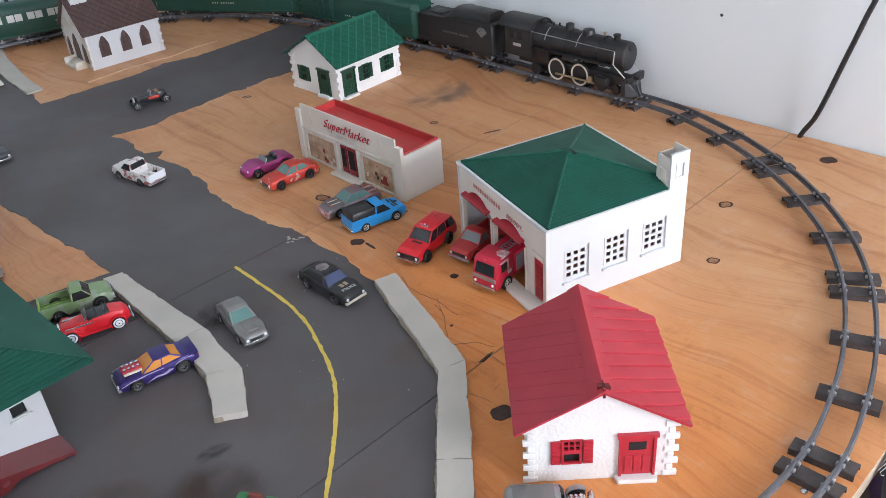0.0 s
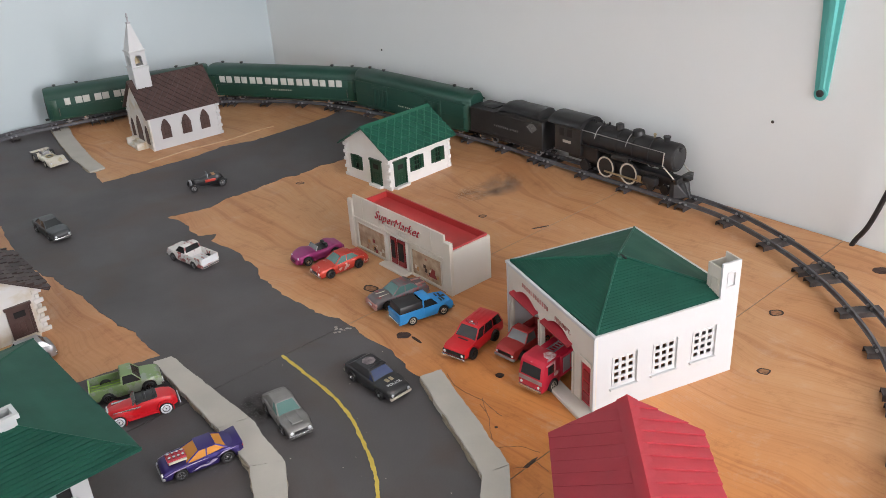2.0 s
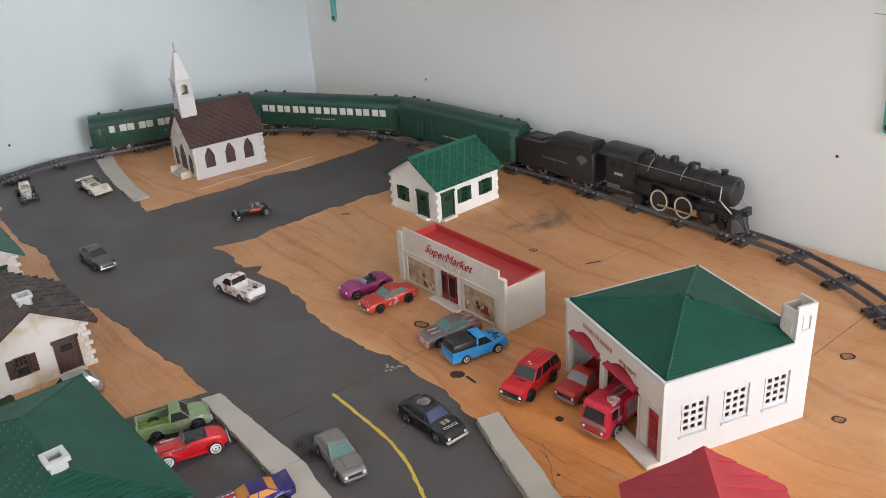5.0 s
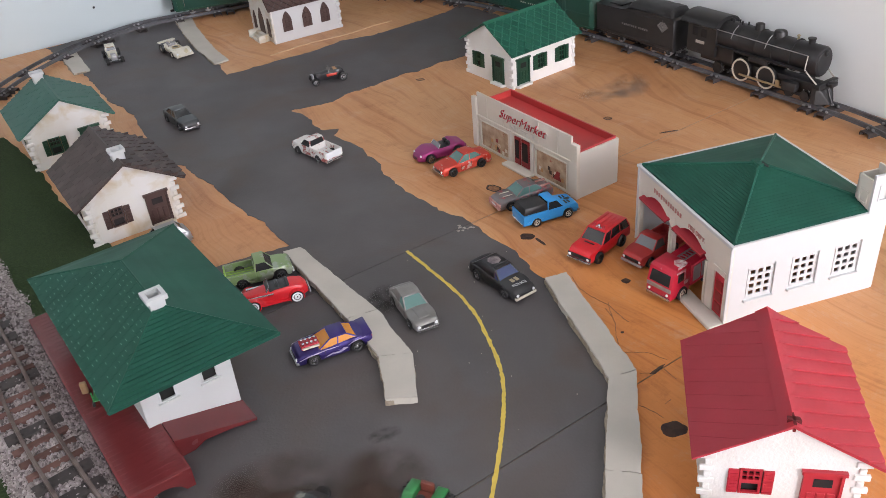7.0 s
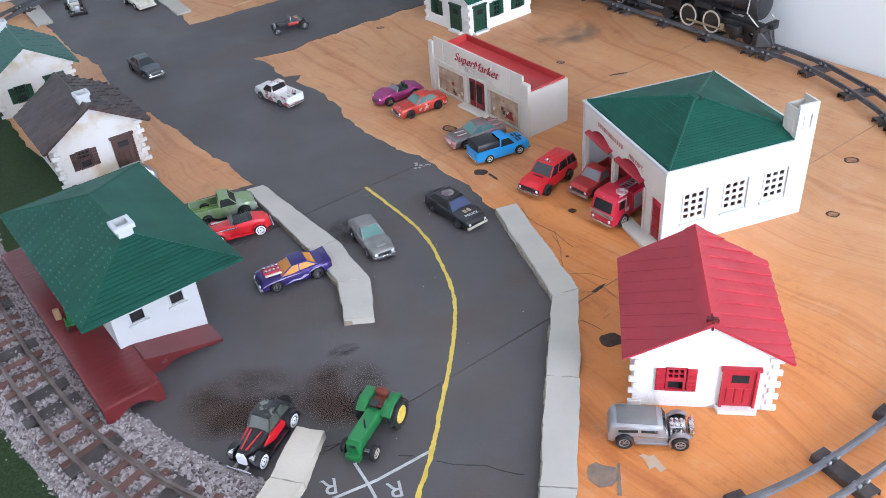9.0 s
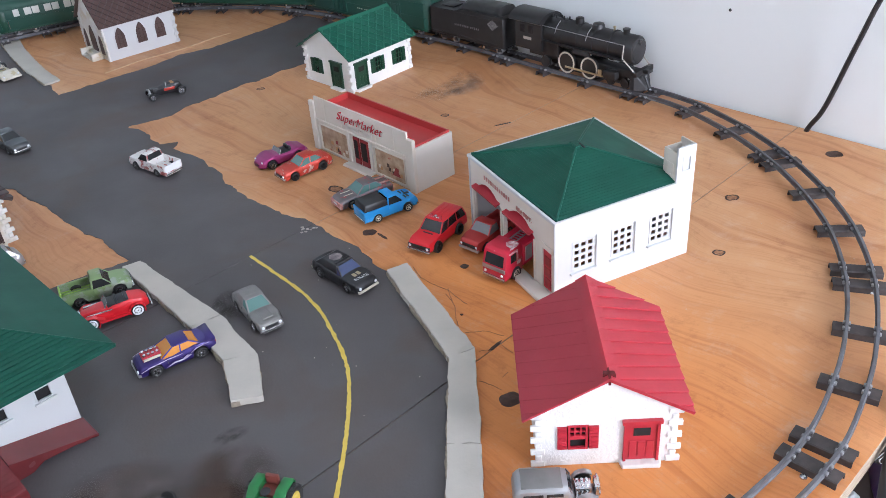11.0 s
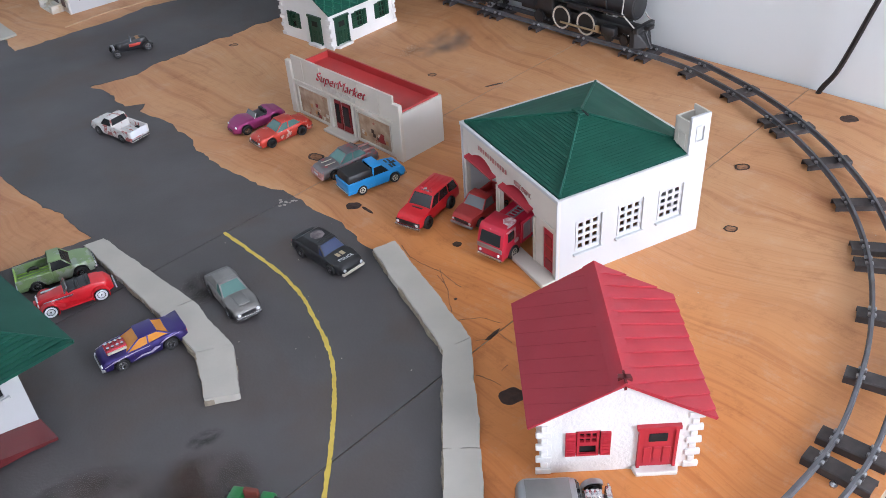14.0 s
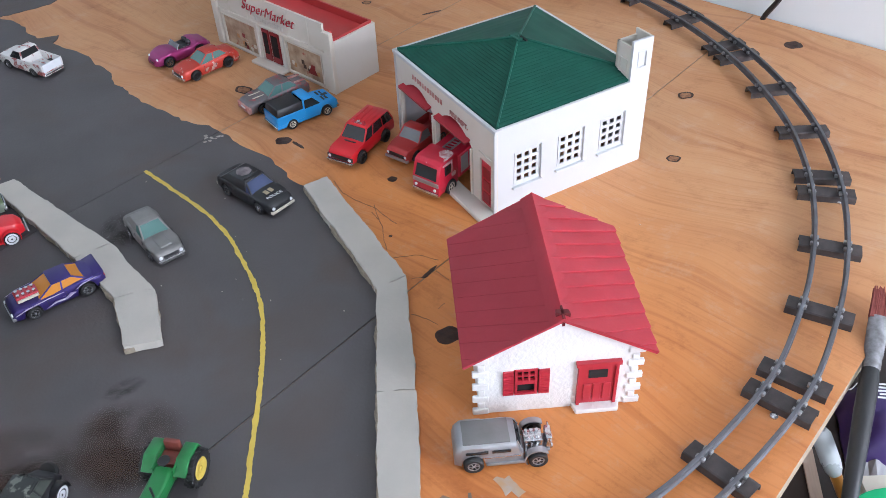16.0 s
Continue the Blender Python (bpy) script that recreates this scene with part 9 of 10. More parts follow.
def locomotive():
    c, L = on_rails("steam_locomotive", (0.272, 1.119), (0.112, 1.282), "black toy steam locomotive with pale-rimmed driving wheels", shift=-0.0107, tall=1.085)
    h = L / 2
    zc, r = 0.0500, 0.0195
    bm = bmesh.new()
    lathe(bm, [(r * 0.98, -h * 0.56), (r * 1.02, -h * 0.40), (r * 0.98, h * 0.1), (r * 0.95, h * 0.60), (r * 0.97, h * 0.62), (r * 0.97, h * 0.83), (r * 0.90, h * 0.85), (r * 0.78, h * 0.853), (r * 0.74, h * 0.862), (r * 0.30, h * 0.872), (r * 0.05, h * 0.874)], (0, 0, zc), "x", 28)
    boiler = part("boiler", bm, LOCO_BLACK, c, "flat black cast boiler", smooth=True)
    for x in (-h * 0.25, h * 0.0, h * 0.25, h * 0.50):
        bm = bmesh.new()
        lathe(bm, [(r * 0.9, x - 0.0008), (r * 1.03, x - 0.0008), (r * 1.03, x + 0.0008), (r * 0.9, x + 0.0008)], (0, 0, zc), "x", 28)
        part("boiler_band", bm, LOCO_BLACK, boiler)
    bm = bmesh.new()
    lathe(bm, [(0.0036, h * 0.86), (0.0036, h * 0.885), (0.0028, h * 0.890), (0.0006, h * 0.891)], (0, 0, zc + 0.0115), "x", 14)
    part("headlamp", bm, LOCO_BLACK, boiler)
    for x, prof, nm in ((h * 0.66, [(0.0048, -0.003), (0.0045, 0.0030), (0.0054, 0.0042), (0.0054, 0.0056), (0.0040, 0.0058)], "funnel"),
                        (h * 0.233, [(0.0095, -0.004), (0.0088, 0.0020), (0.0078, 0.0044), (0.0030, 0.0056), (0.0006, 0.0058)], "sand_dome"),
                        (-h * 0.063, [(0.0068, -0.004), (0.0062, 0.0040), (0.0060, 0.0064), (0.0040, 0.0074), (0.0006, 0.0076)], "steam_dome"),
                        (h * 0.48, [(0.0016, -0.002), (0.0016, 0.0030), (0.0026, 0.0045), (0.0006, 0.0060)], "bell")):
        bm = bmesh.new()
        lathe(bm, prof, (x, 0, zc + r), "z", 18)
        part(nm, bm, BRASS if nm == "bell" else LOCO_BLACK, boiler, smooth=True)
    for k in range(5):
        bm = bmesh.new()
        cyl(bm, 0.0013, 0.005 + 0.001 * (k % 2), (-h * 0.50 + k * 0.0072, 0.002 * (-1) ** k, zc + r + 0.0015), "z", 8)
        part("safety_valve", bm, LOCO_BLACK, boiler)
    bar(boiler, "firebox", LOCO_BLACK, (-h * 0.58, -0.0175, 0.020), (-h * 0.30, 0.0175, zc + 0.004), 0.0015)
    # cab
    bm = bmesh.new()
    n = 10
    sec = [(-0.0225, 0.024), (0.0225, 0.024), (0.0225, 0.0605)] + [(0.0235 * math.cos(math.pi * i / n), 0.0625 + 0.0105 * math.sin(math.pi * i / n)) for i in range(n + 1)] + [(-0.0225, 0.0605)]
    prism(bm, sec, -h * 1.00, -h * 0.55, "x")
    cab = part("cab", bm, LOCO_BLACK, c, "flat black driver's cab")
    bm = bmesh.new()
    sec = [(0.0255 * math.cos(math.pi * i / n), 0.0630 + 0.0115 * math.sin(math.pi * i / n)) for i in range(n + 1)]
    prism(bm, sec + [(y * 0.93, z - 0.0015) for y, z in reversed(sec)], -h * 1.10, -h * 0.54, "x")
    part("cab_roof", bm, LOCO_BLACK, cab, smooth=True)
    for s in (-1, 1):
        for x in (-h * 0.92, -h * 0.78):
            bar(cab, "cab_window", DARK, (x, s * 0.0225 - 0.0004, 0.047), (x + 0.0095, s * 0.0225 + 0.0005, 0.058), 0.0002)
        bar(cab, "number_bar", KERB, (-h * 0.86, s * 0.0225 - 0.0002, 0.0375), (-h * 0.72, s * 0.0225 + 0.0003, 0.0415), 0)
        bar(c, "running_board", LOCO_BLACK, (-h * 0.55, s * 0.0195 - 0.0035, 0.0400), (h * 0.76, s * 0.0195 + 0.0035, 0.0414), 0.0003)
        bar(c, "air_tank", LOCO_BLACK, (-h * 0.05, s * 0.0185 - 0.0040, 0.0325), (h * 0.22, s * 0.0185 + 0.0040, 0.0398), 0.0025)
        # handrail and front steam pipe
        bm = bmesh.new()
        rod(bm, (-h * 0.60, s * 0.0200, 0.0615), (h * 0.745, s * 0.0185, 0.0595), 0.0006, 6)
        part("handrail", bm, GREY_METAL, boiler, "thin grey handrail")
        bm = bmesh.new()
        rod(bm, (h * 0.745, s * 0.0190, 0.0597), (h * 0.735, s * 0.0200, 0.0420), 0.0008, 6)
        rod(bm, (h * 0.735, s * 0.0200, 0.0420), (h * 0.945, s * 0.0185, 0.0250), 0.0010, 6)
        part("front_brace", bm, KERB, boiler, "pale grey front brace")
        for x in (-h * 0.34, h * 0.16):
            bm = bmesh.new()
            pts = [(x + 0.002 * math.sin(a), s * (r + 0.0008) * math.cos(a), zc + (r + 0.0008) * math.sin(a)) for a in (0.2, 0.45, 0.7, 0.95, 1.2)]
            for a, b in zip(pts, pts[1:]):
                rod(bm, a, b, 0.0006, 6)
            part("pipe", bm, GREY_METAL, boiler)
        bar(c, "cylinder", LOCO_BLACK, (h * 0.46, s * 0.0175 - 0.0058, 0.0105), (h * 0.66, s * 0.0175 + 0.0058, 0.0225), 0.0030)
    bar(c, "frame", LOCO_BLACK, (-h * 0.86, -0.0090, 0.0130), (h * 0.90, 0.0090, 0.0240), 0.0008)
    for s in (-1, 1):
        for x in (-h * 0.182, h * 0.190):
            bm = bmesh.new()
            R = 0.0152
            lathe(bm, [(R * 0.80, 0.0), (R * 1.06, 0.0), (R * 1.06, s * 0.0010), (R, s * 0.0012), (R, s * 0.0038), (R * 0.80, s * 0.0038)], (x, s * 0.0100, R), "y", 28)
            bm.faces.ensure_lookup_table()
            wheel = part("driving_wheel", bm, LOCO_BLACK, c)
            bm = bmesh.new()
            lathe(bm, [(R * 0.83, s * 0.0034), (R * 0.83, s * 0.0045), (R * 0.985, s * 0.0045), (R * 0.985, s * 0.0034)], (x, s * 0.0100, R), "y", 28)
            part("wheel_rim", bm, KERB_CREAM, wheel, "cream painted wheel rim")
            for k in range(10):
                bm = bmesh.new()
                a = 2 * math.pi * k / 10
                rod(bm, (x, s * 0.0128, R), (x + math.cos(a) * R * 0.84, s * 0.0128, R + math.sin(a) * R * 0.84), 0.0007, 5)
                part("spoke", bm, LOCO_BLACK, wheel)
        bar(c, "side_rod", BRASS, (-h * 0.19, s * 0.0158 - 0.0008, 0.0085), (h * 0.24, s * 0.0158 + 0.0008, 0.0112), 0.0004, "dull brass side rod")
        bar(c, "main_rod", BRASS, (h * 0.10, s * 0.0176 - 0.0008, 0.0095), (h * 0.52, s * 0.0176 + 0.0008, 0.0120), 0.0004, "dull brass main rod")
        bar(c, "crosshead", BRASS, (h * 0.36, s * 0.0180 - 0.0012, 0.0100), (h * 0.42, s * 0.0180 + 0.0012, 0.0190), 0.0005)
    for x, rr in ((h * 0.52, 0.0066), (h * 0.74, 0.0066), (-h * 0.55, 0.0080)):
        bm = bmesh.new()
        for s in (-1, 1):
            lathe(bm, [(rr + 0.0010, s * 0.0098), (rr + 0.0010, s * 0.0106), (rr, s * 0.0108), (rr, s * 0.0132), (0.001, s * 0.0134)], (x, 0, rr), "y", 16)
        cyl(bm, 0.0014, 0.022, (x, 0, rr), "y", 8)
        part("truck_wheel", bm, LOCO_BLACK, c)
    # pilot with its bars
    bm = bmesh.new()
    loft(bm, [[(h * 0.86, -0.0200, 0.0030), (h * 0.86, 0.0200, 0.0030), (h * 0.86, 0.0190, 0.0240), (h * 0.86, -0.0190, 0.0240)],
              [(h * 0.92, -0.0190, 0.0028), (h * 0.92, 0.0190, 0.0028), (h * 0.91, 0.0180, 0.0235), (h * 0.91, -0.0180, 0.0235)],
              [(h * 1.035, -0.0040, 0.0025), (h * 1.035, 0.0040, 0.0025), (h * 0.955, 0.0120, 0.0180), (h * 0.955, -0.0120, 0.0180)]])
    pilot = part("pilot", bm, LOCO_BLACK, c, "black slatted pilot")
    for k in range(7):
        t = -1 + 2 * k / 6
        bm = bmesh.new()
        rod(bm, (h * (1.04 - 0.10 * abs(t)), t * 0.0150, 0.0030), (h * (0.96 - 0.03 * abs(t)), t * 0.0130, 0.0190), 0.0008, 5)
        part("pilot_bar", bm, LOCO_BLACK, pilot)
    bar(pilot, "buffer_beam", LOCO_BLACK, (h * 0.90, -0.0205, 0.0215), (h * 0.96, 0.0205, 0.0285), 0.0008)
    bar(pilot, "coupler_step", LOCO_BLACK, (h * 0.96, -0.0060, 0.0240), (h * 1.04, 0.0060, 0.0290), 0.0006)


locomotive()

# ---------------------------------------------------------------- wall fittings and clutter
def on_wall(u, z, out=0.0):
    """A place on the right wall: u along it from the corner, z up, out into the room."""
    p = CORNER + RIGHT_DIR * u - Vector((0.7200, 0.6940)) * out
    return Vector((p.x, p.y, z))


def shelf_bracket(u, z, top):
    m = Matrix.Translation(on_wall(u, 0)) @ pose(0, 0, 0, 0, 0, math.degrees(math.atan2(RIGHT_DIR.y, RIGHT_DIR.x)))
    b = thing("shelf_bracket", m, "teal painted pressed steel shelf bracket on the wall", "bracket", "brackets on the wall")
    # tapering channel: a flat web on the wall and a raised fold, its lip leaning out to the top
    bm = bmesh.new()
    k = 26
    rings = []
    for i in range(k + 1):
        t = i / k
        zz = z + (top - z) * t
        w = 0.0080 + 0.0110 * t
        o = 0.0045 + 0.006 * t
        rings.append([(-w, 0.0, zz), (-w, -0.0025, zz), (-w * 0.35, -0.0030, zz), (-w * 0.20, -o, zz), (w * 0.35, -o, zz), (w * 0.50, -0.0030, zz), (w, -0.0025, zz), (w, 0.0, zz)])
    loft(bm, rings)
    bm.transform(pose(0, 0, 0) @ Matrix.Shear("XZ", 4, (0, 0)))
    part("channel", bm, TEAL, b, smooth=True)
    bm = bmesh.new()
    lathe(bm, [(0.0085, -0.0030), (0.0080, -0.0044), (0.001, -0.0046)], (0, 0, z + 0.001), "y", 16)
    part("foot", bm, TEAL, b)
    bm = bmesh.new()
    lathe(bm, [(0.0048, -0.0045), (0.0044, -0.0062), (0.0010, -0.0070)], (0, 0, z + 0.002), "y", 12)
    part("screw", bm, BLACK_PL, b, "dark screw head")
    bm = bmesh.new()
    prism(bm, [(0.0, top - 0.06), (-0.02, top - 0.02), (-0.22, top + 0.002), (-0.22, top + 0.008), (0.0, top + 0.008)], -0.004, 0.004, "x")
    part("arm", bm, TEAL, b)
    return b


shelf_bracket(1.2922, 0.1782, 0.44)
shelf_bracket(0.1153, 0.1891, 0.44)
sh = thing("wall_shelf", Matrix.Translation(on_wall(0.72, 0)) @ pose(0, 0, 0, 0, 0, math.degrees(math.atan2(RIGHT_DIR.y, RIGHT_DIR.x))), "plain board shelf resting on teal wall brackets", "shelf")
part("board", boxed((1.42, 0.22, 0.018), (0, -0.112, 0.4575), 0.002), PLY_EDGE, sh)

# black cable hanging down the wall, and its bead of slack behind the table
bm = bmesh.new()
pts = catmull([on_wall(1.462, 0.40, 0.030), on_wall(1.4350, 0.2209, 0.030), on_wall(1.4205, 0.1644, 0.028), on_wall(1.4070, 0.1192, 0.024), on_wall(1.3815, 0.0381, 0.014), on_wall(1.3625, 0.0, 0.010), on_wall(1.352, -0.05, 0.012), on_wall(1.34, -0.3, 0.015), on_wall(1.32, -0.76, 0.015)], 8)
for a, b in zip(pts, pts[1:]):
    rod(bm, a, b, 0.0032, 8)
tagged(part("wall_cable", bm, BLACK_PL, smooth=True), "black electric cable hanging against the wall", "cable")


def wall_mark(u, z, w, h_, turn=0.0):
    bm = boxed((w, 0.0006, h_), (0, 0, 0), 0)
    ob = part("pencil_mark", bm, PENCIL)
    ob.matrix_world = Matrix.Translation(on_wall(u, z, 0.0002)) @ pose(0, 0, 0, 0, turn, math.degrees(math.atan2(RIGHT_DIR.y, RIGHT_DIR.x)))
    return tagged(ob, "faint grey scratch on the painted wall", "mark", "marks on the wall", "structure")


wall_mark(1.2640, 0.3070, 0.022, 0.0008, 2)
wall_mark(1.349, 0.3040, 0.060, 0.0010, 2)
for u, z in ((0.415, 0.1024), (1.2341, 0.1307)):
    bm = bmesh.new()
    lathe(bm, [(0.0022, 0.0), (0.0018, -0.0008), (0.0003, -0.0010)], (0, 0, 0), "y", 8)
    ob = part("nail_hole", bm, BLACK_PL)
    ob.matrix_world = Matrix.Translation(on_wall(u, z, 0.0002)) @ pose(0, 0, 0, 0, 0, math.degrees(math.atan2(RIGHT_DIR.y, RIGHT_DIR.x)))
    tagged(ob, "small dark nail hole in the wall", "nail hole", "nail holes in the wall", "structure")
p = CORNER + LEFT_DIR * 0.667 + Vector((0.6824, -0.7310)) * 0.0003
bm = bmesh.new()
lathe(bm, [(0.0024, 0.0), (0.0020, 0.0008), (0.0003, 0.0010)], (0, 0, 0), "x", 8)
ob = part("nail_hole", bm, BLACK_PL)
ob.matrix_world = pose(p.x, p.y, 0.0501, 0, 0, -47)
tagged(ob, "small dark nail hole in the wall", "nail hole", "nail holes in the wall", "structure")

# cables on the table's corner beyond the grass
for pts in ([(-0.640, 0.435), (-0.560, 0.405), (-0.520, 0.372), (-0.495, 0.350), (-0.470, 0.338), (-0.445, 0.300)], [(-0.60, 0.47), (-0.545, 0.420), (-0.515, 0.390), (-0.487, 0.366), (-0.462, 0.346), (-0.43, 0.305)]):
    bm = bmesh.new()
    c3 = [Vector((*q, 0.0022)) for q in catmull(pts, 8)]
    for a, b in zip(c3, c3[1:]):
        rod(bm, a, b, 0.0021, 6)
    tagged(part("floor_cable", bm, BLACK_PL, smooth=True), "thin black cable lying on the plywood corner", "cable", "cables on the plywood")

# luggage on the station platform
st = pose(-0.3925, 0.4560, 0, 0, 0, 45.5)
lug = thing("baggage_trolley", st @ pose(0.0005, 0.080, 0.0204, 0, 0, 70), "small green toy baggage trolley with a tan case", "toy trolley")
part("case", boxed((0.0040, 0.0055, 0.0120), (0.014, 0.007, 0.0065), 0.0008), material("tan_card", (0.30, 0.17, 0.075), 0.6, second=(0.42, 0.30, 0.18), scale=160, amount=0.9), lug, "tan upright case")
part("deck", boxed((0.016, 0.009, 0.0012), (0.0, -0.006, 0.0060), 0.0003), P_TRACTOR, lug)
for x in (-0.0065, 0.0065):
    bm = bmesh.new()
    rod(bm, (x, -0.010, 0.0060), (x, -0.010, 0.0150), 0.0007, 6)
    rod(bm, (x, -0.002, 0.0060), (x, -0.002, 0.0150), 0.0007, 6)
    part("stake", bm, P_TRACTOR, lug)
    bm = bmesh.new()
    cyl(bm, 0.0030, 0.0012, (x, -0.0108, 0.0030), "y", 12)
    cyl(bm, 0.0030, 0.0012, (x, -0.0012, 0.0030), "y", 12)
    part("wheel", bm, BLACK_PL, lug)

# thin raised lip of bare wood in front of the church
ridge_line = [(-0.5856, 1.3885), (-0.5344, 1.4447), (-0.4958, 1.4731), (-0.4654, 1.4971), (-0.4365, 1.5312), (-0.4044, 1.5566)]
ob = part("wood_ridge", ribbon(ragged(catmull(ridge_line, 4), 0.006, 0.0008, 15, False), 0.0032, -0.0002, 0.0009, 0.4, 15), PALE_WOOD)
tagged(ob, "thin pale raised wood lip beside the road", "wood strip", kind="structure")

# stains, chips and crumbs
def stain(poly, mat, label, z=0.0003, seed=1, amp=0.0012):
    ob = part("stain", slab(ragged(poly, 0.003, amp, seed), -0.0001, z), mat)
    return tagged(ob, label, "stain", "stains on the plywood", "structure")


STAIN = material("grey_paint_splash", (0.17, 0.135, 0.115), 0.6, second=(0.30, 0.20, 0.135), scale=130, amount=0.9)
STAIN_PALE = material("pale_paint_smear", (0.47, 0.385, 0.32), 0.55, second=(0.52, 0.33, 0.19), scale=120, amount=1.0)
stain([(0.014, 0.397), (0.020, 0.401), (0.026, 0.398), (0.034, 0.397), (0.036, 0.388), (0.031, 0.380), (0.022, 0.378), (0.015, 0.384), (0.013, 0.391)], STAIN, "dark grey paint splash on the plywood", seed=3)
stain([(0.0355, 0.401), (0.0375, 0.401), (0.0375, 0.372), (0.0345, 0.372)], STAIN, "narrow dark grey paint run on the plywood", seed=4, amp=0.0005)
stain([(0.052, 0.409), (0.055, 0.411), (0.059, 0.409), (0.063, 0.411), (0.067, 0.404), (0.071, 0.398), (0.066, 0.394), (0.063, 0.398), (0.058, 0.396), (0.056, 0.402)], STAIN_PALE, "pale grey paint smear on the plywood", seed=6, amp=0.0022)
rng = random.Random(33)
FLAKE = material("white_paint_flake", (0.44, 0.41, 0.38), 0.6, second=(0.28, 0.23, 0.19), scale=200, amount=0.8)
for k in range(11):
    x, y, r = -0.167 + rng.uniform(-0.012, 0.012), 0.833 + rng.uniform(-0.010, 0.010), rng.uniform(0.0008, 0.0026)
    stain([(x + math.cos(a) * r * rng.uniform(0.5, 1.2), y + math.sin(a) * r * rng.uniform(0.4, 0.9)) for a in (q * math.pi / 4 for q in range(8))], FLAKE, "small flaked white patch at the road's edge", 0.0011, 80 + k, 0.0005)

rng = random.Random(12)
verts, faces = [], []
for k in range(70):
    zone = rng.random()
    if zone < 0.45:
        x, y, z = rng.uniform(0.05, 0.42), rng.uniform(0.42, 1.0), 0.0
    elif zone < 0.8:
        x, y, z = rng.uniform(-0.30, -0.03), rng.uniform(0.36, 0.80), 0.0007
    else:
        x, y, z = rng.uniform(-0.50, -0.42), rng.uniform(0.34, 0.42), 0.0018
    r = rng.uniform(0.0003, 0.0008)
    i = len(verts)
    a = rng.uniform(0, 6)
    verts += [(x + r * math.cos(a + q) * rng.uniform(0.7, 1.3), y + r * math.sin(a + q), z) for q in (0, 2.1, 4.2)] + [(x, y, z + r)]
    faces += [(i, i + 1, i + 3), (i + 1, i + 2, i + 3), (i + 2, i, i + 3)]
me = bpy.data.meshes.new("crumbs")
me.from_pydata(verts, [], faces)
me.materials.append(KERB_CREAM)
tagged(new("crumbs", me), "scattered pale crumbs and dust grains", "crumbs", kind="stuff")

# vehicle shade painted on the road as soft patches, and soot on the wood
VEHICLE_SHADE = smudge_material("brown_vehicle_shade", (0.122, 0.078, 0.060), 0.66, 0.9)
DARK_PATCH = smudge_material("dark_patch", (0.066, 0.052, 0.048), 0.28, 1.6)
WOOD_SOOT = smudge_material("grey_soot", (0.30, 0.24, 0.215), 0.22, 1.6)
# painted shade lies up-left of the vintage coupe, tractor and silver coupe
for x, y, rx, ry, turn, mat, lab in ((-0.268, 0.446, 0.058, 0.046, 20, VEHICLE_SHADE, "brown shade of a toy vehicle painted on the road"), (-0.186, 0.462, 0.046, 0.044, -25, VEHICLE_SHADE, "brown shade of a toy vehicle painted on the road"), (-0.196, 0.512, 0.017, 0.010, 30, DARK_PATCH, "dark painted patch on the road"),
                                     (-0.234, 0.695, 0.022, 0.030, 10, DARK_PATCH, "dark painted patch on the road"),
                                     (-0.005, 1.212, 0.065, 0.036, 28, WOOD_SOOT, "grey soot smudge on the plywood"), (0.020, 1.236, 0.055, 0.036, 80, WOOD_SOOT, "grey soot smudge on the plywood")):
    ob = part("dirt_smudge", slab([(math.cos(i * math.pi / 16), math.sin(i * math.pi / 16)) for i in range(32)], 0.0, 0.0001), mat)
    ob.matrix_world = pose(x, y, 0.00085 + 0.0001 * (abs(x) * 10 % 3), 0, 0, turn) @ Matrix.Diagonal((rx, ry, 1.0, 1.0))
    tagged(ob, lab, "stain", "dirt smudges", "structure")

# painting things on a low stool beside the table
stool = thing("side_stool", pose(0.47, 0.40, -0.095, 0, 0, 44), "dark low stool holding paint things", "stool")
part("seat", boxed((0.46, 0.31, 0.02), (0, 0.045, -0.01), 0.003), material("dark_stool_wood", (0.035, 0.028, 0.025), 0.6, second=(0.06, 0.045, 0.04), scale=40), stool)
for x in (-0.2, 0.2):
    for y in (-0.08, 0.08):
        part("leg", boxed((0.03, 0.03, 0.684), (x, y, -0.362), 0.002), BLACK_PL, stool)
pk = thing("packet", pose(0.393, 0.476, -0.0945, 0, 0, -16), "crumpled purple plastic packet with white print", "packet")
PW, PD = 0.120, 0.078
bm = bmesh.new()
bmesh.ops.create_grid(bm, x_segments=18, y_segments=14, size=0.5, matrix=Matrix.Diagonal((PW, PD, 1, 1)))
for v in bm.verts:
    e = min(1.0, 6 * (0.5 - abs(v.co.x / PW)), 6 * (0.5 - abs(v.co.y / PD)))
    v.co.z = 0.002 + 0.022 * max(0, e) + 0.006 * noise.noise(v.co * 55)
bmesh.ops.solidify(bm, geom=bm.faces[:], thickness=0.002)
part("bag", bm, material("purple_foil", (0.045, 0.026, 0.115), 0.3, second=(0.08, 0.045, 0.17), scale=30, bump=0.4, bump_scale=60), pk, smooth=True)
for k in range(5):
    part("print_bar", boxed((0.020 - 0.004 * (k % 2), 0.0014, 0.0010), (-0.026, 0.024 - k * 0.0034, 0.0275), 0.0002, (0, 0, 4)), LAMP_WHITE, pk)
for dx, r in ((-0.016, 0.0052), (-0.005, 0.0045)):
    bm = bmesh.new()
    lathe(bm, [(r, 0.0), (r, 0.0012), (r * 0.55, 0.0012), (r * 0.55, 0.0)], (dx, -0.014, 0.0272), "z", 18)
    part("print_bar", bm, LAMP_WHITE, pk)
bm = bmesh.new()
rings = []
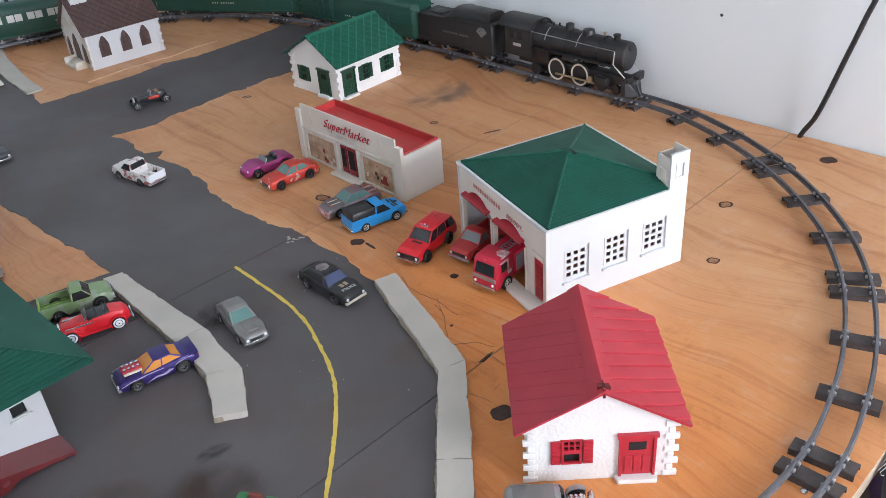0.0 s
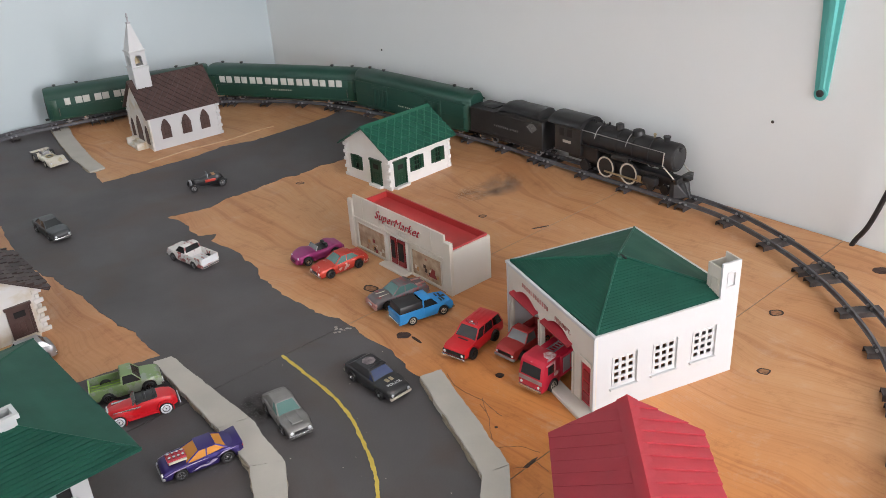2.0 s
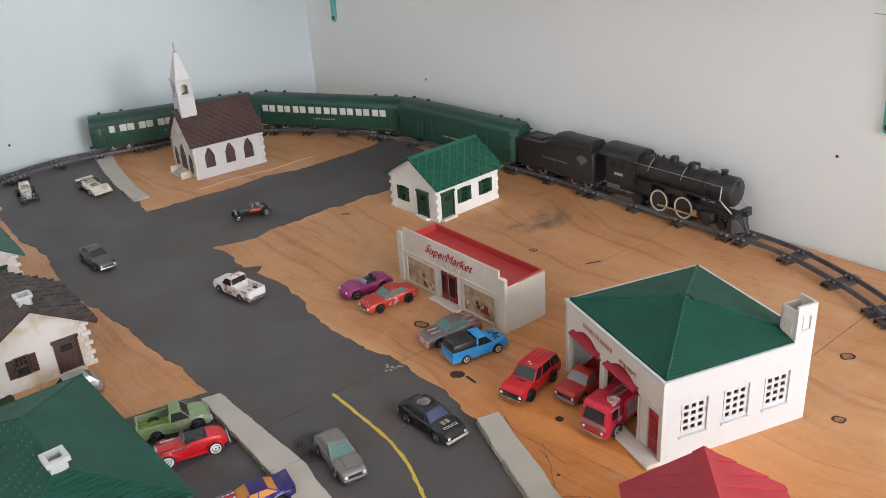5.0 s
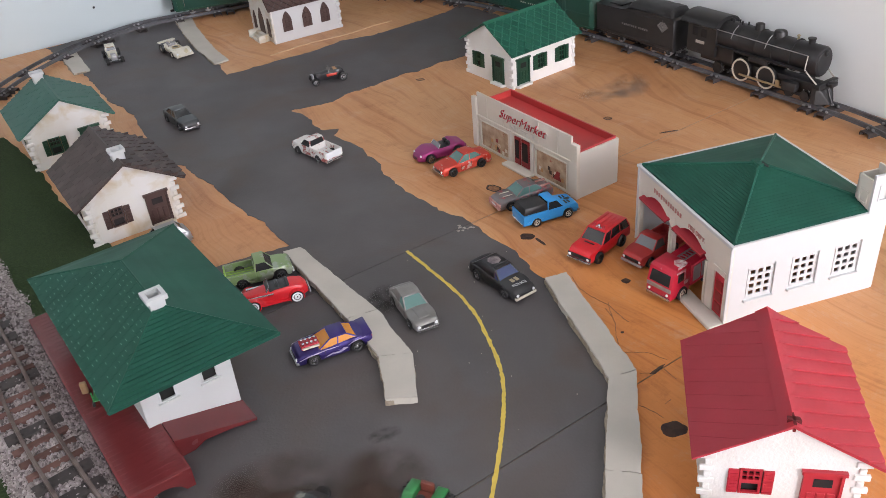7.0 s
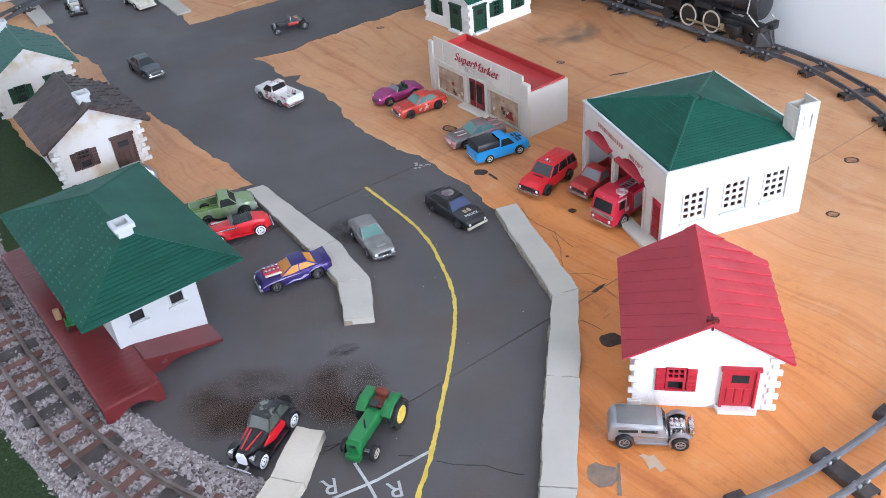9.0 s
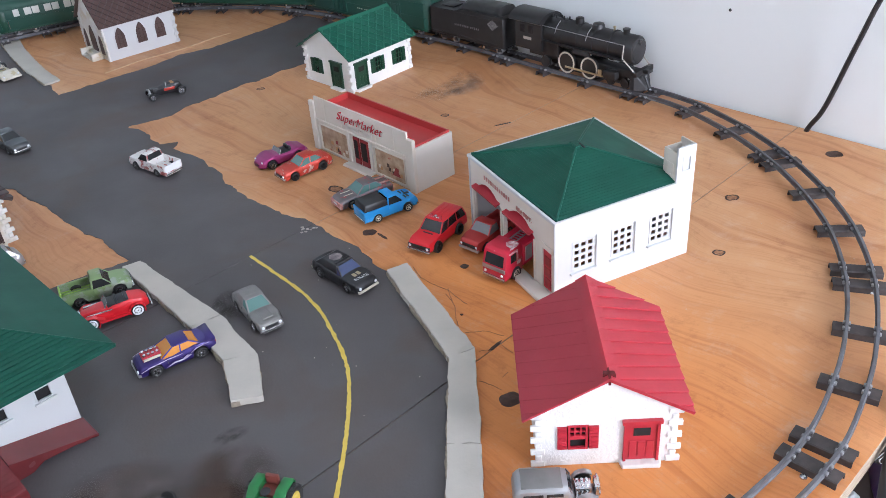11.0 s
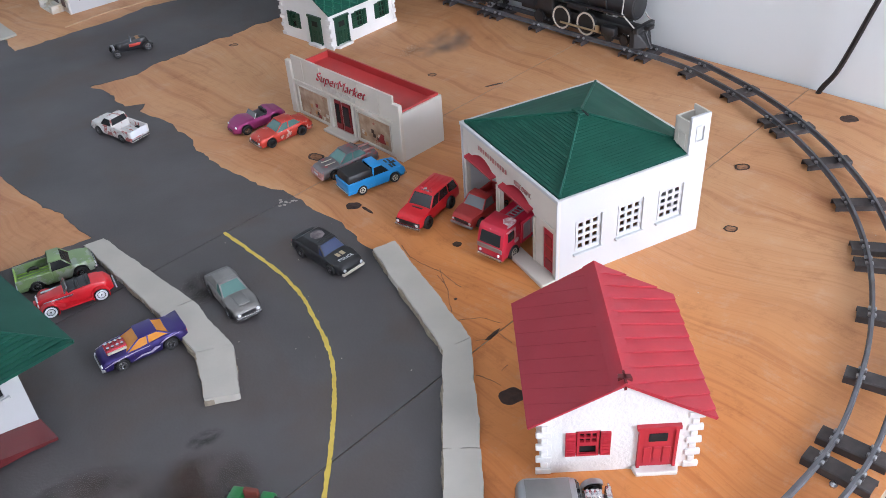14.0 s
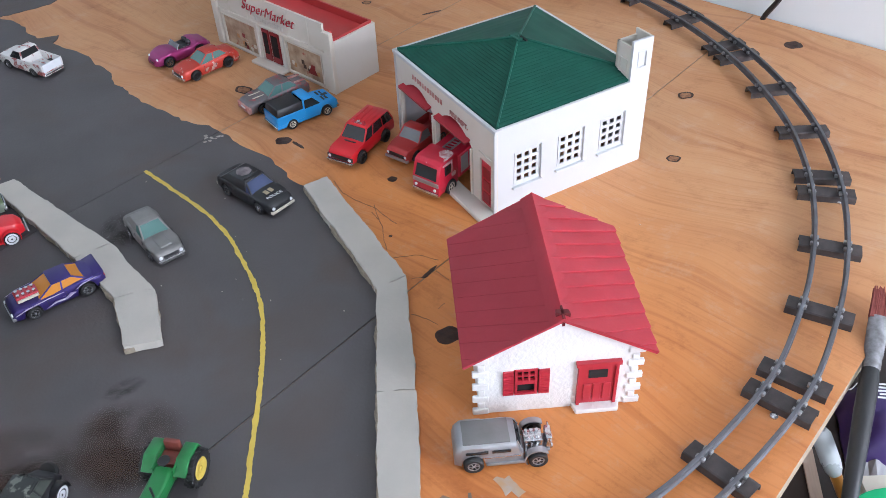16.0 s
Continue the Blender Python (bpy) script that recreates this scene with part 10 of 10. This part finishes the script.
for k in range(25):
    x = -PW / 2 + PW * k / 24
    z = 0.006 + 0.0022 * math.sin(k * 1.9)
    rings.append([(x, -PD / 2 - 0.009, z * 0.5), (x, -PD / 2 - 0.009, z * 0.5 + 0.0008), (x, -PD / 2 + 0.004, z + 0.0008), (x, -PD / 2 + 0.004, z)])
loft(bm, rings)
part("crimped_edge", bm, GREY_METAL, pk, "crinkled silver seam of the packet")

br = thing("paintbrush", Matrix.Translation((0.346, 0.508, 0.0085)), "flat paintbrush with reddish bristles and black handle", "brush")
d = Vector((-0.059, -0.109, -0.042)).normalized()
q = d.to_track_quat("Z", "Y").to_matrix().to_4x4()
bm = bmesh.new()
for k in range(46):
    a, b = -0.0062 + 0.0124 * (k % 12) / 11, -0.0024 + 0.0016 * (k // 12)
    rod(bm, (a, b, 0.002), (a * 1.02 + 0.0006 * math.sin(k * 7.0), b * 0.8, -0.024 - 0.002 * math.sin(k * 3.3)), 0.0008, 4, 0.0004)
bm.transform(q)
part("bristles", bm, material("red_bristle", (0.26, 0.060, 0.045), 0.8, second=(0.14, 0.03, 0.028), scale=220), br)
bm = bmesh.new()
loft(bm, [[(math.cos(a) * wx, math.sin(a) * wy, z) for a in (i * math.pi / 8 for i in range(16))] for wx, wy, z in ((0.0070, 0.0036, 0.0), (0.0071, 0.0040, 0.012), (0.0066, 0.0050, 0.030), (0.0062, 0.0058, 0.034), (0.0064, 0.0060, 0.036), (0.0060, 0.0058, 0.043))])
bm.transform(q)
part("ferrule", bm, material("worn_steel", (0.33, 0.33, 0.34), 0.5, 0.6, second=(0.16, 0.15, 0.15), scale=180, amount=0.9), br, "worn steel ferrule", smooth=True)
bm = bmesh.new()
lathe(bm, [(0.0056, 0.042), (0.0066, 0.050), (0.0068, 0.075), (0.0060, 0.115), (0.0048, 0.150), (0.002, 0.156)], (0, 0, 0), "z", 14)
bm.transform(q)
part("handle", bm, BLACK_PL, br, smooth=True)

pip = thing("pipette", Matrix.Translation((0.2845, 0.4405, -0.032)), "translucent plastic dropper bulb with amber tip", "pipette")
q = Vector((0.013, -0.014, -0.032)).normalized().to_track_quat("Z", "Y").to_matrix().to_4x4()
bm = bmesh.new()
lathe(bm, [(0.0006, -0.0070), (0.0044, -0.0056), (0.0066, -0.0012), (0.0068, 0.005), (0.0068, 0.022), (0.0060, 0.029), (0.0044, 0.033)], (0, 0, 0), "z", 18)
bm.transform(q)
part("bulb", bm, material("milky_plastic", (0.56, 0.60, 0.61), 0.28, glass=0.2), pip, smooth=True)
bm = bmesh.new()
lathe(bm, [(0.0042, 0.0328), (0.0040, 0.052), (0.0020, 0.0560)], (0, 0, 0), "z", 14)
bm.transform(q)
part("tip", bm, material("amber_liquid", (0.42, 0.17, 0.03), 0.3), pip, smooth=True)

lid = thing("paint_lid", pose(0.312, 0.357, -0.0945), "bright green round plastic lid", "lid")
bm = bmesh.new()
lathe(bm, [(0.0445, 0.0), (0.046, 0.002), (0.046, 0.050), (0.0445, 0.0535), (0.040, 0.0545), (0.001, 0.0545)], (0, 0, 0), "z", 40)
part("cap", bm, material("bright_green_lid", (0.010, 0.44, 0.16), 0.35, second=(0.012, 0.38, 0.14), scale=40), lid, smooth=True)

stick = thing("craft_stick", pose(0.2955, 0.446, -0.0945, 0, 0, 77), "flat pale wooden craft stick", "stick")
bm = bmesh.new()
n = 10
ends = [(0.055 + 0.0045 * math.cos(a), 0.0045 * math.sin(a)) for a in (-math.pi / 2 + math.pi * k / n for k in range(n + 1))]
prism(bm, ends + [(-x, -y) for x, y in ends], 0.0, 0.002, "z")
part("blade", bm, material("pale_birch", (0.56, 0.45, 0.36), 0.6, second=(0.48, 0.37, 0.28), scale=60, stretch=(1, 12, 1)), stick)

card = thing("card_box", pose(0.332, 0.414, -0.0945, 0, 0, -4), "small cream card box beside the green lid", "box")
part("carton", boxed((0.042, 0.020, 0.032), (0, 0, 0.0162), 0.0012), CREAM_PL, card)
part("flap", boxed((0.041, 0.0195, 0.0006), (0, 0, 0.0326), 0.0), KERB_CREAM, card)
clip = thing("paper_clip", pose(0.350, 0.513, -0.0660, 0, 0, 36), "bent steel paper clip lying on the packet", "paper clip")
bm = bmesh.new()
pts = [(-0.013, 0.0035, 0), (0.010, 0.0035, 0), (0.0135, 0.0, 0), (0.010, -0.0035, 0), (-0.010, -0.0035, 0), (-0.0125, -0.0012, 0), (-0.010, 0.0012, 0), (0.007, 0.0012, 0)]
for a, b in zip(pts, pts[1:]):
    rod(bm, a, b, 0.0005, 6)
part("wire", bm, CHROME, clip)

# cracks and splits in the plywood between the pavement and the houses
SPLIT = material("wood_split", (0.22, 0.100, 0.046), 0.7, second=(0.36, 0.175, 0.08), scale=260, amount=1.0)
for n, (pts, w) in enumerate((([(-0.050, 0.745), (-0.042, 0.725), (-0.030, 0.713), (-0.015, 0.700), (-0.006, 0.687), (0.004, 0.674)], 0.0011), ([(-0.015, 0.703), (-0.012, 0.684), (-0.009, 0.672), (-0.007, 0.653), (-0.006, 0.641)], 0.0010), ([(-0.018, 0.693), (-0.010, 0.678)], 0.0008),
                              ([(-0.001, 0.630), (0.020, 0.630), (0.036, 0.622)], 0.0007), ([(0.032, 0.609), (0.042, 0.597)], 0.0008), ([(0.010, 0.562), (0.021, 0.556), (0.029, 0.549)], 0.0008), ([(0.031, 0.565), (0.036, 0.571)], 0.0006), ([(0.012, 0.602), (0.022, 0.603)], 0.0006))):
    crack = part("wood_split", ribbon(ragged(pts, 0.003, 0.0012, 60 + n, False), w * 0.75, -0.0002, 0.00025, 0.9, 60 + n), SPLIT)
    tagged(crack, "thin dark split along the plywood grain", "crack", "splits in the plywood", "structure")
ob = part("wood_split", slab(ragged([(0.020, 0.602), (0.025, 0.6025), (0.031, 0.610), (0.034, 0.616), (0.028, 0.612), (0.023, 0.606)], 0.002, 0.0006, 71), -0.0002, 0.00035), KNOT)
tagged(ob, "short dark gouge in the plywood", "crack", "splits in the plywood", "structure")
